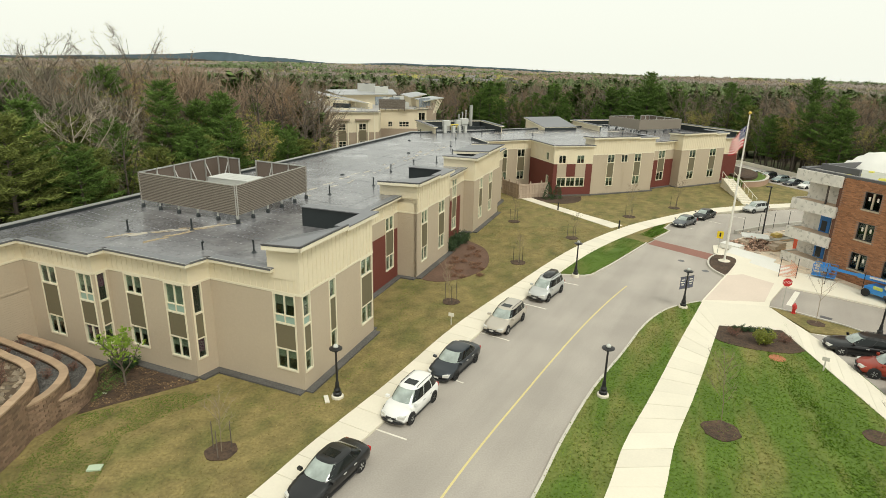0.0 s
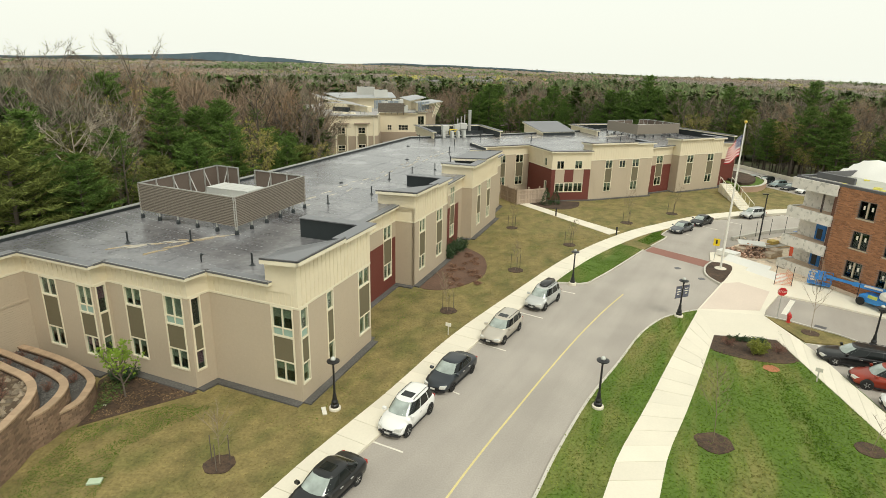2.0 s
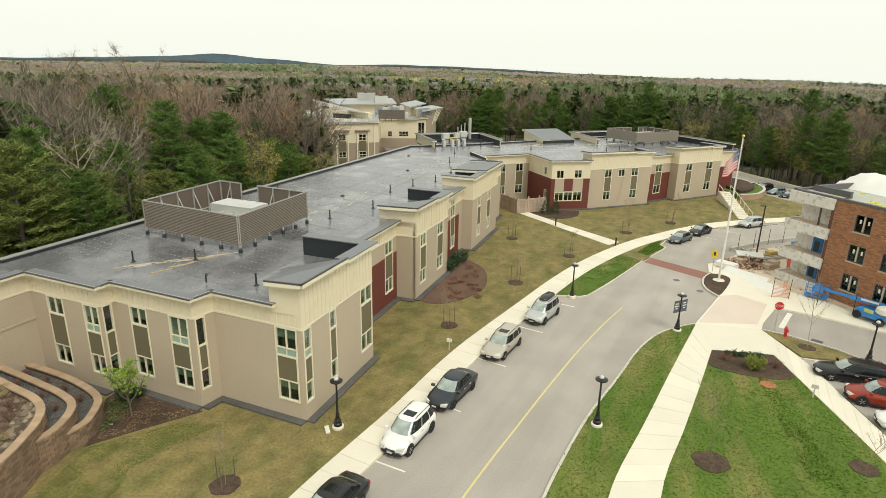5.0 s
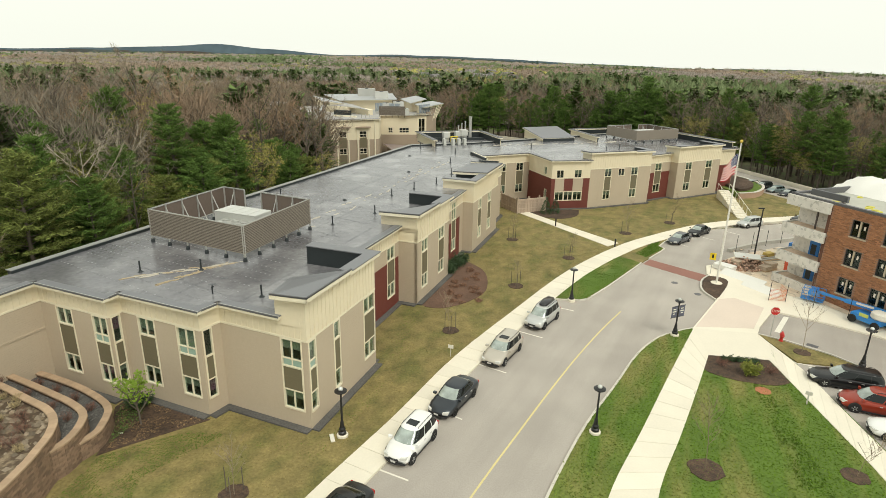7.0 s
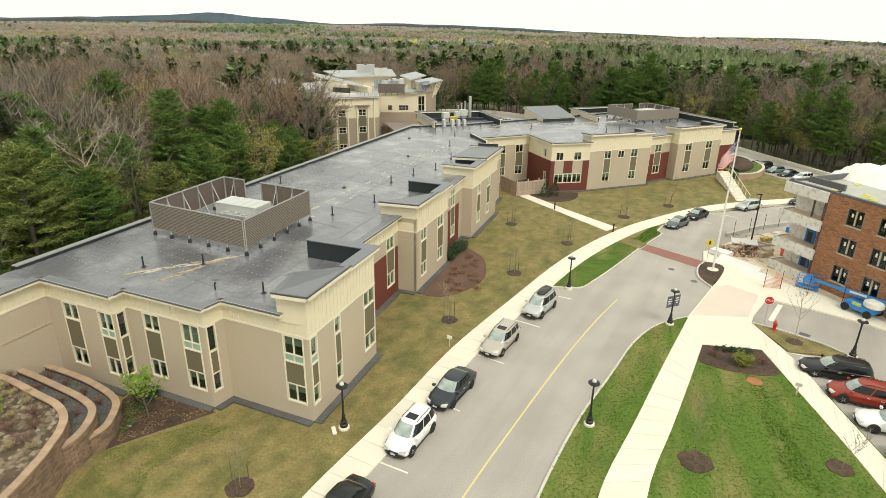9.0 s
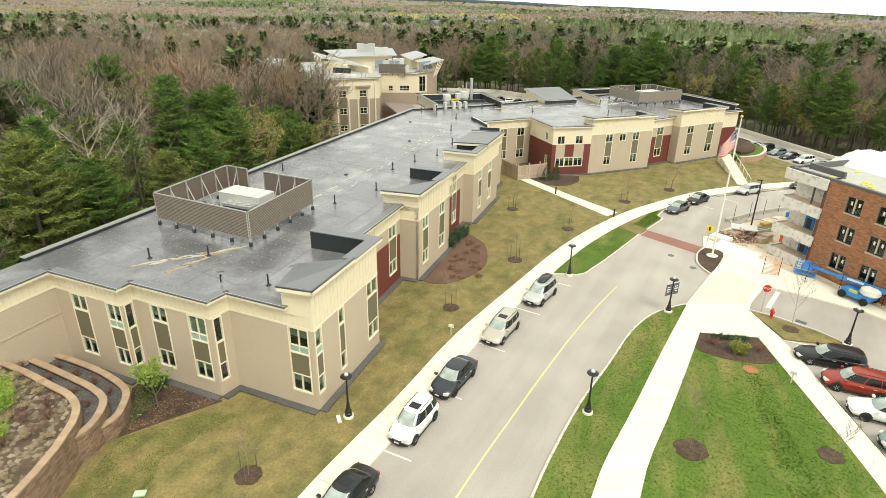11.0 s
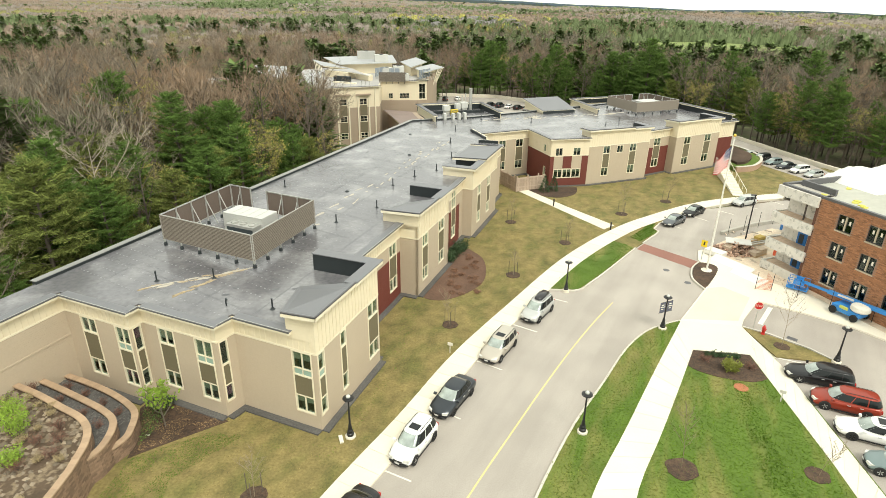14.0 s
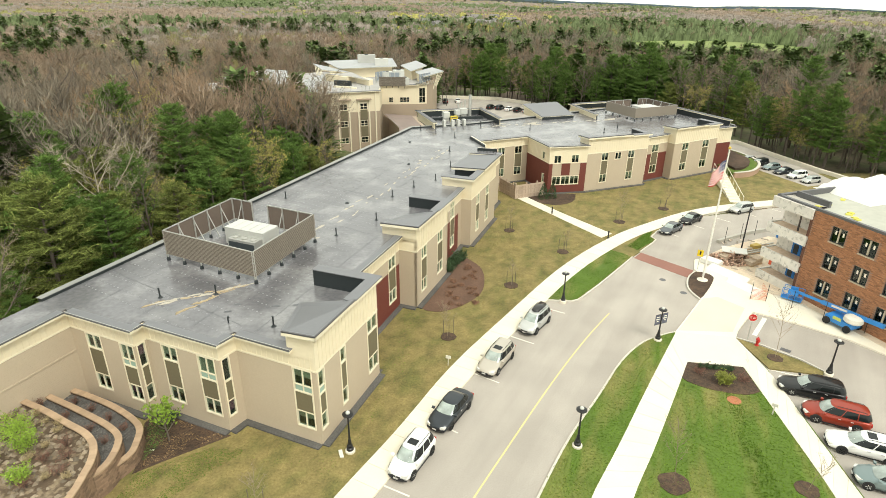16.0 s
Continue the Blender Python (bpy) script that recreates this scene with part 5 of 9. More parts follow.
for k in range(16):
    ang, d = RH.uniform(-0.1, 0.12), RH.uniform(560, 700)
    x, y = d * math.sin(ang), d * math.cos(ang)
    t = thing("house", "small white house with a grey gable roof far off", "house", "distant houses", pose(x, y, land(x, y) + 3.5, 0, 0, RH.uniform(0, 180)))
    w, l, h = RH.uniform(6, 8), RH.uniform(9, 13), RH.uniform(5, 6.5)
    part("wall", MB().box(-w / 2, -l / 2, -5, w / 2, l / 2, h), wallm, t)
    g = MB()
    g.v = [(-w / 2 - 0.4, -l / 2 - 0.4, h), (w / 2 + 0.4, -l / 2 - 0.4, h), (0, -l / 2 - 0.4, h + 3), (-w / 2 - 0.4, l / 2 + 0.4, h), (w / 2 + 0.4, l / 2 + 0.4, h), (0, l / 2 + 0.4, h + 3)]
    g.f = [(0, 1, 2), (5, 4, 3), (0, 2, 5, 3), (1, 4, 5, 2), (0, 3, 4, 1)]
    part("roof", g, roofm, t)
    for q in (-0.25, 0.25):
        part("window", MB().box(-w / 2 - 0.05, q * l - 0.6, h - 2.4, -w / 2 - 0.01, q * l + 0.6, h - 1.0), M["edge"], t)

# ---- things on the roof ----
ROOF_Z = ZE + 0.12


def louver_screen(name, f, r, l, z0, z1, gap, unit, label, pitch=0.125, lap=0.012):
    """An equipment screen of horizontal slats on short posts round a rooftop unit. f, r, l: near, right and left corners."""
    f, r, l = V2(f), V2(r), V2(l)
    b = r + l - f
    t = thing(name, label, "equipment screen")
    runs = [(l, f), (f, r), (r, b), (b, l)]
    for i, (p, q) in enumerate(runs):
        L = (q - p).length
        m = frame_at(p, q)
        spans = [(0, L)] if i != gap[0] else [(0, gap[1]), (gap[2], L)]
        for s0, s1 in spans:
            fr = MB()
            obox(fr, m, s0, s1, -0.09, -0.02, z1 - 0.09, z1)
            obox(fr, m, s0, s1, -0.09, -0.02, z0, z0 + 0.06)
            k = max(2, round((s1 - s0) / 1.9))
            for j in range(k + 1):
                s = s0 + (s1 - s0) * j / k
                s = min(max(s, s0 + 0.04), s1 - 0.04)
                obox(fr, m, s - 0.04, s + 0.04, -0.13, -0.03, ROOF_Z + 0.35, z1)
            pn = part("screen_panel", fr, M["galv"], t, "galvanised steel frame with taupe slats")
            # added dark sheet that paints the shadow lines between the slats
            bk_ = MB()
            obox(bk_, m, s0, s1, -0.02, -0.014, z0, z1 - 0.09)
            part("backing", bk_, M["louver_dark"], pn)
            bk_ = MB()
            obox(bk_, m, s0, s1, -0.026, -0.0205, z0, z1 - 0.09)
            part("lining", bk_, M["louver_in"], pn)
            n = int((z1 - z0) / pitch)
            sl = MB()
            a = [m @ Vector(c) for c in ((s0, 0.012, -0.05 - lap), (s1, 0.012, -0.05 - lap), (s1, 0.0, 0.026 + lap), (s0, 0.0, 0.026 + lap))]
            sl.v = [tuple(x) for x in a] + [tuple(x + m.to_3x3() @ Vector((0, -0.012, 0))) for x in a]
            sl.f = [(0, 1, 2, 3), (7, 6, 5, 4), (0, 4, 5, 1), (2, 6, 7, 3), (1, 5, 6, 2), (3, 7, 4, 0)]
            me = sl.mesh("slat", M["louver"])
            for j in range(n):
                part("slat", me, None, pn, at=Matrix.Translation((0, 0, z0 + (j + 0.5) * (z1 - z0) / n)))
            for j in range(k + 1):
                s = s0 + (s1 - s0) * j / k
                c = m @ Vector((min(max(s, s0 + 0.08), s1 - 0.08), -0.08, 0))
                lg = MB()
                lg.tube([(c.x, c.y, ROOF_Z), (c.x, c.y, z0 + 0.05)], 0.06, 8)
                leg = part("leg", lg, M["galv"], t)
                lg = MB()
                lg.lathe([(0.15, 0), (0.14, 0.2), (0.1, 0.3)], 8, (c.x, c.y, ROOF_Z))
                part("boot", lg, M["upstand"], leg, "black rubber pipe boot")
                # raking brace on the inside
                if 0 < j < k:
                    d = m.to_3x3() @ Vector((0, -1, 0))
                    br = MB()
                    br.tube([(c.x, c.y, z1 - 0.3), (c.x + d.x * 1.0, c.y + d.y * 1.0, ROOF_Z + 0.2)], 0.045, 6)
                    part("brace", br, M["galv"], t)
    # the unit inside
    c = (f + r + l + b) / 4 + (r - f).normalized() * 1.25
    ux, uy = (r - f).normalized(), (l - f).normalized()
    A = Matrix(((ux.x, uy.x, 0, c.x), (ux.y, uy.y, 0, c.y), (0, 0, 1, ROOF_Z), (0, 0, 0, 1)))
    u = thing("rooftop_unit", "pale grey metal air handling unit with fan grilles", "air conditioner", at=A)
    sx, sy, sz = unit
    bx = MB().box(-sx / 2, -sy / 2, 0.25, sx / 2, sy / 2, sz)
    body = part("body", bx, M["hvac"], u)
    part("base_rail", MB().box(-sx / 2 + 0.1, -sy / 2 + 0.1, 0, sx / 2 - 0.1, sy / 2 - 0.1, 0.25), M["galv"], u)
    for i in range(5):
        y = -sy / 2 + sy * (i + 0.5) / 5
        part("lid", MB().box(-sx / 2 - 0.03, y - sy / 10 + 0.03, sz, sx / 2 + 0.03, y + sy / 10 - 0.03, sz + 0.05), M["hvac"], body)
    fb = part("fan_box", MB().box(-sx / 2 - 1.0, -sy * 0.46, 0.25, -sx / 2, sy * 0.22, sz * 0.74), M["galv"], u, "grey louvred fan box")
    part("grille", MB().box(-sx / 2 - 1.02, -sy * 0.44, 0.35, -sx / 2 - 1.004, sy * 0.2, sz * 0.62), mat("coil_grille", (0.06, 0.075, 0.08), 0.5, 0.3), fb)
    for y in (-sy * 0.34, -sy * 0.12, sy * 0.1):
        part("fan_cowl", MB().lathe([(0.3, 0), (0.33, 0.1), (0.28, 0.11), (0.26, 0.02)], 12, (-sx / 2 - 0.5, y, sz * 0.74)), M["galv"], fb)
    return t


louver_screen("louver_screen", (-14.1, 38.7), (-11.39, 47.0), (-22.75, 42.65), 7.42, 9.5, (2, 5.2, 7.0), (2.0, 4.1, 1.75), "taupe slatted equipment screen on short posts on the grey roof", 0.112, -0.011)
louver_screen("louver_screen", (32.0, 103.3), (40.6, 107.4), (28.6, 110.6), 7.35, 9.0, (3, 2.2, 3.8), (4.0, 3.2, 1.5), "taupe slatted equipment screen on posts on the far roof", 0.125, 0.03)


def vent(x, y, h=0.75, r=0.055):
    t = thing("roof_vent", "thin black vent pipe standing on the grey roof", "vent pipe", "roof vents", pose(x, y, ROOF_Z))
    part("pipe", MB().lathe([(r, 0), (r, h), (r * 1.25, h), (r * 1.25, h + 0.03)], 10), M["upstand"], t)
    part("flashing", MB().lathe([(0.2, 0), (0.12, 0.04), (r + 0.02, 0.12)], 10), M["upstand"], t)
    return t


v0 = vent(-20.36, 36.29)
for x, y in ((-16.54, 36.98), (-11.04, 32.68), (-17.3, 58.7), (-9.92, 48.6), (-6.79, 52.7), (-5.97, 59.9), (-3.87, 63.4), (-1.5, 66.2), (0.21, 72.0), (-0.03, 80.0), (0.63, 88.5), (4.86, 97.2), (-4.88, 93.2), (12.9, 95.5), (24.5, 93.5), (27.5, 97.0)):
    copy_thing(v0, pose(x, y, ROOF_Z))
for x, y in ((-14.18, 32.99),):
    t = thing("roof_vent", "bent goose-neck vent pipe on the grey roof", "vent pipe", "roof vents", pose(x, y, ROOF_Z))
    part("pipe", MB().tube([(0, 0, 0), (0, 0, 0.45), (0.06, -0.06, 0.55), (0.15, -0.15, 0.5)], 0.05, 8), M["upstand"], t)
for x, y in ((-10.5, 57.5), (-5.2, 73.0), (-17.0, 50.5), (-6.0, 85.0)):
    t = thing("roof_drain", "small dark cast iron roof drain", "drain", "roof drains", pose(x, y, ROOF_Z))
    part("strainer", MB().lathe([(0.22, 0), (0.2, 0.06), (0.1, 0.13), (0.02, 0.14)], 10), M["upstand"], t)

# seams and patches of the membrane, water stains
stain_mat = mat("dry_silt", (0.42, 0.385, 0.32), 0.9, var=0.25, grain=4.0, large=0.8)
rustst_mat = mat("ochre_silt", (0.36, 0.28, 0.17), 0.9, var=0.3, grain=4.0, large=0.8)
seam_mat = mat("lap_seam", (0.1, 0.103, 0.11), 0.6, var=0.15, grain=3.0)
pale_seam = mat("worn_lap", (0.235, 0.235, 0.235), 0.7, var=0.2, grain=3.0)


def stain(x, y, lx, ly, ang, material, seed):
    rr = random.Random(seed)
    pts = []
    for i in range(18):
        a = 2 * math.pi * i / 18
        k = rr.uniform(0.55, 1.1)
        pts.append((lx * k * math.cos(a), ly * k * math.sin(a)))
    ca, sa = math.cos(radians(ang)), math.sin(radians(ang))
    P = [(x + px * ca - py * sa, y + px * sa + py * ca) for px, py in pts]
    return part("water_stain", MB().prism(P, ROOF_Z, ROOF_Z + 0.004 + 0.00037 * (seed % 53)), material, roof_ob, "pale dried silt stain")


rs = random.Random(5)
for k in range(46):
    s = k / 46
    x, y = -13.2 + 12.3 * s + rs.uniform(-0.35, 0.35), 46.5 + 36 * s + rs.uniform(-0.5, 0.5)
    if rs.random() < 0.8:
        stain(x + rs.choice((0, 1.0)), y, rs.uniform(0.15, 0.8), rs.uniform(0.08, 0.22), 69 + rs.uniform(-15, 15), stain_mat, k)
for k in range(26):
    s = k / 26
    stain(-20.6 + 6.2 * s + rs.uniform(-0.2, 0.2), 35.1 + 3.6 * s + rs.uniform(-0.2, 0.2), rs.uniform(0.2, 0.75), rs.uniform(0.05, 0.16), 30 + rs.uniform(-12, 12), rustst_mat if k % 3 == 0 else stain_mat, 100 + k)
    stain(-18.2 + 3.0 * s + rs.uniform(-0.2, 0.2), 34.2 + 4.4 * s + rs.uniform(-0.2, 0.2), rs.uniform(0.2, 0.6), rs.uniform(0.04, 0.12), 55 + rs.uniform(-12, 12), rustst_mat, 200 + k)
for k in range(34):
    x = rs.uniform(5, 34)
    stain(x, 97.2 + (x - 5) * 0.30 + rs.uniform(-1.2, 1.2), rs.uniform(0.3, 1.3), rs.uniform(0.1, 0.3), 22 + rs.uniform(-10, 10), stain_mat, 400 + k)


def seam(p, q, w, material):
    p, q = V2(p), V2(q)
    d = (q - p).normalized()
    n = Vector((d.y, -d.x)) * w / 2
    part("seam", MB().prism([tuple(p - n), tuple(p + n), tuple(q + n), tuple(q - n)][::-1], ROOF_Z, ROOF_Z + 0.004), material, roof_ob)


for k in range(14):
    s = 2.5 + k * 4.4
    a = Vector((-27.2, 38.2)) + Vector((0.349, 0.937)) * s
    seam(a, a - VV * 15.0 - UU * 3.0, 0.05, seam_mat)
for k in range(4):
    a = Vector((-24.5, 35.4)) - VV * (4.3 * k)
    seam(a, a + UU * 42, 0.05, seam_mat)
for k in range(30):
    x, y = rs.uniform(-22, -9), rs.uniform(32.5, 36)
    a = rs.uniform(10, 30)
    c, sn = math.cos(radians(a)), math.sin(radians(a))
    if -0.4 < (x + 16) * 0.0 + 1:
        P = [(x + px * c - py * sn, y + px * sn + py * c) for px, py in ((-0.25, -0.12), (0.25, -0.12), (0.25, 0.12), (-0.25, 0.12))]
        if y > 33.2 - (x + 14) * 0.36 + 0.8 and k < 16:
            part("patch", MB().prism(P, ROOF_Z, ROOF_Z + 0.006), seam_mat, roof_ob)


# fastener plates in rows along the seams
fp_ = MB()
for k in range(30):
    a = Vector((-27.0, 37.4)) + Vector((0.349, 0.937)) * (0.6 + k * 1.05)
    for i in range(36):
        p = a - VV * (0.42 * i) - UU * (0.08 * i)
        if p.y < 62:
            fp_.box(p.x - 0.05, p.y - 0.05, ROOF_Z, p.x + 0.05, p.y + 0.05, ROOF_Z + 0.006)
tagged(part("fastener_plate", fp_, mat("plate_bump", (0.2, 0.2, 0.21), 0.5, island=0.4), roof_ob), kind="stuff")


# far raised parts of the roof
def shed_box(pts, zl, zh, label):
    """A small mono-pitch roof: pts front-left, front-right, back-right, back-left; zl at the front, zh at the back."""
    g = part("roof_shed", MB(), M["cream"], main, label)
    w = MB()
    z = [zl, zl, zh, zh]
    w.v = [(x, y, ZE) for x, y in pts] + [(p[0], p[1], zz - 0.2) for p, zz in zip(pts, z)]
    w.f = [(0, 1, 5, 4), (1, 2, 6, 5), (2, 3, 7, 6), (3, 0, 4, 7), (4, 5, 6, 7)]
    g.data = w.mesh("roof_shed", M["cream"])
    c = Vector((sum(p[0] for p in pts) / 4, sum(p[1] for p in pts) / 4))
    P = [c + (V2(p) - c) * 1.09 for p in pts]
    tp = MB()
    tp.v = [(p.x, p.y, zz - 0.2) for p, zz in zip(P, z)] + [(p.x, p.y, zz) for p, zz in zip(P, z)]
    tp.f = [(3, 2, 1, 0), (4, 5, 6, 7), (0, 1, 5, 4), (1, 2, 6, 5), (2, 3, 7, 6), (3, 0, 4, 7)]
    s = part("fascia", tp, M["fascia"], g)
    tp2 = MB()
    tp2.v = [(p.x, p.y, zz + 0.003) for p, zz in zip(P, z)] + [(p.x, p.y, zz + 0.07) for p, zz in zip(P, z)]
    tp2.f = tp.f
    part("membrane", tp2, M["shed"], s)
    d = MB()
    a, b = P[0], P[1]
    obox(d, frame_at(a, b), 0.1, (b - a).length - 0.1, 0.0, 0.12, ZE + 0.1, zl - 0.05)
    part("upstand", d, M["upstand"], g)
    return g


shed_box(((15.9, 103.3), (21.4, 105.4), (19.4, 111.3), (13.2, 108.7)), 7.35, 8.5, "grey mono-pitch roof over a stair")


def parapet(line, z1, w=0.45, label=""):
    """An open parapet: cream outside, black inside, coped on top. The roof lies to the left of the line."""
    for p, q in zip(line, line[1:]):
        p, q = V2(p), V2(q)
        m = frame_at(p, q)
        L = (q - p).length
        a = MB()
        obox(a, m, 0, L, -0.12, 0.0, ZE - 0.3, z1)
        g = part("parapet", a, M["cream"], main)
        a = MB()
        obox(a, m, -0.05, L + 0.05, -0.3, -0.123, ZE + 0.1, z1)
        part("upstand", a, M["upstand"], g, "black membrane upstand")
        a = MB()
        obox(a, m, -0.25, L + 0.25, -0.4, 0.28, z1, z1 + 0.16)
        c = part("coping", a, M["fascia"], g)
        a = MB()
        obox(a, m, -0.27, L + 0.27, -0.42, 0.3, z1 + 0.163, z1 + 0.22)
        part("coping_cap", a, M["edge"], c)


parapet(((8.2, 98.6), (5.2, 107.6), (-6.2, 104.4), (-2.7, 94.4)), 7.75)
part("roof_kerb", MB().prism([(-3.2, 101.2), (5.6, 103.4), (5.5, 103.7), (-3.3, 101.5)], ZE, 7.3), M["upstand"], roof_ob, "low black wall in the sunk part of the roof")
part("deck", MB().prism([(8.0, 98.3), (5.0, 107.4), (-6.0, 104.2), (-2.6, 94.0), (3.0, 96.0)], ZE - 0.5, ZE + 0.118), M["roof"], main)
parapet(((30.0, 117.2), (22.6, 114.4), (25.4, 104.2)), 7.6)
parapet(((47.3, 100.25), (41.2, 113.5), (38.0, 112.2)), 7.7)

# stacks and boxes behind the link
for i, (x, y, h) in enumerate(((1.7, 104.6, 2.6), (2.3, 104.9, 2.9), (3.2, 105.2, 3.7), (1.1, 104.8, 2.2))):
    t = thing("exhaust_stack", "slim galvanised exhaust stack on the far roof", "exhaust pipe", "exhaust stacks", pose(x, y, ROOF_Z))
    r_ = 0.27 if i == 2 else 0.1
    part("pipe", MB().lathe([(r_, 0), (r_, h), (r_ + 0.05, h), (r_ + 0.05, h + 0.08)], 12), M["galv"], t)
for x, y, s in ((-1.0, 101.2, 1.1), (1.0, 104.0, 1.0), (2.0, 104.2, 1.2)):
    t = thing("exhaust_fan", "pale metal roof exhaust fan on a kerb", "exhaust fan", "exhaust fans", pose(x, y, ROOF_Z, 0, 0, 20))
    part("kerb", MB().box(-0.4 * s, -0.4 * s, 0, 0.4 * s, 0.4 * s, 0.5 * s), M["galv"], t)
    part("hood", MB().box(-0.5 * s, -0.5 * s, 0.55 * s, 0.5 * s, 0.5 * s, 1.35 * s), M["hvac"], t)
gas = mat("yellow_pipe", (0.65, 0.5, 0.05), 0.5)
t = thing("gas_pipe", "yellow painted gas pipe rack on the roof", "pipe rack", at=pose(0.4, 100.6, ROOF_Z, 0, 0, 20))
for y in (0, 0.35):
    for z in (0.5, 0.85):
        part("pipe", MB().tube([(-0.6, y, z), (0.7, y, z)], 0.07, 8), gas, t)
for x in (-0.5, 0.6):
    part("post", MB().box(x - 0.04, -0.1, 0, x + 0.04, 0.45, 0.9), gas, t)
cu0 = thing("condenser", "small pale grey condenser unit standing on the roof", "air conditioner", "condensers", pose(0.2, 96.6, ROOF_Z, 0, 0, 112))
part("case", MB().box(-0.42, -0.2, 0.15, 0.42, 0.2, 1.05), M["hvac"], cu0)
part("grille", MB().lathe([(0.3, 0), (0.3, 0.02)], 14), M["upstand"], cu0, at=pose(0, -0.2, 0.62, 90, 0, 0))
part("stand", MB().box(-0.42, -0.25, 0, 0.42, 0.25, 0.15), M["galv"], cu0)
for x, y in ((1.15, 97.0), (2.1, 97.4), (-1.2, 96.4)):
    copy_thing(cu0, pose(x, y, ROOF_Z, 0, 0, 112))

# ---- cars ----
car_glass = mat("car_glass", (0.012, 0.015, 0.015), 0.05, var=0.02, spec=0.35)
# pale blotchy base colour: dash and reflected sky painted into the windscreen
dash_sky_mat = mat("windscreen", (0.3, 0.35, 0.32), 0.06, var=0.6, grain=1.6, large=0.9, spec=0.9, coat=0.8)
tyre_mat = mat("tyre_rubber", (0.014, 0.014, 0.014), 0.85)
rim_mat = mat("alloy_rim", (0.5, 0.5, 0.48), 0.4, 0.2)
lamp_mat = mat("headlight", (0.6, 0.6, 0.56), 0.15, spec=0.8)
tail_mat = mat("tail_light", (0.4, 0.02, 0.015), 0.2)
trim_mat = mat("black_trim", (0.02, 0.02, 0.021), 0.6)
plate_mat = mat("plate", (0.6, 0.6, 0.57), 0.6)
PAINT = {}


def paint(name, col, metal=0.0):
    if name not in PAINT:
        PAINT[name] = mat(name, col, 0.32, metal, var=0.03, grain=2.0, coat=0.5, spec=0.4)
    return PAINT[name]


# length, width, height, belt; bonnet, cowl and tail stations; cabin base front, top front, top rear, base rear; wheelbase
KINDS = dict(
    suv=(4.5, 1.8, 1.66, 1.02, 0.92, (1.12, 0.42, -1.85, -2.16), 2.62, 0.345),
    mini=(4.28, 1.77, 1.64, 1.0, 0.92, (1.1, 0.35, -1.65, -2.05), 2.56, 0.34),
    sedan=(4.8, 1.8, 1.44, 0.93, 0.84, (1.1, 0.25, -1.05, -1.85), 2.72, 0.32),
    wagon=(4.8, 1.84, 1.5, 0.95, 0.84, (1.0, 0.25, -2.0, -2.3), 2.8, 0.325),
    hatch=(4.25, 1.76, 1.47, 0.95, 0.86, (1.05, 0.3, -1.5, -2.0), 2.6, 0.315),
)


def loft(rings, closed=True):
    mb = MB()
    k = len(rings[0])
    for r in rings:
        mb.v.extend(r)
    for i in range(len(rings) - 1):
        for j in range(k - 1 if not closed else k):
            a, b = i * k + j, i * k + (j + 1) % k
            mb.f.append((a, b, b + k, a + k))
    mb.f.append(tuple(range(k))[::-1])
    mb.f.append(tuple((len(rings) - 1) * k + j for j in range(k)))
    return mb


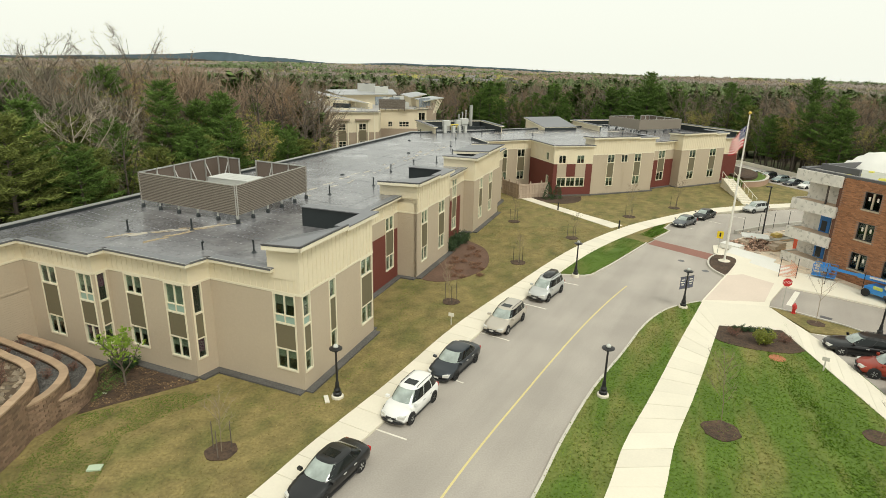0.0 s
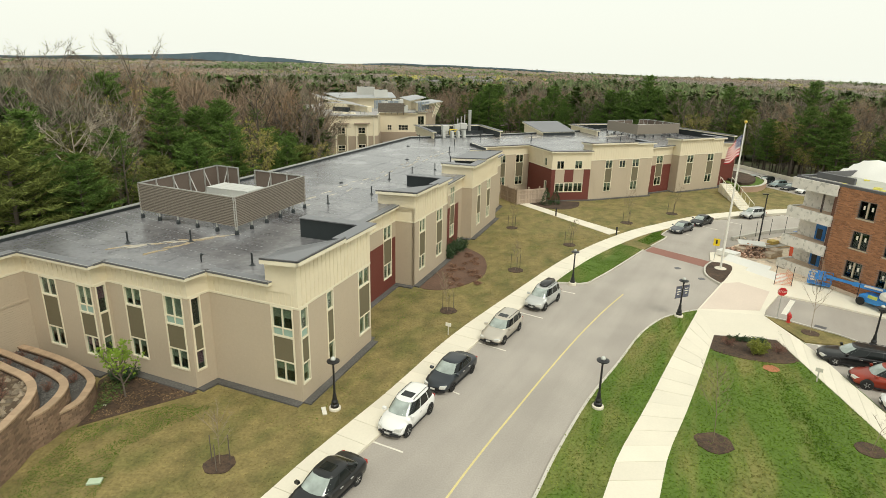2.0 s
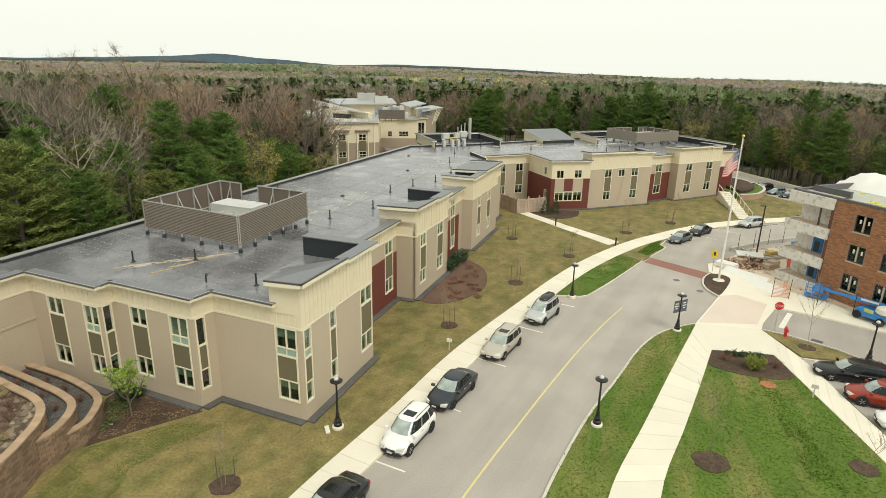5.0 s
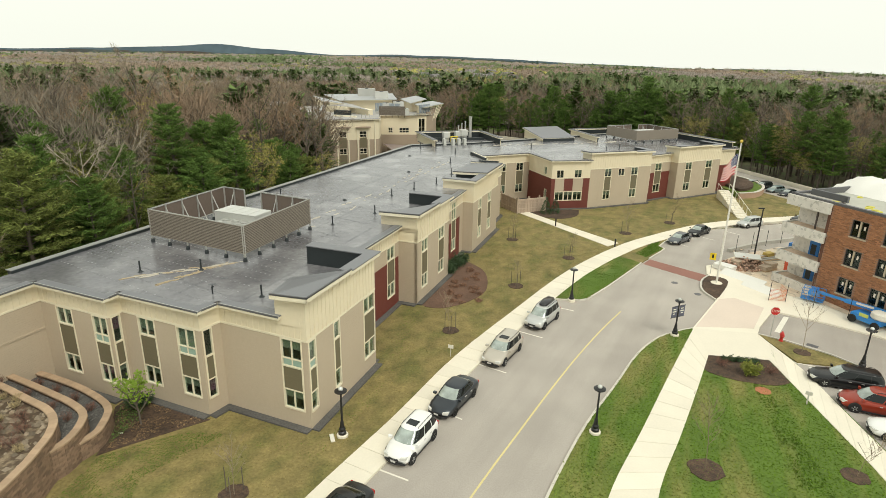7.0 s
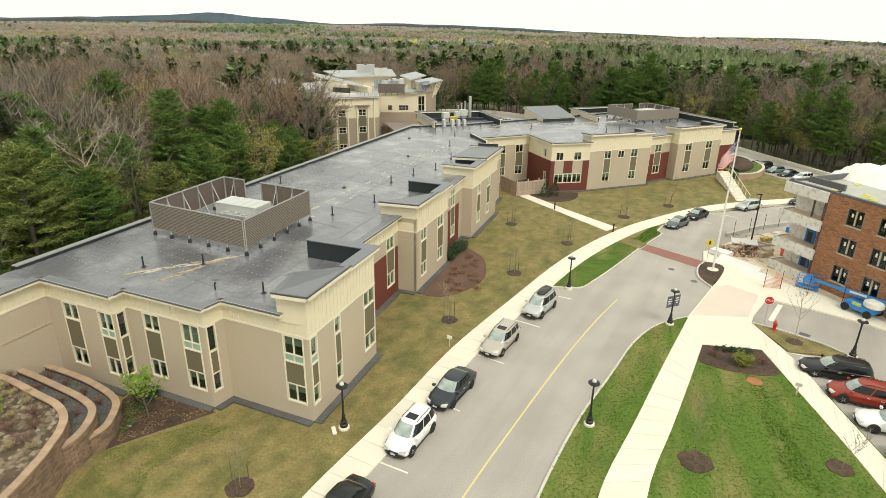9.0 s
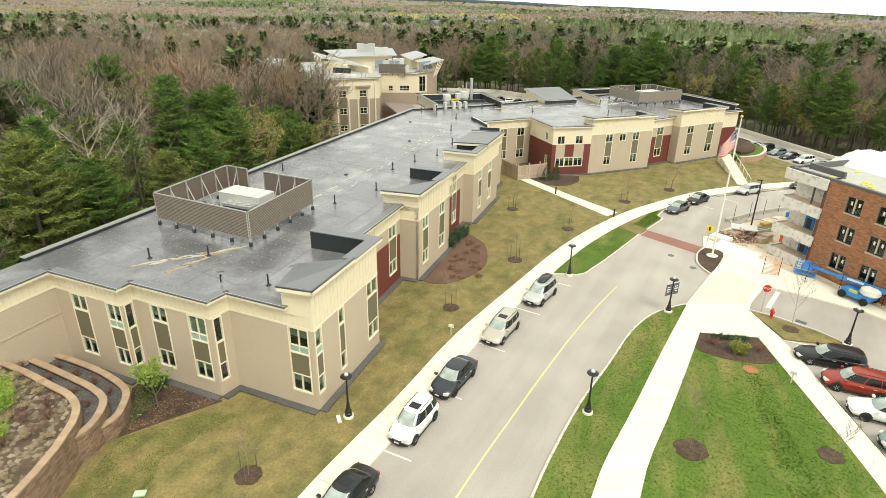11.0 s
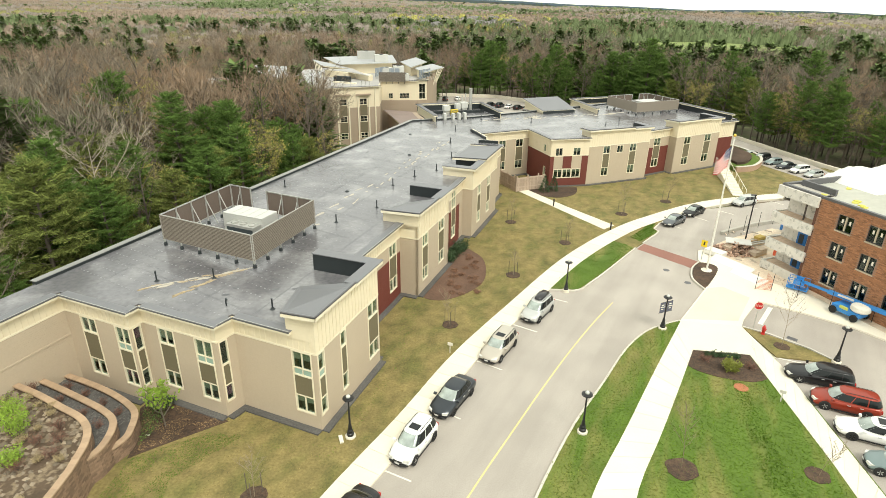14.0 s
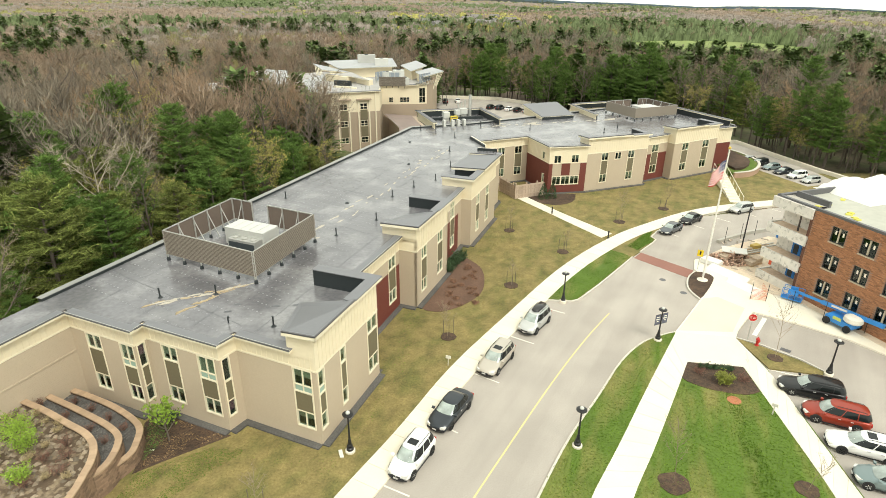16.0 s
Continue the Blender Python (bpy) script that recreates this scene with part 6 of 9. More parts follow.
def car(kind, col, label, extras=()):
    L, W, H, belt, bon, cab, wb, wr = KINDS[kind]
    hl, hw = L / 2, W / 2
    t = thing("car", label, "car", "parked cars")
    x0, x1, x2, x3 = cab
    # lower body: stations from tail to nose, ends bowed in plan
    tail_z = belt if kind != "sedan" else belt - 0.03
    st = [(-hl, 0.4, tail_z - 0.26, 0.84, 0.16), (-hl + 0.04, 0.3, tail_z - 0.1, 0.9, 0.16), (-hl + 0.14, 0.25, tail_z - 0.015, 0.95, 0.14), (-hl + 0.4, 0.22, tail_z + 0.01, 0.985, 0.06), (-wb / 2, 0.22, belt, 1.0, 0), (-0.3, 0.2, belt - 0.01, 1.0, 0), (x0 - 0.2, 0.2, belt - 0.03, 1.0, 0),
          (x0 + 0.15, 0.2, bon + 0.03, 1.0, 0), (wb / 2, 0.22, bon - 0.02, 0.99, 0.05), (hl - 0.5, 0.24, bon - 0.08, 0.97, 0.16), (hl - 0.22, 0.25, bon - 0.16, 0.92, 0.26), (hl - 0.07, 0.27, bon - 0.27, 0.88, 0.3), (hl, 0.3, bon - 0.4, 0.84, 0.32)]
    rings = []
    for x, zb, zt, k, bow in st:
        w = hw * k
        zm = zb + (zt - zb) * 0.55
        half = [(w * 0.84, zb), (w * 0.965, zb + 0.1), (w, zm - 0.05), (w * 0.995, zm + 0.08), (w * 0.955, zt - 0.07), (w * 0.88, zt - 0.01), (w * 0.6, zt + 0.03), (w * 0.3, zt + 0.04), (0, zt + 0.043)]
        sg = 1 if x > 0 else -1
        rings.append([(x - sg * bow * (y / hw) ** 2, y, z) for y, z in half] + [(x - sg * bow * (y / hw) ** 2, -y, z) for y, z in half[-2::-1]])
    body = part("body", loft(rings), paint(*col), t, smooth=True)
    # cabin: one rounded shell, glass set on it, a domed roof
    wb_, wt = hw * 0.93, hw * 0.72
    zb, zt = belt - 0.03, H - 0.05
    EX = 2 / 4.5

    def shell(ang, v, out=0.0):
        f0, f1 = x0 + (x1 - x0) * v, x3 + (x2 - x3) * v
        f0 += 0.05 * math.sin(math.pi * v)
        f1 -= 0.05 * math.sin(math.pi * v)
        w = wb_ + (wt - wb_) * v ** 1.3
        c, sn = math.cos(ang), math.sin(ang)
        sy = math.copysign(abs(sn) ** EX, sn)
        sx = math.copysign(abs(c) ** EX, c)
        bow = 0.1 * (1 - sy * sy) * (1 if c > 0 else -0.5)
        x = (f0 + f1) / 2 + sx * ((f0 - f1) / 2 + out) + bow * abs(sx)
        return (x, sy * (w + out), zb + (zt - zb) * v)

    N = 40
    cabm = MB()
    vs = (0.0, 0.2, 0.45, 0.7, 0.9, 1.0)
    for v in vs:
        cabm.v += [shell(2 * math.pi * k / N, v) for k in range(N)]
    for i in range(len(vs) - 1):
        cabm.f += [(i * N + k, i * N + (k + 1) % N, (i + 1) * N + (k + 1) % N, (i + 1) * N + k) for k in range(N)]
    part("pillar", cabm, paint(*col), t, smooth=True)
    rfm = MB()
    cx_ = (x1 + x2) / 2
    for sc, dz in ((1.0, 0.0), (0.97, 0.022), (0.88, 0.042), (0.65, 0.062), (0.35, 0.072)):
        rfm.v += [(cx_ + (shell(2 * math.pi * k / N, 1.0)[0] - cx_) * sc, shell(2 * math.pi * k / N, 1.0)[1] * sc, zt + dz) for k in range(N)]
    for i in range(4):
        rfm.f += [(i * N + k, i * N + (k + 1) % N, (i + 1) * N + (k + 1) % N, (i + 1) * N + k) for k in range(N)]
    rfm.f.append(tuple(4 * N + k for k in range(N)))
    part("roof", rfm, paint(*col), t, smooth=True)

    def pane(name, a0, a1, material, v0=0.14, v1=0.93, n=8):
        mb = MB()
        for j in range(4):
            v = v0 + (v1 - v0) * j / 3
            mb.v += [shell(a0 + (a1 - a0) * i / n, v, 0.012) for i in range(n + 1)]
        for j in range(3):
            mb.f += [(j * (n + 1) + i, j * (n + 1) + i + 1, (j + 1) * (n + 1) + i + 1, (j + 1) * (n + 1) + i) for i in range(n)]
        return part(name, mb, material, t, smooth=True)

    def at_x(f):
        return math.acos(math.copysign(abs(f) ** (1 / EX), f))

    aw = math.asin(0.9 ** (1 / EX))
    pane("windshield", -aw, aw, dash_sky_mat, 0.1, 0.95)
    pane("rear_window", math.pi - aw, math.pi + aw, car_glass, 0.2, 0.93)
    for f0, f1 in ((0.9, 0.26), (0.21, -0.38), (-0.43, -0.88)):
        pane("side_window", at_x(f0), at_x(f1), car_glass)
        pane("side_window", -at_x(f1), -at_x(f0), car_glass)
    # wheels
    wheel = MB().lathe([(wr * 0.62, -0.1), (wr * 0.95, -0.1), (wr, -0.06), (wr, 0.06), (wr * 0.95, 0.1), (wr * 0.62, 0.1)], 20)
    tme = wheel.mesh("tyre", tyre_mat, False)
    rim = MB().lathe([(wr * 0.64, -0.085), (wr * 0.64, 0.085), (wr * 0.55, 0.09), (wr * 0.5, 0.06), (wr * 0.2, 0.075), (0.03, 0.08)], 20)
    for k in range(5):
        a = 2 * math.pi * k / 5
        rim.box(0.04, -0.03, 0.06, wr * 0.58, 0.03, 0.1, Matrix.Rotation(a, 4, "Z"))
    rme = rim.mesh("rim", rim_mat)
    arch = MB().lathe([(wr * 1.16, -0.02), (wr * 1.16, 0.02), (wr * 1.02, 0.022)], 20).mesh("arch", trim_mat)
    for x in (wb / 2, -wb / 2):
        for s in (1, -1):
            m = pose(x, s * (hw - 0.075), wr, 90 * -s, 0, 0)
            w = part("tyre", tme, None, t, at=m)
            part("rim", rme, None, w)
            part("wheel_arch", arch, None, t, at=pose(x, s * (hw - 0.02), wr + 0.02, 90 * -s, 0, 0))
    # lights, grille, plates, mirrors, bumpers, sills
    for s in (1, -1):
        part("headlight", MB().prism([(hl - 0.5, s * hw * 0.88), (hl - 0.24, s * hw * 0.5), (hl - 0.065, s * hw * 0.46), (hl - 0.2, s * hw * 0.82)][::s], bon - 0.36, bon - 0.19), lamp_mat, t)
        part("tail_light", MB().box(-hl + 0.06, min(s * hw * 0.62, s * hw * 0.86), tail_z - 0.34, -hl + 0.2, max(s * hw * 0.62, s * hw * 0.86), tail_z - 0.1), tail_mat, t)
        mm = MB().box(x0 - 0.28, min(s * hw * 0.95, s * (hw + 0.18)), belt - 0.02, x0 - 0.12, max(s * hw * 0.95, s * (hw + 0.18)), belt + 0.12)
        part("mirror", mm, paint(*col), t)
        part("sill", MB().box(-wb / 2 + wr * 1.2, min(s * (hw - 0.1), s * (hw - 0.005)), 0.2, wb / 2 - wr * 1.2, max(s * (hw - 0.1), s * (hw - 0.005)), 0.3), trim_mat, t)
        for u in (-0.1, -0.9):
            part("door_handle", MB().box(u - 0.1, min(s * (hw - 0.02), s * (hw + 0.02)), belt - 0.2, u + 0.1, max(s * (hw - 0.02), s * (hw + 0.02)), belt - 0.16), rim_mat, t)
    part("grille", MB().box(hl - 0.2, -hw * 0.36, bon - 0.4, hl - 0.008, hw * 0.36, bon - 0.3), trim_mat, t)
    def bar(name, xe, bow, z0, z1, wide, material):
        sg = 1 if xe > 0 else -1
        fr = [(xe + sg * 0.015 - sg * bow * (wide * q) ** 2, hw * wide * q) for q in (-1, -0.66, -0.33, 0, 0.33, 0.66, 1)]
        return part(name, MB().prism(fr + [(x - sg * 0.12, y) for x, y in fr[::-1]], z0, z1), material, t)

    bar("front_bumper", hl, 0.32, 0.25, 0.36, 0.8, trim_mat)
    bar("rear_bumper", -hl, 0.16, 0.34, 0.48, 0.82, paint(*col) if kind == "sedan" else trim_mat)
    part("number_plate", MB().box(hl + 0.005, -0.16, 0.4, hl + 0.03, 0.16, 0.5), plate_mat, t)
    part("wiper", MB().tube([(x0 - 0.02, -0.5, belt + 0.02), (x0 - 0.1, 0.15, belt + 0.05)], 0.012, 4), trim_mat, t)
    if "rails" in extras:
        for s in (1, -1):
            part("roof_rail", MB().tube([(x1 - 0.2, s * wt * 0.86, zt + 0.02), (x1 - 0.3, s * wt * 0.86, zt + 0.09), (x2 + 0.3, s * wt * 0.86, zt + 0.09), (x2 + 0.15, s * wt * 0.86, zt + 0.02)], 0.02, 6), trim_mat, t)
    if "sunroof" in extras:
        part("sunroof", MB().box(x1 - 0.8, -wt * 0.55, zt + 0.045, x1 - 0.25, wt * 0.55, zt + 0.078), car_glass, t)
    if "box" in extras:
        rg = []
        for x, w, z0, z1 in ((-1.75, 0.1, 0.1, 0.16), (-1.6, 0.4, 0.07, 0.32), (-0.6, 0.42, 0.07, 0.36), (0.1, 0.36, 0.08, 0.28), (0.3, 0.15, 0.1, 0.16)):
            rg.append([(x, w, zt + z0), (x, w * 0.95, zt + (z0 + z1) / 2), (x, w * 0.7, zt + z1), (x, -w * 0.7, zt + z1), (x, -w * 0.95, zt + (z0 + z1) / 2), (x, -w, zt + z0)])
        bx = part("roof_box", loft(rg), paint("black_box", (0.02, 0.02, 0.022)), t, "black roof box", smooth=True)
        part("base_tray", MB().box(-1.6, -0.38, zt + 0.02, 0.1, 0.38, zt + 0.08), trim_mat, bx)
    return t


def park(ob, x, y, heading, k=0.94):
    """heading: degrees from +x of the way the nose points; k: the car's size."""
    ob.matrix_basis = pose(x, y, ZR, 0, 0, heading) @ Matrix.Diagonal((k, k, k, 1))


SILVER, DARK, BLACK, GREYB, WHITE = ("champagne_paint", (0.5, 0.46, 0.39), 0.4), ("slate_paint", (0.035, 0.042, 0.05), 0.5), ("black_paint", (0.01, 0.011, 0.012), 0.2), ("teal_grey_paint", (0.2, 0.26, 0.26), 0.4), ("white_paint", (0.78, 0.78, 0.75), 0.0)
REDP, SILV2 = ("red_paint", (0.3, 0.035, 0.015), 0.3), ("silver_paint", (0.52, 0.53, 0.51), 0.4)


def by_wheels(ob, front, rear, side=0.72, k=0.94):
    """Park by the ground points of the two wheels on the road side (the car's left, nose towards the south)."""
    f, r = V2(front), V2(rear)
    d = (f - r).normalized()
    c = (f + r) / 2 + Vector((d.y, -d.x)) * side
    park(ob, c.x, c.y, math.degrees(math.atan2(d.y, d.x)), k)


by_wheels(car("mini", WHITE, "white compact crossover with sunroof parked at the kerb", ("sunroof", "rails")), (-1.48, 26.9), (-0.4, 29.1))
by_wheels(car("sedan", DARK, "dark slate blue sedan parked at the kerb"), (0.78, 31.43), (2.1, 33.86))
by_wheels(car("wagon", SILVER, "champagne silver station wagon with sunroof", ("sunroof", "rails")), (4.38, 37.88), (5.75, 40.36))
by_wheels(car("suv", SILV2, "silver sport utility car with a roof box", ("box", "rails")), (8.12, 43.97), (9.63, 46.3))
by_wheels(car("sedan", BLACK, "black sedan with red tail lights at the kerb", ("sunroof",)), (-4.75, 20.75), (-3.5, 23.15))
by_wheels(car("sedan", ("grey_paint", (0.12, 0.13, 0.14), 0.5), "grey sedan parked by the far kerb"), (27.6, 67.7), (30.1, 69.9), 0.75, 0.82)
by_wheels(car("sedan", BLACK, "black sedan parked by the far kerb"), (31.4, 71.4), (33.9, 73.5), 0.75, 0.82)
by_wheels(car("suv", SILV2, "silver sport utility car by the far kerb"), (39.6, 76.0), (42.3, 77.2), 0.75, 0.82)
by_wheels(car("sedan", BLACK, "black car seen behind the unfinished building"), (48.6, 79.3), (51.3, 80.1), 0.75, 0.82)
for ob, f, r in ((car("wagon", BLACK, "black crossover in the small parking lot", ("rails",)), (26.35, 38.0), (30.5, 36.35)), (car("suv", REDP, "red sport utility car in the small parking lot", ("rails",)), (26.45, 34.95), (30.5, 33.1)), (car("wagon", WHITE, "white wagon with sunroof in the small parking lot", ("sunroof", "rails")), (26.5, 31.85), (30.6, 30.1)), (car("hatch", GREYB, "grey-green hatchback in the small parking lot"), (26.2, 28.75), (30.2, 27.0))):
    f, r = V2(f), V2(r)
    d = (f - r).normalized()
    c = f - d * 2.18 + Vector((d.y, -d.x)) * -0.75
    park(ob, c.x, c.y, math.degrees(math.atan2(d.y, d.x)))
for i, c in enumerate((SILV2, BLACK, GREYB, DARK, WHITE, SILV2)):
    ob = car(("sedan", "suv", "hatch")[i % 3], c, "parked car in the lot beside the wood")
    park(ob, 53.6 + 0.9 * i, 104.3 - 2.5 * i, 200, 0.8)
# painted lines
for a, b in (((-3.77, 26.59), (-1.55, 25.52)), ((-0.5, 32.35), (1.35, 31.14)), ((2.46, 38.15), (4.55, 36.9)), ((5.9, 43.73), (7.9, 42.54)), ((9.4, 49.0), (11.45, 47.93))):
    p, q = V2(a), V2(b)
    n = Vector((-(q - p).y, (q - p).x)).normalized() * 0.055
    setting("parking_line", MB().prism([tuple(p - n), tuple(q - n), tuple(q + n), tuple(p + n)], ZR - 0.01, ZR + 0.006), M["white"], "worn white parking line", "road marking")
for k in range(6):
    a = Vector((26.3, 39.6 - 3.05 * k))
    b = a + Vector((4.9, -2.1))
    n = Vector((-(b - a).y, (b - a).x)).normalized() * 0.055
    setting("parking_line", MB().prism([tuple(a - n), tuple(b - n), tuple(b + n), tuple(a + n)], ZR - 0.01, ZR + 0.006), M["white"], "white line between lot spaces", "road marking")
for k in range(5):
    a = Vector((27.5 + 4.4 * k, 69.3 + 2.9 * k - 0.1 * k * k))
    b = a + Vector((1.3, -1.6))
    n = Vector((-(b - a).y, (b - a).x)).normalized() * 0.05
    setting("parking_line", MB().prism([tuple(a - n), tuple(b - n), tuple(b + n), tuple(a + n)], ZR - 0.01, ZR + 0.006), M["white"], "white line between far spaces", "road marking")
YL = catmull([(-7.2, 6.5), (-3.2, 14), (0.3, 21.5), (2.3, 25.5), (4.74, 30.0), (7.15, 34.4), (10.07, 39.5), (13.05, 44.3), (15.64, 48.1)], 6)
setting("centre_line", ribbon(MB(), offset(YL, -0.055), offset(YL, 0.055), ZR - 0.02, ZR + 0.006), M["yellow"], "yellow painted line along the road", "road marking")

# ---- terraced block walls by the west wing ----
block_mat = mat("tan_wall_block", (0.24, 0.16, 0.105), 0.95, var=0.2, grain=7.0, obj=0.28, bump=0.5, bump_scale=25.0)
blockj_mat = mat("tan_wall_block_rest", (0.24, 0.16, 0.105), 0.95, var=0.2, grain=7.0, island=0.28, bump=0.5, bump_scale=25.0)
cap_mat = mat("tan_cap_stone", (0.4, 0.285, 0.185), 0.9, var=0.14, grain=9.0, obj=0.12)
core_mat = mat("wall_joint", (0.1, 0.065, 0.045), 1.0)
gravel_mat = mat("grey_gravel", (0.1, 0.095, 0.088), 1.0, var=0.6, grain=22.0, large=1.0, bump=0.9, bump_scale=30.0)
soil_mat = mat("brown_soil", (0.095, 0.066, 0.042), 1.0, var=0.4, grain=9.0, large=0.8, other=(0.22, 0.17, 0.11), other_at=(0.5, 0.62), other_scale=2.2, bump=0.7, bump_scale=14.0)

TIERS = [
    ("outer", 0.7, [(-26.44, 33.4), (-24.67, 32.71), (-22.57, 31.74), (-20.6, 30.52), (-19.55, 29.48), (-19.09, 28.09), (-19.02, 27.18), (-19.4, 26.2)], -0.7),
    ("middle", 1.4, [(-27.89, 32.2), (-25.46, 31.1), (-23.09, 29.95), (-21.28, 28.99), (-20.05, 28.02), (-19.55, 26.83), (-19.47, 25.47), (-19.85, 24.5)], -0.7),
    ("inner", 2.1, [(-29.4, 31.1), (-27.59, 30.36), (-25.53, 29.46), (-23.4, 28.35), (-21.62, 27.41), (-20.52, 26.38), (-19.95, 25.16), (-19.72, 23.91), (-19.57, 22.64), (-19.6, 20), (-20.2, 15), (-21.5, 9)], -0.7),
]
for name, top, pts, foot in TIERS:
    line = catmull(pts[::-1], 8)
    t = tagged(part("retaining_wall", ribbon(MB(), offset(line, -0.26), offset(line, -0.04), foot, top - 0.02), core_mat, None), "curved tan block retaining wall with flat cap stones", "retaining wall", "terrace walls")
    # blocks in courses
    acc = [0.0]
    for a, b in zip(line, line[1:]):
        acc.append(acc[-1] + (b - a).length)

    def spot(s):
        for i in range(1, len(acc)):
            if s <= acc[i] or i == len(acc) - 1:
                u = (s - acc[i - 1]) / max(1e-6, acc[i] - acc[i - 1])
                d = (line[i] - line[i - 1]).normalized()
                return line[i - 1].lerp(line[i], u), d
    bl, ch = 0.4, 0.14
    bm_ = MB().box(-bl / 2 + 0.012, -0.05, 0.008, bl / 2 - 0.012, 0.2, ch - 0.008)
    bm_.v = [(x * (0.96 if y < 0 else 1), y - (0.0 if 0.02 < z < 0.1 else 0.0), z) for x, y, z in bm_.v]
    bme = bm_.mesh("block", block_mat)
    rest = MB()
    z, row = foot, 0
    cnt = 0
    while z + ch <= top + 0.001:
        s = 0.0 if row % 2 else bl / 2
        s += 4.8 if name == "inner" else 0.0
        while s < acc[-1]:
            p, d = spot(s)
            n = Vector((d.y, -d.x))
            if z > -0.5:
                a = math.degrees(math.atan2(d.y, d.x))
                m = pose(p.x, p.y, z, 0, 0, a)
                jut = R.uniform(-0.02, 0.015)
                if name == "inner" and cnt < 300 and s > 8.0:
                    part("block", bme, None, t, at=m @ Matrix.Translation((0, jut - 0.02, 0)))
                    cnt += 1
                else:
                    rest.box(-bl / 2 + 0.012, -0.07 + jut, 0.008, bl / 2 - 0.012, 0.18, ch - 0.008, m)
            s += bl
        z += ch
        row += 1
    if rest.v:
        tagged(part("block_course", rest, blockj_mat, t), kind="stuff")
    # cap stones
    cme = MB().box(-0.21, -0.1, 0, 0.21, 0.32, 0.09).mesh("cap_stone", cap_mat)
    s = 5.0 if name == "inner" else 0.2
    while s < acc[-1]:
        p, d = spot(s)
        part("cap_stone", cme, None, t, at=pose(p.x, p.y, top - 0.0, 0, 0, math.degrees(math.atan2(d.y, d.x))))
        s += 0.43


def fill(name, line, west, z, material, label):
    L = offset(catmull(line, 6), 0.2)
    return setting(name, MB().prism(([tuple(p) for p in L] + west)[::-1], -0.6, z), material, label, "planting bed")


fill("terrace_bed_1", TIERS[0][2], [(-30, 9), (-30, 24), (-28.0, 30.0)], 0.5, gravel_mat, "grey gravel bed between the terrace walls")
fill("terrace_bed_2", TIERS[1][2], [(-30, 9), (-30, 24), (-28.6, 28.0)], 1.2, gravel_mat, "grey gravel bed on the upper terrace")
fill("terrace_bed_3", TIERS[2][2], [(-31, 9), (-31, 24), (-29.2, 26.4)], 1.9, soil_mat, "brown stony planting bed on the top terrace")
# gravel stones and rocks as loose stuff
def pebbles(n, poly_pick, size, material, name, label):
    mb = MB()
    for _ in range(n):
        x, y, z = poly_pick()
        s = size * R.uniform(0.5, 1.3)
        a = R.uniform(0, 3.1)
        m = pose(x, y, z, 0, 0, math.degrees(a))
        k = len(mb.v)
        pts = [(s, 0, 0), (0, s * 0.8, 0), (-s, 0, 0), (0, -s * 0.8, 0), (0.1 * s, 0, s * 0.7)]
        mb.v.extend(tuple(m @ Vector(q)) for q in pts)
        mb.f.extend([(k, k + 1, k + 4), (k + 1, k + 2, k + 4), (k + 2, k + 3, k + 4), (k + 3, k, k + 4)])
    return tagged(part(name, mb, material, None), label, "stones", "", "stuff")


rock_mat = mat("pale_rock", (0.24, 0.195, 0.14), 0.95, var=0.25, grain=6.0, island=0.45)
mid, inn3 = catmull(TIERS[1][2], 6), catmull(TIERS[2][2], 6)
out1 = catmull(TIERS[0][2], 6)


def pick_between(la, lb, z):
    def f():
        u = R.random() * 0.55
        a, b = la[int(u * (len(la) - 1))], lb[int(u * (len(lb) - 1))]
        p = a.lerp(b, R.uniform(0.12, 0.85))
        return p.x, p.y, z
    return f


pebbles(1500, pick_between(out1, mid, 0.5), 0.06, mat("gravel_stone", (0.115, 0.11, 0.1), 0.95, var=0.2, island=0.5), "gravel", "loose grey gravel")
pebbles(1500, pick_between(mid, inn3, 1.2), 0.06, mat("gravel_stone_b", (0.115, 0.11, 0.1), 0.95, var=0.2, island=0.5), "gravel", "loose grey gravel on the terrace")


def pick_top():
    p = inn3[R.randrange(4, len(inn3))]
    return p.x - R.uniform(0.3, 6.5), p.y + R.uniform(-0.4, 0.4), 1.9


pebbles(560, pick_top, 0.2, rock_mat, "rock", "pale tan rocks scattered on the top terrace")
grass_tuft = mat("straw_tuft", (0.42, 0.34, 0.19), 0.95, island=0.3)
red_twig = mat("red_brown_twigs", (0.2, 0.1, 0.07), 0.9, island=0.3)


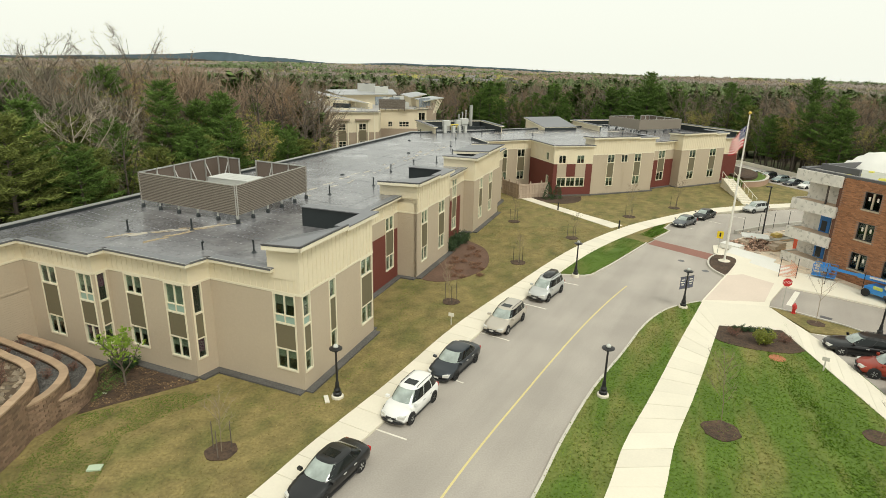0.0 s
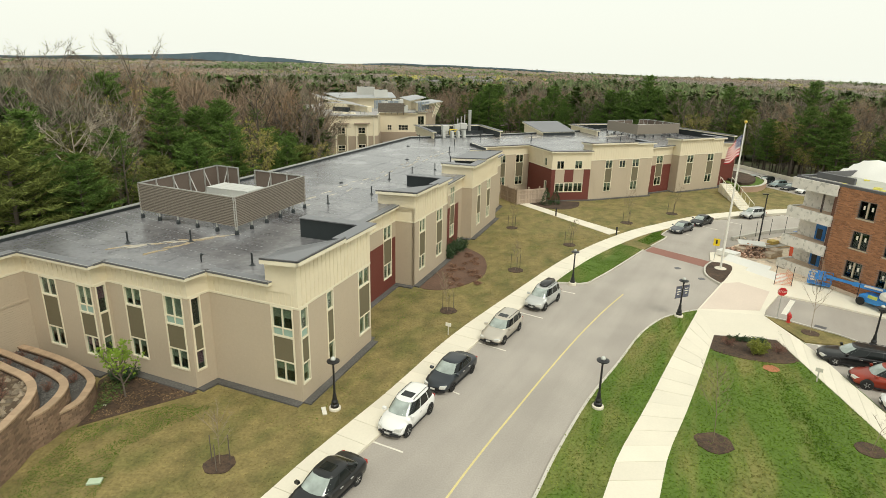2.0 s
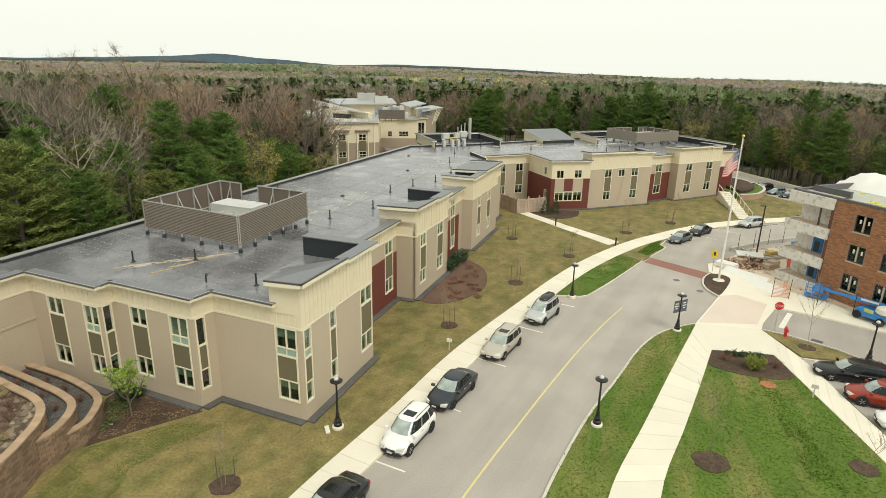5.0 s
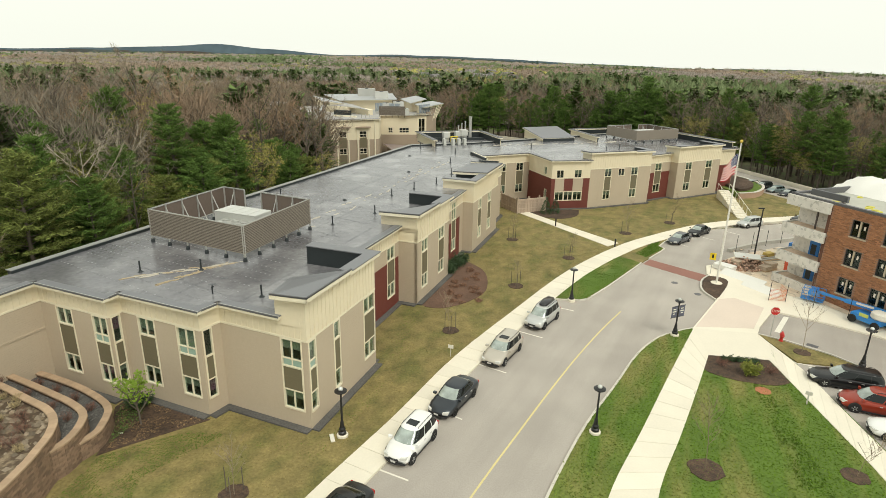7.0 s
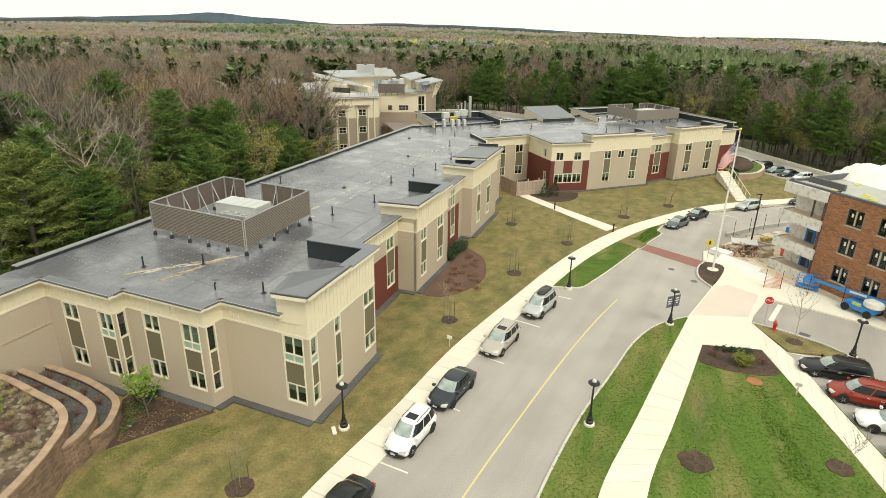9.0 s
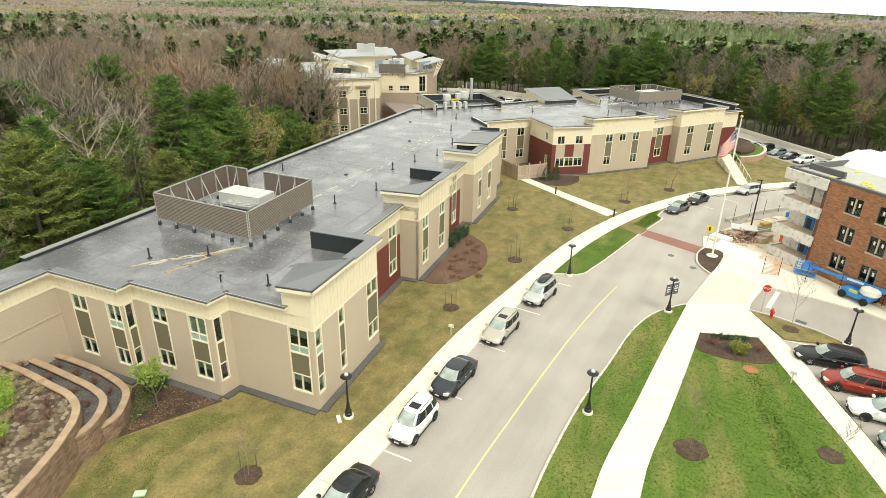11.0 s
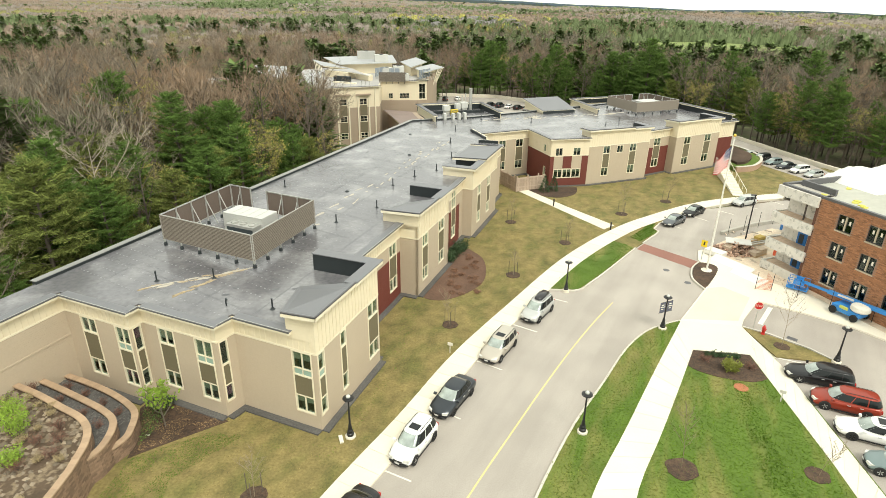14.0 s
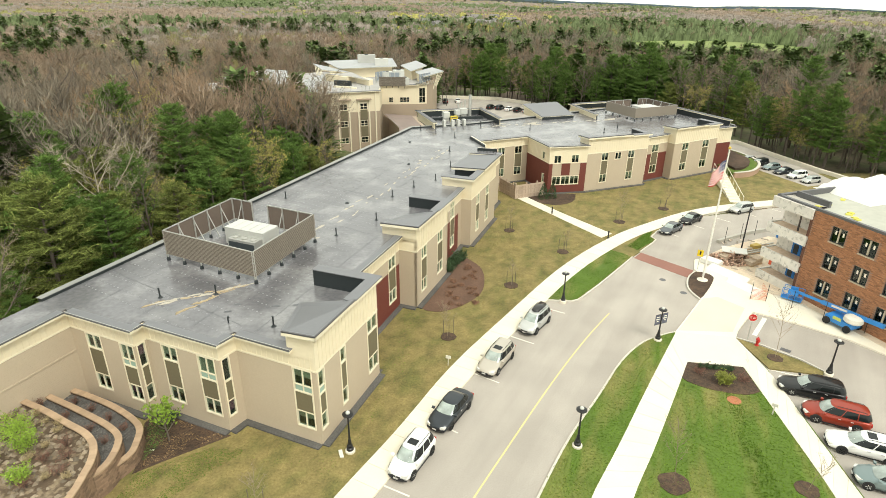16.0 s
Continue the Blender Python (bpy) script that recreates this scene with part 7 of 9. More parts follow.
def shrub(x, y, z, r, h, material, label, n=260, leafy=False, size=0.06, cat="shrub"):
    t = thing("shrub", label, cat, "shrubs", pose(x, y, z))
    st = MB()
    A, B = [], []
    for k in range(9):
        a = 2 * math.pi * k / 9 + R.uniform(-0.3, 0.3)
        e = (math.cos(a) * r * R.uniform(0.4, 0.9), math.sin(a) * r * R.uniform(0.4, 0.9), h * R.uniform(0.6, 1))
        st.tube([(0, 0, 0), (e[0] * 0.4, e[1] * 0.4, e[2] * 0.55), e], [0.018, 0.012, 0.005], 4, False)
        for _ in range(n // 9):
            u = R.uniform(0.3, 1)
            p = Vector((e[0] * u, e[1] * u, e[2] * u)) + Vector((R.gauss(0, r * 0.2), R.gauss(0, r * 0.2), R.gauss(0, h * 0.1)))
            p.z = max(0.03, p.z)
            A.append(p)
            B.append(p + Vector((R.gauss(0, 0.1), R.gauss(0, 0.1), R.uniform(0.05, 0.22))))
    part("stem", st, LEAF["bark"], t)
    me = tri_mesh("crown", tufts([tuple(p) for p in A], size, 0.8, 2) if leafy else slivers(A, B, 0.01), material)
    part("crown", me, None, t)
    return t


for k in range(4):
    u = 0.12 + 0.11 * k
    p = mid[int(u * len(mid))].lerp(out1[int(u * len(out1))], 0.45)
    shrub(p.x, p.y, 0.5, 0.35, 0.6, red_twig, "bare red-brown twiggy shrub in a gravel bed")
for k in range(4):
    u = 0.1 + 0.12 * k
    p = inn3[int(u * len(inn3))].lerp(mid[int(u * len(mid))], 0.45)
    shrub(p.x, p.y, 1.2, 0.35, 0.6, red_twig, "bare red-brown twiggy shrub on the terrace")
for k in range(16):
    p = inn3[R.randrange(6, len(inn3) - 12)]
    shrub(p.x - R.uniform(0.5, 4.5), p.y + R.uniform(-0.3, 0.3), 1.9, 0.3, 0.35, grass_tuft, "tuft of dry straw-coloured grass on the terrace", 400, cat="grass tuft")
young = mat("bright_young_leaf", (0.24, 0.36, 0.045), 0.8, island=0.3, spec=0.3)
shrub(-24.6, 26.0, 1.9, 1.1, 1.9, young, "bright green leafing bush on the top terrace", 1100, True, 0.07)
shrub(-23.2, 23.6, 1.9, 0.8, 1.2, young, "low bright green bush on the top terrace", 700, True, 0.07)
for x, y, r, h in ((-26.2, 27.4, 1.1, 1.5), (-25.9, 24.6, 1.0, 1.4), (-25.2, 22.4, 1.0, 1.3)):
    shrub(x, y, 1.9, r, h, young, "bright green leafing bush on the top terrace", 900, True, 0.07)
for x, y in ((-22.3, 26.4), (-21.6, 25.4), (-21.4, 24.2), (-22.9, 25.2), (-22.6, 23.2)):
    shrub(x, y, 1.9, 0.55, 0.8, red_twig, "bare red-brown twiggy shrub among the rocks", 420)

# mulch bed and green tree below the bays
setting("mulch_bed_1", MB().prism([tuple(p) for p in catmull([(-14.0, 30.2), (-15.8, 28.9), (-17.6, 27.6), (-18.9, 26.6)], 5)] + [(-19.1, 28.4), (-20.4, 31.2), (-20.2, 32.0), (-19.9, 32.8)], -0.6, ZL + 0.03), M["mulch"], "dark brown mulch bed below the bays", "planting bed")
gt = thing("sapling", "small tree in bright green young leaf", "tree", "young trees", pose(-17.9, 29.6, ZL))
mb, tr, tips = bare_parts(3.3, 1.0, 301, 260, 0.012)
part("trunk", mb, LEAF["bark"], gt)
part("crown", tri_mesh("crown", tufts([t for t in tips], 0.065, 0.8, 16), young), None, gt)
def litter(n, poly, z, size, material, label, cat="leaf litter", flat=0.25, lo=-9.0):
    """Loose leaves lying on a bed."""
    xs, ys = [q[0] for q in poly], [q[1] for q in poly]
    c = []
    while len(c) < n:
        x, y = RW.uniform(min(xs), max(xs)), RW.uniform(min(ys), max(ys))
        k = len(poly)
        odd = sum((poly[i][1] > y) != (poly[(i + 1) % k][1] > y) and x < (poly[(i + 1) % k][0] - poly[i][0]) * (y - poly[i][1]) / (poly[(i + 1) % k][1] - poly[i][1]) + poly[i][0] for i in range(k)) % 2
        if odd and noise.noise((x * 0.9, y * 0.9, 6.0)) > lo:
            c.append((x, y, z + RW.uniform(0.01, 0.03)))
    return tagged(new("leaves", tri_mesh("leaves", tufts(c, size, flat, 1), material)), label, cat, "", "stuff")


MB1 = [(-14.1, 30.3), (-15.8, 29.0), (-17.6, 27.8), (-18.7, 27.0), (-18.9, 28.4), (-20.0, 31.0), (-20.1, 32.2), (-16.5, 31.3)]
litter(2600, MB1, ZL + 0.03, 0.06, mat("fallen_leaf", (0.25, 0.17, 0.09), 0.95, var=0.2, island=0.5, spec=0.1), "dry tan leaves on the mulch", lo=-0.1)
litter(1500, MB1, ZL + 0.03, 0.06, mat("dark_chip", (0.05, 0.033, 0.022), 0.95, var=0.2, island=0.5, spec=0.1), "dark bark chips on the mulch")
litter(1300, [(-18.8, 27.6), (-18.2, 29.6), (-18.6, 31.6), (-20.0, 32.2), (-20.1, 31.0), (-19.0, 28.6)], ZL + 0.04, 0.075, mat("ground_cover", (0.09, 0.15, 0.03), 0.8, var=0.2, island=0.5), "low green ground cover in the mulch bed", "ground cover", 0.6)
ever = mat("evergreen_leaf", (0.035, 0.07, 0.022), 0.7, island=0.4)
for x, y, r, h in ((-19.2, 31.2, 0.6, 0.9), (-18.6, 31.6, 0.5, 0.7)):
    shrub(x, y, ZL, r, h, ever, "dark evergreen shrub against the wall", 500, True, 0.08)
setting("stake_light_1", MB().box(-18.75, 28.6, ZL, -18.5, 28.72, ZL + 0.05), M["white"], "small white splash block on the mulch", "splash block")

# ---- street furniture, flag, signs ----
def lamp(x, y, label="black street lamp with a round glass globe on a stone foot", banner=False, turn=0):
    t = thing("street_lamp", label, "street lamp", "street lamps", pose(x, y, ZL, 0, 0, turn))
    part("footing", MB().lathe([(0.34, -0.3), (0.34, 0.12), (0.3, 0.16)], 14), M["walk"], t, "pale concrete foot")
    part("base", MB().lathe([(0.24, 0.16), (0.24, 0.3), (0.17, 0.36), (0.19, 0.5), (0.13, 0.62), (0.1, 0.95), (0.075, 1.0)], 12), M["black"], t)
    part("pole", MB().lathe([(0.07, 1.0), (0.055, 2.75), (0.085, 2.8), (0.06, 2.86)], 10), M["black"], t)
    part("shade", MB().lathe([(0.06, 2.86), (0.18, 2.92), (0.36, 2.99), (0.36, 3.04), (0.2, 3.08), (0.14, 3.09)], 16), M["black"], t)
    part("globe", MB().lathe([(0.14, 3.09), (0.15, 3.16), (0.11, 3.24), (0.05, 3.28)], 12), globe_mat, t, "clear glass top", smooth=True)
    if banner:
        for s in (1, -1):
            arm = part("banner_arm", MB().tube([(0, 0, 2.6), (s * 0.72, 0, 2.6)], 0.015, 6), M["black"], t)
            part("banner_arm", MB().tube([(0, 0, 1.62), (s * 0.72, 0, 1.62)], 0.015, 6), M["black"], t)
            b = part("banner", MB().box(min(s * 0.1, s * 0.68), -0.006, 1.63, max(s * 0.1, s * 0.68), 0.006, 2.59), banner_mat, t, "dark blue-grey banner with pale marks")
            for z, w in ((2.3, 0.3), (2.1, 0.4), (1.9, 0.22)):
                part("banner_mark", MB().box(s * 0.4 - w / 2, -0.011, z, s * 0.4 + w / 2, 0.011, z + 0.08), M["white"], b)
    return t


globe_mat = mat("lamp_glass", (0.55, 0.56, 0.52), 0.1, spec=0.9, coat=0.5)
banner_mat = mat("banner_cloth", (0.09, 0.095, 0.13), 0.8, var=0.35, grain=5.0, large=2.0)
lamp(9.3, 30.05)
lamp(-5.7, 29.05)
lamp(11.6, 50.1)
lamp(18.75, 43.45, "black street lamp carrying two dark banners", True, 25)
lamp(30.9, 38.9)

# flag pole on its planted island
setting("flag_island", MB().prism([tuple(p) for p in catmull([(25.3, 51.2), (25.05, 53.3), (25.9, 55.7), (27.2, 57.3), (28.5, 55.9), (25.5, 51.2)], 6)][:-1][::-1], -0.7, ZW + 0.03), M["mulch"], "dark mulch island round the flag pole", "planting bed")
fi = catmull([(25.35, 51.0), (25.0, 53.3), (25.85, 55.8), (27.2, 57.45)], 8)
setting("kerb_island", ribbon(MB(), offset(fi, -0.14), offset(fi, 0.02), -0.7, ZW + 0.05), M["kerb"], "pale granite kerb round the island", "kerb")
fp = thing("flagpole", "tall tapered white flagpole with a gold ball", "flagpole", at=pose(27.1, 55.35, ZW))
part("foot", MB().lathe([(0.55, -0.2), (0.55, 0.06), (0.5, 0.08)], 16), M["walk"], fp)
part("pole", MB().lathe([(0.1, 0.08), (0.095, 4), (0.045, 14.0)], 12), mat("white_pole", (0.75, 0.73, 0.66), 0.4), fp)
part("ball", MB().lathe([(0.02, 14.0), (0.12, 14.06), (0.15, 14.16), (0.1, 14.27), (0.01, 14.31)], 12), mat("gold_ball", (0.7, 0.5, 0.1), 0.3, 0.8), fp, smooth=True)
part("halyard", MB().tube([(0.14, 0, 0.8), (0.09, 0, 13.9)], 0.008, 4), M["white"], fp)
fl_red, fl_white, fl_blue = mat("flag_red", (0.42, 0.008, 0.015), 0.85, var=0.05), mat("flag_white", (0.75, 0.73, 0.68), 0.85, var=0.04), mat("flag_blue", (0.03, 0.04, 0.13), 0.85, var=0.05)
flag = thing("flag", "red, white and blue flag hanging from the flagpole", "flag", at=pose(27.1, 55.35, 0, 0, 0, 0))


def cloth(u, v):
    """u along the fly, v down the hoist (0 to 1): a flag that sags in light wind."""
    fly, hoist = 3.1, 2.0
    x = 0.1 + u * fly * 0.48
    y = 0.16 * math.sin(5.5 * u + 1.5 * v) * (0.3 + u)
    z = 12.75 - v * hoist * (1 - 0.25 * u) - u * 1.3 + 0.08 * math.sin(7 * u)
    return (-x * 0.9, y - 0.3 * u, z)


def patch_mesh(u0, u1, v0, v1, nu=10, nv=2, off=0.0):
    mb = MB()
    for j in range(nv + 1):
        for i in range(nu + 1):
            p = cloth(u0 + (u1 - u0) * i / nu, v0 + (v1 - v0) * j / nv)
            mb.v.append((p[0], p[1] + off, p[2]))
    for j in range(nv):
        for i in range(nu):
            a = j * (nu + 1) + i
            mb.f.append((a, a + 1, a + nu + 2, a + nu + 1))
    return mb


for k in range(13):
    u0 = 0.4 if k < 7 else 0.0
    part("stripe", patch_mesh(u0, 1, k / 13, (k + 1) / 13, 14, 1), fl_red if k % 2 == 0 else fl_white, flag)
canton = part("canton", patch_mesh(0, 0.4, 0, 7 / 13, 8, 4), fl_blue, flag, "blue field with white stars")
star = MB()
for j in range(9):
    for i in range(6 if j % 2 == 0 else 5):
        u, v = (0.035 + 0.066 * i + (0.033 if j % 2 else 0)), (7 / 13) * (j + 0.7) / 9.4
        p = cloth(u, v)
        for o in (-0.012, 0.012):
            star.face([(p[0] + 0.03 * math.cos(a), p[1] + o, p[2] + 0.03 * math.sin(a)) for a in (0.31, 1.57, 2.83, 4.08, 5.34)])
tagged(part("star_field", star, fl_white, canton), kind="stuff")

# stop sign, hydrant, boxes, bollards
sg_red = mat("sign_red", (0.5, 0.02, 0.02), 0.4)
st_ = thing("stop_sign", "red octagonal stop sign on a thin post", "traffic sign", at=pose(26.75, 43.95, ZL, 0, 0, -12))
part("post", MB().box(-0.03, -0.02, 0, 0.03, 0.02, 2.3), M["galv"], st_)
octa = [(0.38 * math.cos(math.pi / 8 + k * math.pi / 4), 0.38 * math.sin(math.pi / 8 + k * math.pi / 4)) for k in range(8)]
o = part("plate", MB().prism(octa, -0.012, 0.012), M["white"], st_, at=pose(0, -0.035, 2.15, 90, 0, 0))
part("face", MB().prism([(x * 0.92, y * 0.92) for x, y in octa], 0.012, 0.016), sg_red, o)


def words(txt, size, parent, m, material):
    cu = bpy.data.curves.new("lettering", "FONT")
    cu.body, cu.size, cu.align_x, cu.align_y, cu.extrude = txt, size, "CENTER", "CENTER", 0.002
    cu.materials.append(material)
    ob = new("lettering", cu)
    ob.parent = parent
    ob.matrix_basis = m
    return ob


words("STOP", 0.26, o, pose(0, 0, 0.019), M["white"])
hy = thing("fire_hydrant", "red cast iron fire hydrant", "fire hydrant", at=pose(27.05, 42.9, ZL))
hred = mat("hydrant_red", (0.5, 0.03, 0.025), 0.4, var=0.1)
part("barrel", MB().lathe([(0.17, 0), (0.17, 0.06), (0.12, 0.08), (0.12, 0.55), (0.16, 0.58), (0.16, 0.63), (0.12, 0.72), (0.05, 0.8), (0.04, 0.86)], 14), hred, hy)
for a in (0, 90, 180):
    part("nozzle", MB().lathe([(0.07, 0.1), (0.07, 0.2), (0.055, 0.21)], 10), hred, hy, at=pose(0, 0, 0.45, 90, 0, a))
bx = thing("yellow_sign", "yellow pedestrian warning sign on a post", "traffic sign", at=pose(27.55, 58.0, ZW, 0, 0, -25))
ysign = mat("sign_yellow", (0.75, 0.55, 0.02), 0.5)
part("post", MB().box(-0.03, -0.02, 0, 0.03, 0.02, 2.4), M["galv"], bx)
part("plate", MB().box(-0.3, -0.04, 1.55, 0.3, -0.02, 2.3), ysign, bx)
part("symbol", MB().box(-0.08, -0.05, 1.75, 0.08, -0.041, 2.15), M["black"], bx)
# small sign on the east lawn and white marker by the walk
t = thing("lawn_sign", "small tan sign on a short post in the lawn", "sign", at=pose(24.0, 33.8, ZL, 0, 0, -30))
part("post", MB().box(-0.04, -0.04, 0, 0.04, 0.04, 0.85), M["kerb"], t)
part("board", MB().box(-0.2, -0.06, 0.7, 0.2, -0.03, 0.95), M["kerb"], t)
t = thing("lawn_sign", "small white sign on a stake in the dry lawn", "sign", at=pose(0.55, 38.9, ZL, 0, 0, -20))
part("stake", MB().box(-0.025, -0.025, 0, 0.025, 0.025, 0.8), M["kerb"], t)
part("board", MB().box(-0.2, -0.04, 0.7, 0.2, 0.02, 0.95), M["white"], t)
t = thing("valve_cover", "faded orange round plastic cover in the lawn", "valve cover", at=pose(21.9, 35.3, ZL))
part("lid", MB().lathe([(0.5, -0.1), (0.5, 0.02), (0.46, 0.03)], 18), mat("orange_clay", (0.42, 0.16, 0.08), 0.9, var=0.3), t)
t = thing("splash_block", "white concrete splash block beside the lamp", "splash block", at=pose(-6.25, 28.75, ZL, 0, 0, 20))
part("tray", MB().box(-0.12, -0.35, 0, 0.12, 0.35, 0.08), M["white"], t)
t = thing("utility_box", "pale green utility box lid in the lawn", "utility box", at=pose(-15.5, 22.5, ZL, 0, 0, 10))
part("lid", MB().box(-0.3, -0.2, -0.1, 0.3, 0.2, 0.08), mat("pale_green_box", (0.45, 0.55, 0.4), 0.7), t)
bol0 = thing("bollard", "short black path light bollard", "bollard", "path bollards", pose(19.75, 66.4, ZL))
part("post", MB().lathe([(0.09, 0), (0.09, 0.85), (0.1, 0.86), (0.1, 1.0), (0.02, 1.04)], 10), M["black"], bol0)
for x, y in ((14.1, 74.9), (9.9, 82.0)):
    copy_thing(bol0, pose(x, y, ZL))
# manholes, patches and cracks in the road
for x, y in ((24.2, 52.6), (23.0, 55.5)):
    t = thing("manhole_cover", "dark round iron manhole cover in the road", "manhole cover", "manholes", pose(x, y, ZR))
    part("lid", MB().lathe([(0.33, -0.05), (0.33, 0.008), (0.3, 0.012)], 20), M["edge"], t)
t = thing("storm_drain", "dark iron storm drain grate at the kerb", "drain grate", at=pose(29.3, 42.4, ZR, 0, 0, -42))
part("grate", MB().box(-0.4, -0.25, -0.05, 0.4, 0.25, 0.01), M["edge"], t)
for p, q, w in (((27.7, 44.7), (30.1, 47.8), 0.4),):
    p, q = V2(p), V2(q)
    n = Vector((-(q - p).y, (q - p).x)).normalized() * w / 2
    setting("stop_line", MB().prism([tuple(p - n), tuple(q - n), tuple(q + n), tuple(p + n)][::1], ZR - 0.02, ZR + 0.007), M["white"], "white stop line", "road marking")

# planted beds, saplings
def ring_bed(x, y, r, label="round dark mulch ring in the lawn"):
    pts = [(x + r * R.uniform(0.9, 1.08) * math.cos(2 * math.pi * k / 22), y + r * R.uniform(0.9, 1.08) * math.sin(2 * math.pi * k / 22)) for k in range(22)]
    ob = MB().prism(pts, -0.5, ZL + 0.035)
    return tagged(part("mulch_ring", ob, M["mulch"], None), label, "mulch bed", "mulch rings")


def sapling(x, y, h, seed, stakes=True, ring=0.75, label="slender bare sapling held by stakes"):
    ring_bed(x, y, ring)
    t = thing("sapling", label, "tree", "young trees", pose(x, y, ZL))
    mb, tr, tips = bare_parts(h, h * 0.22, seed, 190, 0.005, 0.3)
    part("trunk", mb, LEAF["twig"], t)
    part("crown", tri_mesh("crown", tr, LEAF["twig"]), None, t)
    if stakes:
        for a in (0.6, 2.7, 4.8):
            part("stake", MB().tube([(0.5 * math.cos(a), 0.5 * math.sin(a), -0.2), (0.5 * math.cos(a), 0.5 * math.sin(a), 1.5)], 0.025, 5), LEAF["bark"], t)
    return t


for i, (x, y, h, s, r) in enumerate(((-10.3, 24.0, 3.6, True, 0.75), (0.5, 43.25, 3.4, True, 0.7), (6.8, 53.3, 3.0, True, 0.75), (13.5, 62.1, 3.2, True, 0.7), (22.6, 72.3, 4.6, True, 0.8), (30.1, 77.8, 4.2, True, 0.8), (7.8, 68.5, 3.4, True, 0.7), (14.7, 27.0, 4.6, False, 0.95), (22.7, 26.8, 3.0, False, 0.7), (27.7, 41.0, 5.6, False, 0.6))):
    sapling(x, y, h, 500 + i, s, r, "slender bare sapling held by stakes in a mulch ring" if s else "young bare tree in a dark mulch ring")
setting("planter_island", MB().prism([(25.8, 44.0), (27.3, 42.9), (29.6, 40.8), (30.7, 39.2), (30.4, 38.8), (26.5, 39.5)][::-1], -0.7, ZL + 0.01), M["dry"], "dry grassed island by the parking lot", "lawn")
isl = [Vector(p) for p in ((25.8, 44.05), (27.5, 42.95), (29.8, 40.8), (30.9, 39.0))]
setting("kerb_planter", ribbon(MB(), offset(isl, -0.15), offset(isl, 0.0), -0.7, ZL + 0.03), M["kerb"], "pale granite kerb of the planted island", "kerb")
# lawn bed with shrubs
setting("mulch_bed_2", MB().prism([tuple(p) for p in catmull([(20.15, 40.2), (19.0, 38.0), (20.6, 36.6), (23.0, 36.0), (24.35, 36.4)], 5)] + [(24.45, 39.6)], -0.6, ZL + 0.03), M["mulch"], "dark mulch bed at the head of the lawn", "planting bed")
olive_leaf = mat("golden_leaf", (0.2, 0.22, 0.03), 0.7, island=0.35)
shrub(21.95, 37.3, ZL, 0.75, 1.1, olive_leaf, "golden-green rounded shrub in the mulch bed", 1000, True, 0.09)
for x, y in ((20.5, 38.6), (23.6, 37.6)):
    shrub(x, y, ZL, 0.6, 0.6, red_twig, "bare twiggy brown shrub in the mulch bed", 500)
for k in range(5):
    shrub(21.0 + 0.55 * k, 39.4 - 0.06 * k, ZL, 0.35, 0.35, ever, "low dark green plant along the bed", 250, True, 0.07)
# curved bed with mown leaf patterns below the second raised corner
bedpts = catmull([(-1.6, 47.7), (-0.2, 47.6), (1.8, 48.9), (3.6, 51.4), (4.1, 54.6), (3.7, 57.6), (2.0, 60.2), (1.0, 61.2)], 6)
setting("mulch_bed_3", MB().prism([tuple(p) for p in bedpts] + [(0.6, 57.5), (-0.3, 55.6), (-2.7, 48.6)], -0.6, ZL + 0.03), mat("brown_mulch", (0.13, 0.075, 0.05), 1.0, var=0.5, grain=9.0, bump=0.8, bump_scale=12.0), "brown mulch bed with low creeping plants", "planting bed")
creep = mat("creeping_stem", (0.24, 0.13, 0.08), 0.9, island=0.35)
for k in range(34):
    u = k / 34
    x, y = R.uniform(0.2, 3.6), R.uniform(48.8, 59)
    if (x - 0.1) / 3.6 < 1 and x > -2.7 + (y - 48.6) * 0.42 + 0.8:
        shrub(x, y, ZL + 0.02, 0.4, 0.18, creep, "low creeping brown plant in the bed", 160, True, 0.06, "ground cover")
for x, y, r, h in ((0.9, 57.6, 0.9, 1.5), (0.4, 56.2, 0.7, 1.2), (1.6, 59.0, 0.8, 1.2), (9.2, 84.2, 0.6, 1.3)):
    shrub(x, y, ZL, r, h, ever, "dark evergreen shrub beside the building", 900, True, 0.1)
for x, y, r, h in ((13.7, 81.2, 0.8, 2.3), (15.1, 81.9, 0.75, 2.1)):
    t = thing("shrub", "dark green conical evergreen shrub in the mulch bed", "shrub", "shrubs", pose(x, y, ZL))
    part("stem", MB().tube([(0, 0, -0.1), (0, 0, 0.6 * h)], [0.05, 0.02], 6), LEAF["bark"], t)
    pts = []
    for k in range(620):
        u, a = R.random() ** 1.5, R.uniform(0, 6.283)
        w = r * (1 - u) ** 0.75 * R.uniform(0.7, 1.08)
        pts.append((w * math.cos(a), w * math.sin(a), 0.08 + u * h))
    part("crown", tri_mesh("crown", tufts(pts, 0.09, 0.8, 2), ever), None, t)
setting("mulch_bed_4", MB().prism([tuple(p) for p in catmull([(11.2, 82.0), (13.0, 79.4), (15.6, 78.6), (18.0, 80.4), (18.9, 83.6)], 5)] + [(14.5, 83.4)], -0.6, ZL + 0.03), M["mulch"], "mulch bed at the far wing", "planting bed")
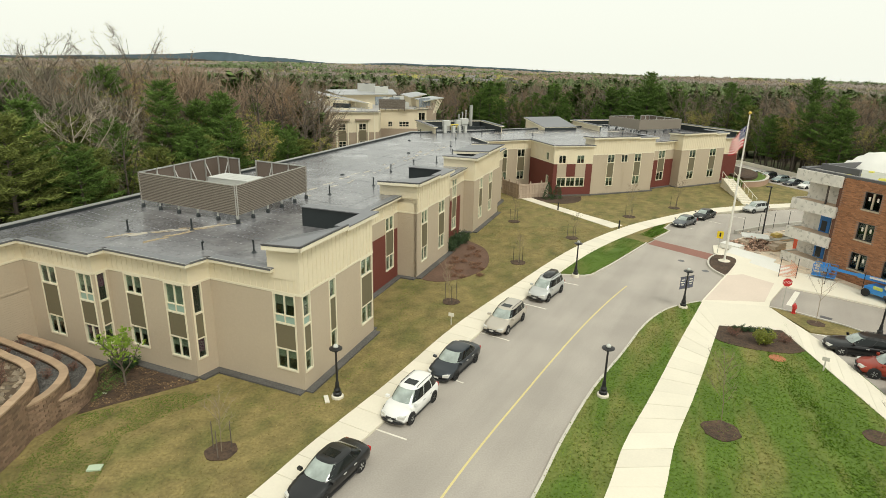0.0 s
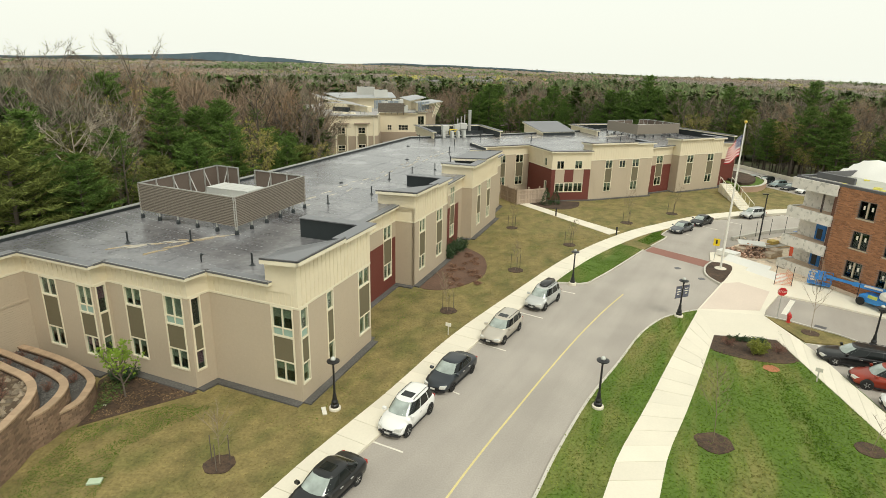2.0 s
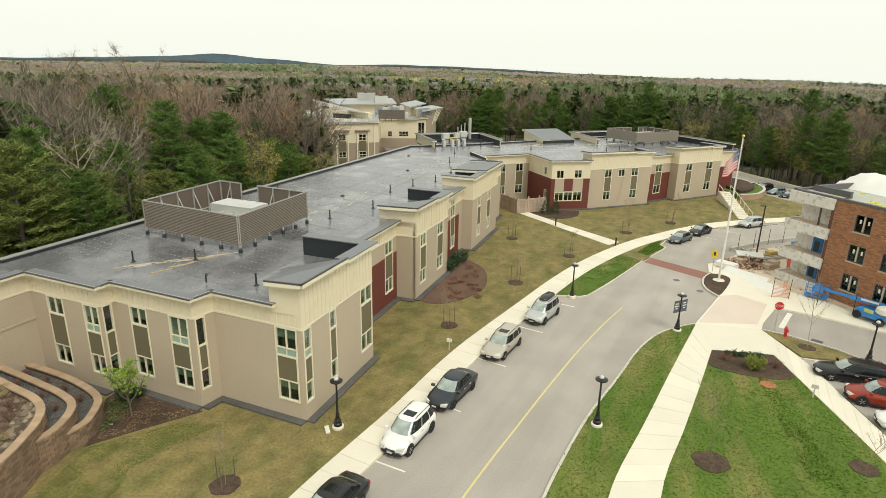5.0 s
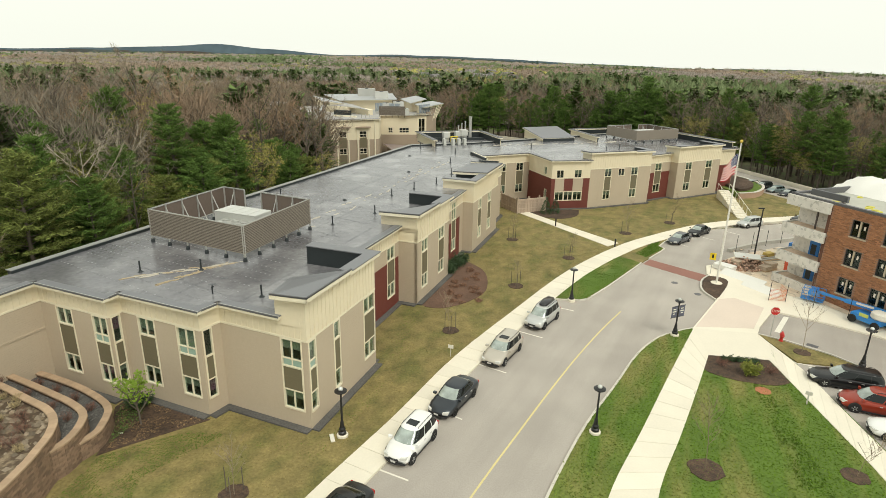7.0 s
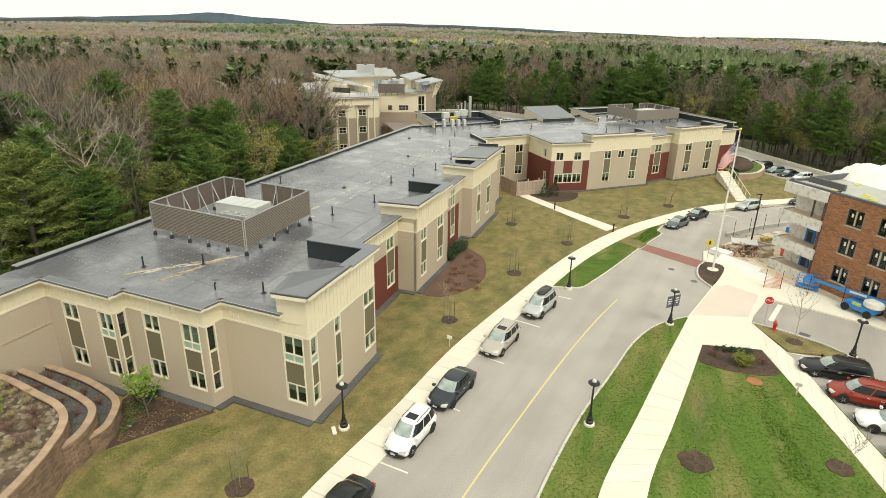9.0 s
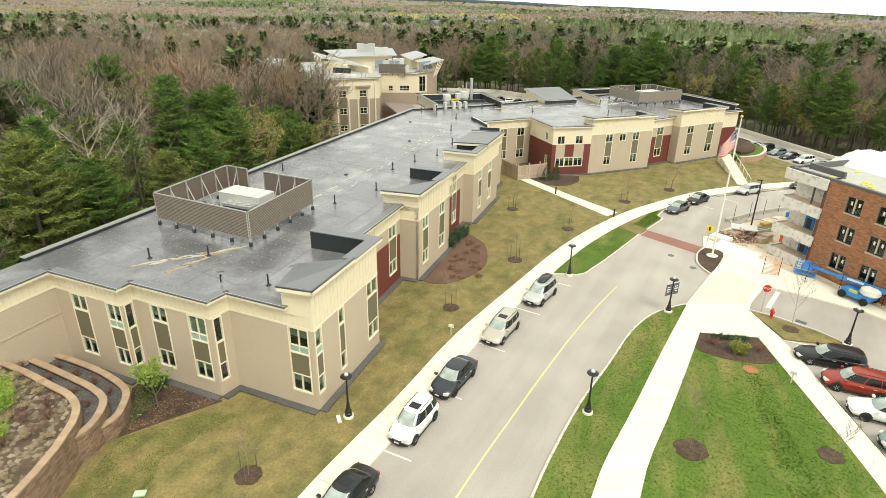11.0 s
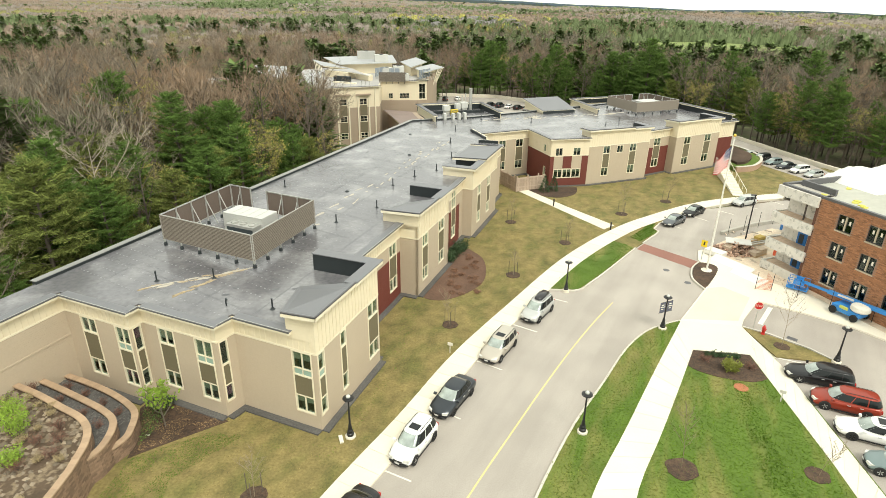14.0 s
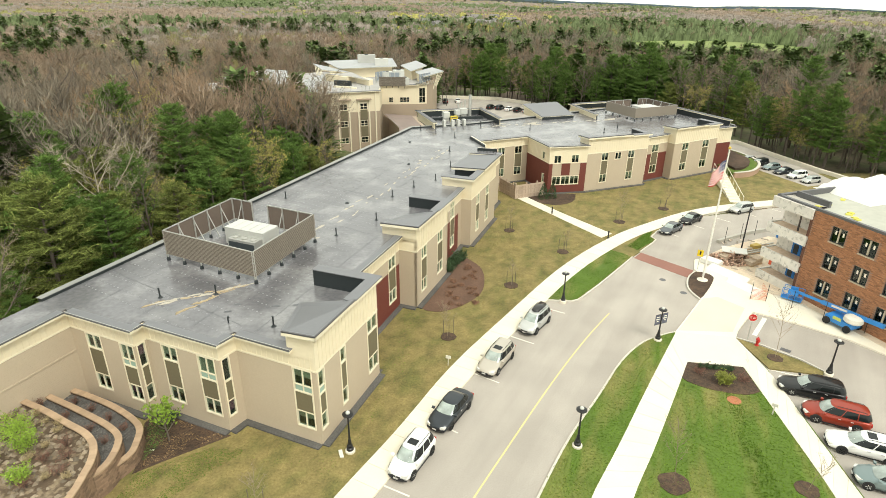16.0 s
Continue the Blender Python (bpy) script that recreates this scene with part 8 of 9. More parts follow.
# patio fence by the link
fence_mat = mat("weathered_wood", (0.44, 0.345, 0.265), 0.85, var=0.15, stretch=(1, 1, 0.2), obj=0.15)
fe = thing("patio_fence", "weathered pale brown wooden patio fence", "fence")
for p, q in (((7.6, 84.6), (9.6, 80.9)), ((9.6, 80.9), (14.0, 83.0))):
    m = frame_at(p, q)
    L = (V2(q) - V2(p)).length
    n = int(L / 0.16)
    me = MB().box(-0.07, -0.015, -0.3, 0.07, 0.015, 1.65).mesh("board", fence_mat)
    for k in range(n):
        part("board", me, None, fe, at=m @ Matrix.Translation(((k + 0.5) * L / n, 0, 0)))
    part("rail", MB().box(0, -0.05, 1.65, L, 0.05, 1.72), fence_mat, fe, at=m)
    for zr in (0.25, 0.95, 1.5):
        part("rail", MB().box(0, 0.018, zr, L, 0.06, zr + 0.1), fence_mat, fe, at=m)
        part("rail", MB().box(0, -0.06, zr, L, -0.018, zr + 0.1), fence_mat, fe, at=m)
    for k in range(int(L / 1.8) + 1):
        part("post", MB().box(-0.075, -0.075, -0.4, 0.075, 0.075, 2.05), fence_mat, fe, at=m @ Matrix.Translation((min(L, k * 1.8), 0, 0)))
# stair at the far end
stm = thing("entry_stair", "pale concrete outdoor stair with white handrails", "stairs")
p, q = Vector((41.6, 80.9)), Vector((43.9, 93.5))
for k in range(12):
    a = p.lerp(q, k / 12)
    b = p.lerp(q, (k + 1) / 12)
    n = Vector((-(q - p).y, (q - p).x)).normalized() * 0.8
    part("step", MB().prism([tuple(a - n), tuple(a + n), tuple(b + n), tuple(b - n)][::-1], -0.6, ZL + 0.05 + 0.12 * k), M["walk"], stm)
for s in (-1, 1):
    n = Vector((-(q - p).y, (q - p).x)).normalized() * 0.85 * s
    a, b = p + n, q + n
    part("handrail", MB().tube([(a.x, a.y, 0.65), (b.x, b.y, 2.1)], 0.04, 6), M["white"], stm)
    for k in range(7):
        c = a.lerp(b, k / 6)
        part("rail_post", MB().tube([(c.x, c.y, -0.3), (c.x, c.y, 0.65 + 1.45 * k / 6)], 0.03, 6), M["white"], stm)
# lot by the wood and its low wall
setting("lot_west", MB().prism([(48.5, 110.5), (56.4, 89.4), (62.5, 91.6), (62.0, 98.0), (57.5, 118), (50.5, 117)], -0.9, ZL + 0.02), M["asphalt"], "pale asphalt parking lot beside the wood", "road")
setting("lot_wall", ribbon(MB(), [Vector(p) for p in ((49.0, 119.5), (57.8, 118.8), (63.2, 98.0), (66.5, 89.5), (80, 82))], [Vector(p) for p in ((49.0, 119.1), (57.5, 118.4), (62.8, 97.8), (66.1, 89.2), (79.8, 81.6))], -1.0, 0.25), M["walk"], "low pale concrete wall round the lot", "wall")

# planted bed held by a curved block wall at the far corner
RING = catmull([(46.6, 93.4), (50.0, 94.7), (53.0, 98.4), (54.2, 102.5), (53.4, 107.5), (51.5, 111.5)], 7)
rw = setting("retaining_wall", ribbon(MB(), offset(RING, -0.35), RING, -0.9, 0.55), mat("far_block", (0.4, 0.27, 0.19), 0.9, var=0.2, grain=3.0), "curved reddish block retaining wall round a bed", "retaining wall")
part("cap", ribbon(MB(), offset(RING, -0.4), offset(RING, 0.05), 0.552, 0.62), M["kerb"], rw)
setting("planting_bed_far", MB().prism([tuple(p) for p in offset(RING, -0.34)] + [(46.5, 111.5), (46.0, 98.0)], -0.8, 0.45), M["lawn"], "green bank inside the curved wall", "planting bed")
setting("planting_bed_upper", MB().prism([tuple(p) for p in offset(RING, -1.7)[3:-6]] + [(47.0, 106.5), (47.0, 98.5)], -0.8, 0.85), M["mulch"], "brown mulch bank above the curved wall", "planting bed")


# ---- the brick building under construction and its site ----
BP = Vector((35.1, 52.6))
BD = Vector((0.36, -0.933)).normalized()
BN = Vector((-0.933, -0.36)).normalized()      # outwards
BL, BH, BDEP = 16.0, 8.75, 14.0
brick_mat = mat("red_brick", (0.36, 0.17, 0.085), 0.9, var=0.2, grain=9.0, obj=0.3, bump=0.3, bump_scale=30.0)
brickj_mat = mat("red_brick_rest", (0.36, 0.17, 0.085), 0.9, var=0.2, grain=9.0, island=0.3, bump=0.3, bump_scale=30.0)
mortar = mat("mortar", (0.3, 0.2, 0.15), 0.95, var=0.1)
conc = mat("raw_concrete", (0.42, 0.4, 0.35), 0.9, var=0.16, grain=5.0, large=0.6, bump=0.3)
sheath = mat("grey_sheathing", (0.7, 0.67, 0.61), 0.85, var=0.15, grain=2.5, large=1.5, other=(0.5, 0.48, 0.43), other_at=(0.56, 0.62), other_scale=2.6)
bluep = mat("blue_film", (0.03, 0.18, 0.5), 0.5, var=0.15)
lintel = mat("stone_sill", (0.5, 0.43, 0.32), 0.85, var=0.08)
dframe = mat("dark_frame", (0.03, 0.035, 0.035), 0.5)
bb = thing("brick_building", "three-storey red brick building still under construction", "building")
bm0 = frame_at(BP, BP + BD * BL)   # x runs from the corner to the near end


def BS(s):
    return s


wins = []
for z0, z1 in ((0.95, 2.45), (3.65, 5.15), (6.35, 7.85)):
    for s0 in (2.05, 4.95, 7.9, 10.9, 13.6):
        wins.append((s0, s0 + 1.45, z0, z1))
holes = [(BS(a), BS(b), c, d) for a, b, c, d in wins]
wl = MB()
wall_boxes(wl, BP, BP + BD * BL, -0.6, BH, holes, 0.3)
bw = part("wall", wl, mortar, bb, "red brick facade with soldier bands")
# bricks near the corner are pieces, the rest joined
bme = MB().box(-0.145, 0, 0.006, 0.145, 0.022, 0.094).mesh("brick", brick_mat)
rest = MB()
cnt = 0
row = 0
z = -0.3
while z < BH - 0.1:
    s = 0.0 + (0.155 if row % 2 else 0)
    while s < BL - 0.3:
        ok = not any(a - 0.1 < s + 0.15 and s < b - 0.0 and c - 0.12 < z + 0.1 and z < d + 0.03 for a, b, c, d in wins)
        if ok:
            m = bm0 @ Matrix.Translation((BS(s + 0.15), 0.001, z))
            if cnt < 300 and s < 4.6 and 2.4 < z < 6.2:
                part("brick", bme, None, bw, at=m)
                cnt += 1
            else:
                rest.box(-0.145, 0, 0.006, 0.145, 0.022, 0.094, m)
        s += 0.31
    z += 0.1
    row += 1
tagged(part("brickwork", rest, brickj_mat, bw), kind="stuff")
for z in (3.15, 3.3, 5.85, 6.0, 8.5):
    t = MB()
    obox(t, bm0, 0, BL, 0.0, 0.05, z, z + 0.1)
    part("brick_band", t, brickj_mat, bw)
glass2 = glass_mat("dark_glass", (0.55, 0.66, 0.64))
for a, b, c, d in wins:
    s0, s1 = BS(a), BS(b)
    f = MB()
    for q in ((s0, s0 + 0.07, c, d), (s1 - 0.07, s1, c, d), (s0 + 0.07, s1 - 0.07, d - 0.07, d), (s0 + 0.07, s1 - 0.07, c, c + 0.07)):
        obox(f, bm0, q[0], q[1], -0.2, -0.08, q[2], q[3])
    w = part("window", f, dframe, bw)
    mid = (s0 + s1) / 2
    t = MB()
    obox(t, bm0, mid - 0.07, mid + 0.07, -0.2, -0.06, c + 0.07, d - 0.07)
    part("mullion", t, lintel, w)
    for u0, u1 in ((s0 + 0.07, mid - 0.07), (mid + 0.07, s1 - 0.07)):
        t = MB()
        obox(t, bm0, u0, u1, -0.15, -0.14, c + 0.07, d - 0.07)
        g = part("pane", t, glass2, w)
        g.visible_shadow = False
        t = MB()
        um = (u0 + u1) / 2
        obox(t, bm0, um - 0.07, um + 0.1, -0.13, -0.125, c + 0.75, c + 1.1)
        part("sticker", t, M["white"], w, "white paper sticker on the pane")
    t = MB()
    obox(t, bm0, s0 - 0.06, s1 + 0.06, -0.2, 0.06, c - 0.12, c)
    part("sill", t, lintel, w)
# added dark sheet gives the brick building's panes their unlit rooms
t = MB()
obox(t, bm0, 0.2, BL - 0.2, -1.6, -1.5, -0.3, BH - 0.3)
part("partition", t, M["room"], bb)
# flat roof and its edge
back = -BN * BDEP
q = [BP + BD * BL, BP + BD * BL + back, BP - BD * 4.4 + back, BP - BD * 4.4, BP]
part("roof", MB().prism([tuple(p) for p in q], BH - 0.25, BH - 0.05), mat("pale_roof", (0.42, 0.42, 0.36), 0.7, var=0.15, grain=1.5, large=0.3), bb, "pale unfinished roof with scraps")
for a, b in ((BP, BP + BD * BL), (BP - BD * 4.4, BP), (BP - BD * 4.4 + back, BP - BD * 4.4)):
    t = MB()
    obox(t, frame_at(a, b), 0, (b - a).length, -0.3, 0.06, BH - 0.05, BH + 0.18)
    part("parapet", t, M["edge"], bb, "dark metal roof edge")
for a, b in ((BP - BD * 4.4 + back, BP - BD * 4.4 - BN * 1.64), (BP + BD * BL + back, BP - BD * 4.4 + back), (BP + BD * BL, BP + BD * BL + back)):
    w = MB()
    wall_boxes(w, a, b, -0.6, BH, [], 0.3)
    part("wall", w, sheath, bb)
# open porch with slabs, back wall and blue doors
pm = frame_at(BP, BP - BD * 4.4) @ Matrix.Diagonal((1, -1, 1, 1))   # y outwards
for z0, z1 in ((-0.5, 0.45), (2.1, 3.0), (4.95, 5.85), (7.75, BH)):
    t = MB()
    obox(t, pm, 0.0, 4.4, -1.6, 0.09, z1 - 0.28, z1)
    sl = part("porch_slab", t, conc, bb, "raw grey concrete slab edge")
    t = MB()
    obox(t, pm, 0.0, 4.4, 0.1, 0.28, z0, z1 + (0.12 if z1 < 6 else 0))
    obox(t, pm, 4.41, 4.56, -1.6, 0.28, z0, z1 + (0.12 if z1 < 6 else 0))
    part("slab_edge", t, sheath, sl, "grey sheathing panel")
    if z1 < 6:
        t = MB()
        obox(t, pm, 0.36, 4.35, -1.5, 0.05, z1 + 0.002, z1 + 0.01)
        part("rust_stain", t, mat("dusty_floor", (0.58, 0.44, 0.32), 0.95, var=0.3, grain=3.0), sl)
t = MB()
obox(t, pm, 0, 4.4, -1.62, -1.52, -0.5, BH - 0.2)
part("porch_wall", t, sheath, bb, "grey sheathing boards marked with patches")
t = MB()
obox(t, pm, 0.0, 0.3, -1.52, 0.0, -0.5, BH)
part("porch_pier", t, mat("dark_brick_return", (0.13, 0.06, 0.04), 0.9, var=0.15), bb, "brick return at the porch")
for s in (1.7,):
    t = MB()
    obox(t, pm, s - 0.06, s + 0.06, -0.6, -0.48, 5.87, BH - 0.3)
    part("column", t, mat("steel_post", (0.12, 0.1, 0.09), 0.5, 0.4), bb)
t = MB()
obox(t, pm, 0.0, 3.7, -1.9, -1.64, BH - 0.05, BH + 0.55)
obox(t, pm, 3.45, 3.7, -10.5, -1.9, BH - 0.05, BH + 0.5)
part("roof_upstand", t, M["edge"], bb, "dark membrane upstand on the roof")
for z0 in (0.45, 3.0):
    t = MB()
    obox(t, pm, 1.45, 2.5, -1.51, -1.44, z0, z0 + 2.0)
    d = part("door", t, bluep, bb, "door covered with blue film")
    t = MB()
    obox(t, pm, 1.75, 2.3, -1.435, -1.425, z0 + 0.1, z0 + 1.1)
    part("door_glass", t, dframe, d)
rsite = random.Random(21)
ybag = mat("yellow_bag", (0.6, 0.55, 0.1), 0.8)
for k in range(9):
    p = BP + BD * rsite.uniform(-3, 7) - BN * rsite.uniform(1, 7)
    t = thing("scrap", "yellow plastic scrap lying on the roof", "scrap", "roof scraps", pose(p.x, p.y, BH - 0.05, 0, 0, rsite.uniform(0, 360)))
    part("sheet", MB().prism([(-0.3, -0.2), (0.3, -0.15), (0.2, 0.2), (-0.2, 0.25)], 0, 0.1), ybag, t)
tarp = mat("white_tarp", (0.72, 0.71, 0.66), 0.7, var=0.08)
for cx, cy, sx, sy, h in ((44.5, 58.5, 5.0, 3.2, 1.7), (50.0, 55.5, 4.0, 3.5, 1.5)):
    t = thing("tarpaulin", "white tarpaulin heaped over roof materials", "tarpaulin", "tarpaulins", pose(cx, cy, BH - 0.06, 0, 0, 20))
    mb = MB()
    n = 14
    for j in range(n + 1):
        for i in range(n + 1):
            u, v = i / n * 2 - 1, j / n * 2 - 1
            e = max(0, 1 - max(abs(u), abs(v)) ** 3)
            mb.v.append((u * sx, v * sy, h * e * (0.7 + 0.5 * noise.noise((u * 1.7 + cx, v * 1.9, 2.0))) + 0.02))
    mb.f = [(j * (n + 1) + i, j * (n + 1) + i + 1, (j + 1) * (n + 1) + i + 1, (j + 1) * (n + 1) + i) for j in range(n) for i in range(n)]
    part("cover", mb, tarp, t, smooth=True)

# site: sand, debris, boards, barriers, boom lift
sand = mat("site_sand", (0.62, 0.5, 0.38), 0.95, var=0.25, grain=5.0, large=0.7, other=(0.66, 0.57, 0.43), other_at=(0.4, 0.65), other_scale=0.6, bump=0.5, bump_scale=8.0)
setting("site_ground", MB().prism([(28.9, 59.6), (30.3, 57.5), (30.6, 54.5), (33.2, 52.2), (35.0, 52.0), (34.4, 55.0), (37.5, 60.5), (44, 66.5), (40, 68.0), (33.5, 64.5), (30, 61.8)][::1], -0.6, ZW + 0.02), sand, "trampled pinkish sand of the building site", "ground")
setting("site_strip", MB().prism([(34.2, 52.3), (36.4, 52.0), (41.5, 39.2), (44, 33), (41.8, 32.6), (39.0, 40.0), (36.5, 46.6)][::-1], -0.6, ZW + 0.02), sand, "sandy strip along the brick facade", "ground")


def board(x, y, z, l, w, h, rz, material, label, cat="board", rx=0, ry=0, grp="site boards"):
    t = thing(cat.replace(" ", "_"), label, cat, grp, pose(x, y, z, rx, ry, rz))
    part("panel", MB().box(-l / 2, -w / 2, 0, l / 2, w / 2, h), material, t)
    return t


ply = mat("pale_ply", (0.66, 0.58, 0.44), 0.8, var=0.12, grain=3.0)
board(30.2, 56.6, -0.2, 4.6, 1.2, 0.12, -58, tarp, "white insulation sheet leaning on the ground", rx=28)
board(30.6, 53.6, -0.2, 3.8, 1.2, 0.12, -62, tarp, "white insulation sheet lying on edge", rx=35)
board(29.6, 59.4, -0.2, 2.0, 1.2, 0.5, -50, tarp, "white wrapped bundle of sheets", "bundle", grp="site bundles")
board(32.6, 60.9, 0.75, 2.6, 1.3, 0.1, -18, tarp, "white sheet over the rubble heap", "bundle", rx=6, grp="site bundles")
woodm = mat("rough_timber", (0.5, 0.36, 0.22), 0.9, var=0.2, obj=0.2)
for k in range(9):
    board(36.6 + rsite.uniform(-0.5, 0.5), 62.6 + 0.2 * k, -0.25 + 0.09 * (k % 3), 5.2, 0.22, 0.09, 24 + rsite.uniform(-5, 5), woodm if k % 2 else conc, "long plank in a loose stack on the sand", "plank", grp="site planks")
for k in range(5):
    board(40.3, 64.2 + 0.3 * k, -0.25 + 0.08 * k, 4.2, 0.3, 0.08, 40 + 4 * k, ply, "pale plank in a crossed stack", "plank", grp="site planks")
board(41.6, 67.6, -0.2, 1.6, 0.8, 0.6, 30, bluep, "blue wrapped bundle on the site", "bundle", grp="site bundles")
board(36.5, 63.9, -0.2, 1.1, 0.7, 0.5, 30, mat("ochre_crate", (0.5, 0.36, 0.1), 0.8, var=0.2), "yellow crate on the site", "crate", grp="site crates")
orange = mat("orange_red", (0.6, 0.08, 0.02), 0.6)
board(36.5, 60.1, 0.2, 2.6, 0.4, 0.08, 62, orange, "red ladder section leaning on the slab", "ladder", ry=-40, grp="site ladders")
# rubble heap of blocks, one heap of stuff plus pallets
hb = MB()
for k in range(330):
    r = rsite.random() ** 0.6 * 2.2
    a = rsite.uniform(0, 6.28)
    x, y = 32.4 + r * math.cos(a) * 1.2, 60.6 + r * math.sin(a) * 0.8
    hb.box(-0.17, -0.08, -0.07, 0.17, 0.08, 0.07, pose(x, y, -0.2 + max(0, 1.1 - r * 0.5) * rsite.random(), rsite.uniform(0, 90), rsite.uniform(0, 90), rsite.uniform(0, 180)))
tagged(part("rubble_heap", hb, mat("rubble", (0.46, 0.31, 0.23), 0.95, var=0.25, island=0.7), None), "heap of broken reddish brick and block rubble", "rubble", "", "stuff")
for x, y, h in ((33.9, 59.4, 0.5), (34.7, 59.9, 0.6), (31.4, 60.4, 0.6)):
    t = thing("block_pallet", "pallet stacked with tan concrete blocks", "pallet", "block pallets", pose(x, y, -0.26, 0, 0, 30))
    part("pallet", MB().box(-0.55, -0.5, 0, 0.55, 0.5, 0.14), woodm, t)
    k = 0
    z = 0.15
    while z < h:
        for i in range(3):
            part("block", MB().box(-0.52 + 0.36 * i, -0.45, z, -0.2 + 0.36 * i, 0.45, z + 0.18), mat("block_tan", (0.5, 0.4, 0.3), 0.9, var=0.2) if k == 0 else bpy.data.materials["block_tan"], t)
            k += 1
        z += 0.2
# loose scraps trodden into the sand
scr = MB()
for k in range(150):
    x, y = rsite.uniform(29.5, 41), rsite.uniform(53, 67)
    if not (30.2 + 0.25 * (y - 53) < x < 34.5 + 0.45 * (y - 54)):
        continue
    l, w = rsite.uniform(0.15, 0.9), rsite.uniform(0.06, 0.3)
    scr.box(-l / 2, -w / 2, 0, l / 2, w / 2, 0.03, pose(x, y, ZW + 0.02, rsite.uniform(-6, 6), 0, rsite.uniform(0, 180)))
tagged(part("site_scraps", scr, mat("scraps", (0.5, 0.42, 0.33), 0.9, island=0.7), None), "scraps of board and paper trodden into the sand", "debris", "", "stuff")
# posts of the site fence
fpost = thing("site_fence", "thin steel posts with a line of site netting", "fence")
for x, y in ((30.2, 51.2), (31.6, 50.9), (33.4, 49.6), (35.3, 47.6), (37.6, 45.2), (33.8, 66.0), (36.3, 67.4), (38.6, 68.6), (41.0, 69.8), (43.5, 70.8)):
    part("fence_post", MB().tube([(x, y, -0.4), (x, y, 1.6)], 0.03, 6), M["black"], fpost)
net = mat("orange_net", (0.6, 0.25, 0.15), 0.8, var=0.2)
for (x0, y0), (x1, y1) in (((30.2, 51.2), (31.6, 50.9)), ((31.6, 50.9), (31.9, 52.6))):
    m = frame_at((x0, y0), (x1, y1))
    L = math.hypot(x1 - x0, y1 - y0)
    for k in range(9):
        t = MB()
        obox(t, m, 0, L, -0.005, 0.005, -0.2 + 0.13 * k, -0.16 + 0.13 * k)
        part("net_strand", t, net, fpost)
setting("site_kerb", ribbon(MB(), [Vector(p) for p in ((32.8, 66.0), (38.0, 69.2), (44.0, 71.6))], [Vector(p) for p in ((33.0, 65.7), (38.2, 68.9), (44.1, 71.2))], -0.6, 0.0), conc, "raw concrete kerb round the site", "kerb")
lp = thing("light_pole", "slim dark light pole at the building site", "street lamp", at=pose(33.9, 62.0, -0.3))
part("pole", MB().lathe([(0.09, 0), (0.06, 6.2)], 8), M["black"], lp)
part("head", MB().box(-0.5, -0.1, 6.15, 0.1, 0.1, 6.25), M["black"], lp)
# boom lift along the facade
lift_blue = mat("lift_blue", (0.035, 0.24, 0.62), 0.4, var=0.1)
bl = thing("boom_lift", "blue telescopic boom lift with its basket lowered", "boom lift", at=pose(0, 0, 0))
a, b = Vector((34.4, 51.2, 0.75)), Vector((37.0, 45.7, 1.15))
mid = a.lerp(b, 0.45)
part("boom", MB().tube([tuple(mid), tuple(b + (b - a).normalized() * 2.2)], 0.24, 4), lift_blue, bl)
part("inner_boom", MB().tube([tuple(a), tuple(mid + (b - a) * 0.1)], 0.15, 4), lift_blue, bl)
part("decal", MB().tube([tuple(a.lerp(b, 0.62) + Vector((-0.2, -0.1, 0.12))), tuple(a.lerp(b, 0.85) + Vector((-0.2, -0.1, 0.12)))], 0.1, 4), M["white"], bl)
ck = part("chassis", MB().box(-1.2, -0.75, 0.35, 1.2, 0.75, 0.85), lift_blue, bl, at=pose(36.25, 46.35, -0.25, 0, 0, -66))
part("counterweight", MB().lathe([(0.65, 0.85), (0.8, 1.0), (0.75, 1.35), (0.45, 1.5)], 14, (0.85, 0, 0)), M["white"], ck, "white rounded engine cover")
for x in (-0.95, 0.95):
    for y in (-0.8, 0.8):
        part("wheel", MB().lathe([(0.2, -0.12), (0.32, -0.12), (0.34, 0), (0.32, 0.12), (0.2, 0.12)], 14), tyre_mat, ck, at=pose(x, y, 0.34, 90, 0, 0))
part("hi_vis_sheet", MB().box(-0.3, -1.1, 0.9, 0.4, -0.98, 1.15), mat("lime_sheet", (0.5, 0.55, 0.12), 0.7), ck)
bk = part("basket", MB().box(-0.9, -0.45, 0, 0.9, 0.45, 0.08), lift_blue, bl, at=pose(34.3, 51.3, -0.1, 0, 0, -40))
for x in (-0.88, -0.3, 0.3, 0.88):
    for y in (-0.43, 0.43):
        part("basket_post", MB().tube([(x, y, 0.05), (x, y, 1.1)], 0.03, 5), lift_blue, bk)
for z in (0.55, 1.1):
    for y in (-0.43, 0.43):
        part("basket_rail", MB().tube([(-0.9, y, z), (0.9, y, z)], 0.03, 5), lift_blue, bk)
part("control_box", MB().box(-0.3, 0.2, 0.6, 0.3, 0.5, 1.1), lift_blue, bk)
part("jib_link", MB().box(-0.4, -0.4, 0.5, 0.5, 0.1, 0.9), lift_blue, bk)

# ---- the older building behind the wood ----
ob_tan = siding_mat("old_tan", (0.36, 0.285, 0.21), 0.2)
old_roof = mat("old_roof", (0.36, 0.35, 0.335), 0.7, var=0.2, grain=0.8, large=0.15)
metal_roof = mat("pale_metal_roof", (0.36, 0.37, 0.375), 0.45, 0.2, var=0.15, grain=0.6)
shingle = mat("link_shingle", (0.24, 0.19, 0.17), 0.85, var=0.15, grain=3.0)
old = thing("apartment_building", "three-storey tan building with cream trim and pale upturned roofs", "building")


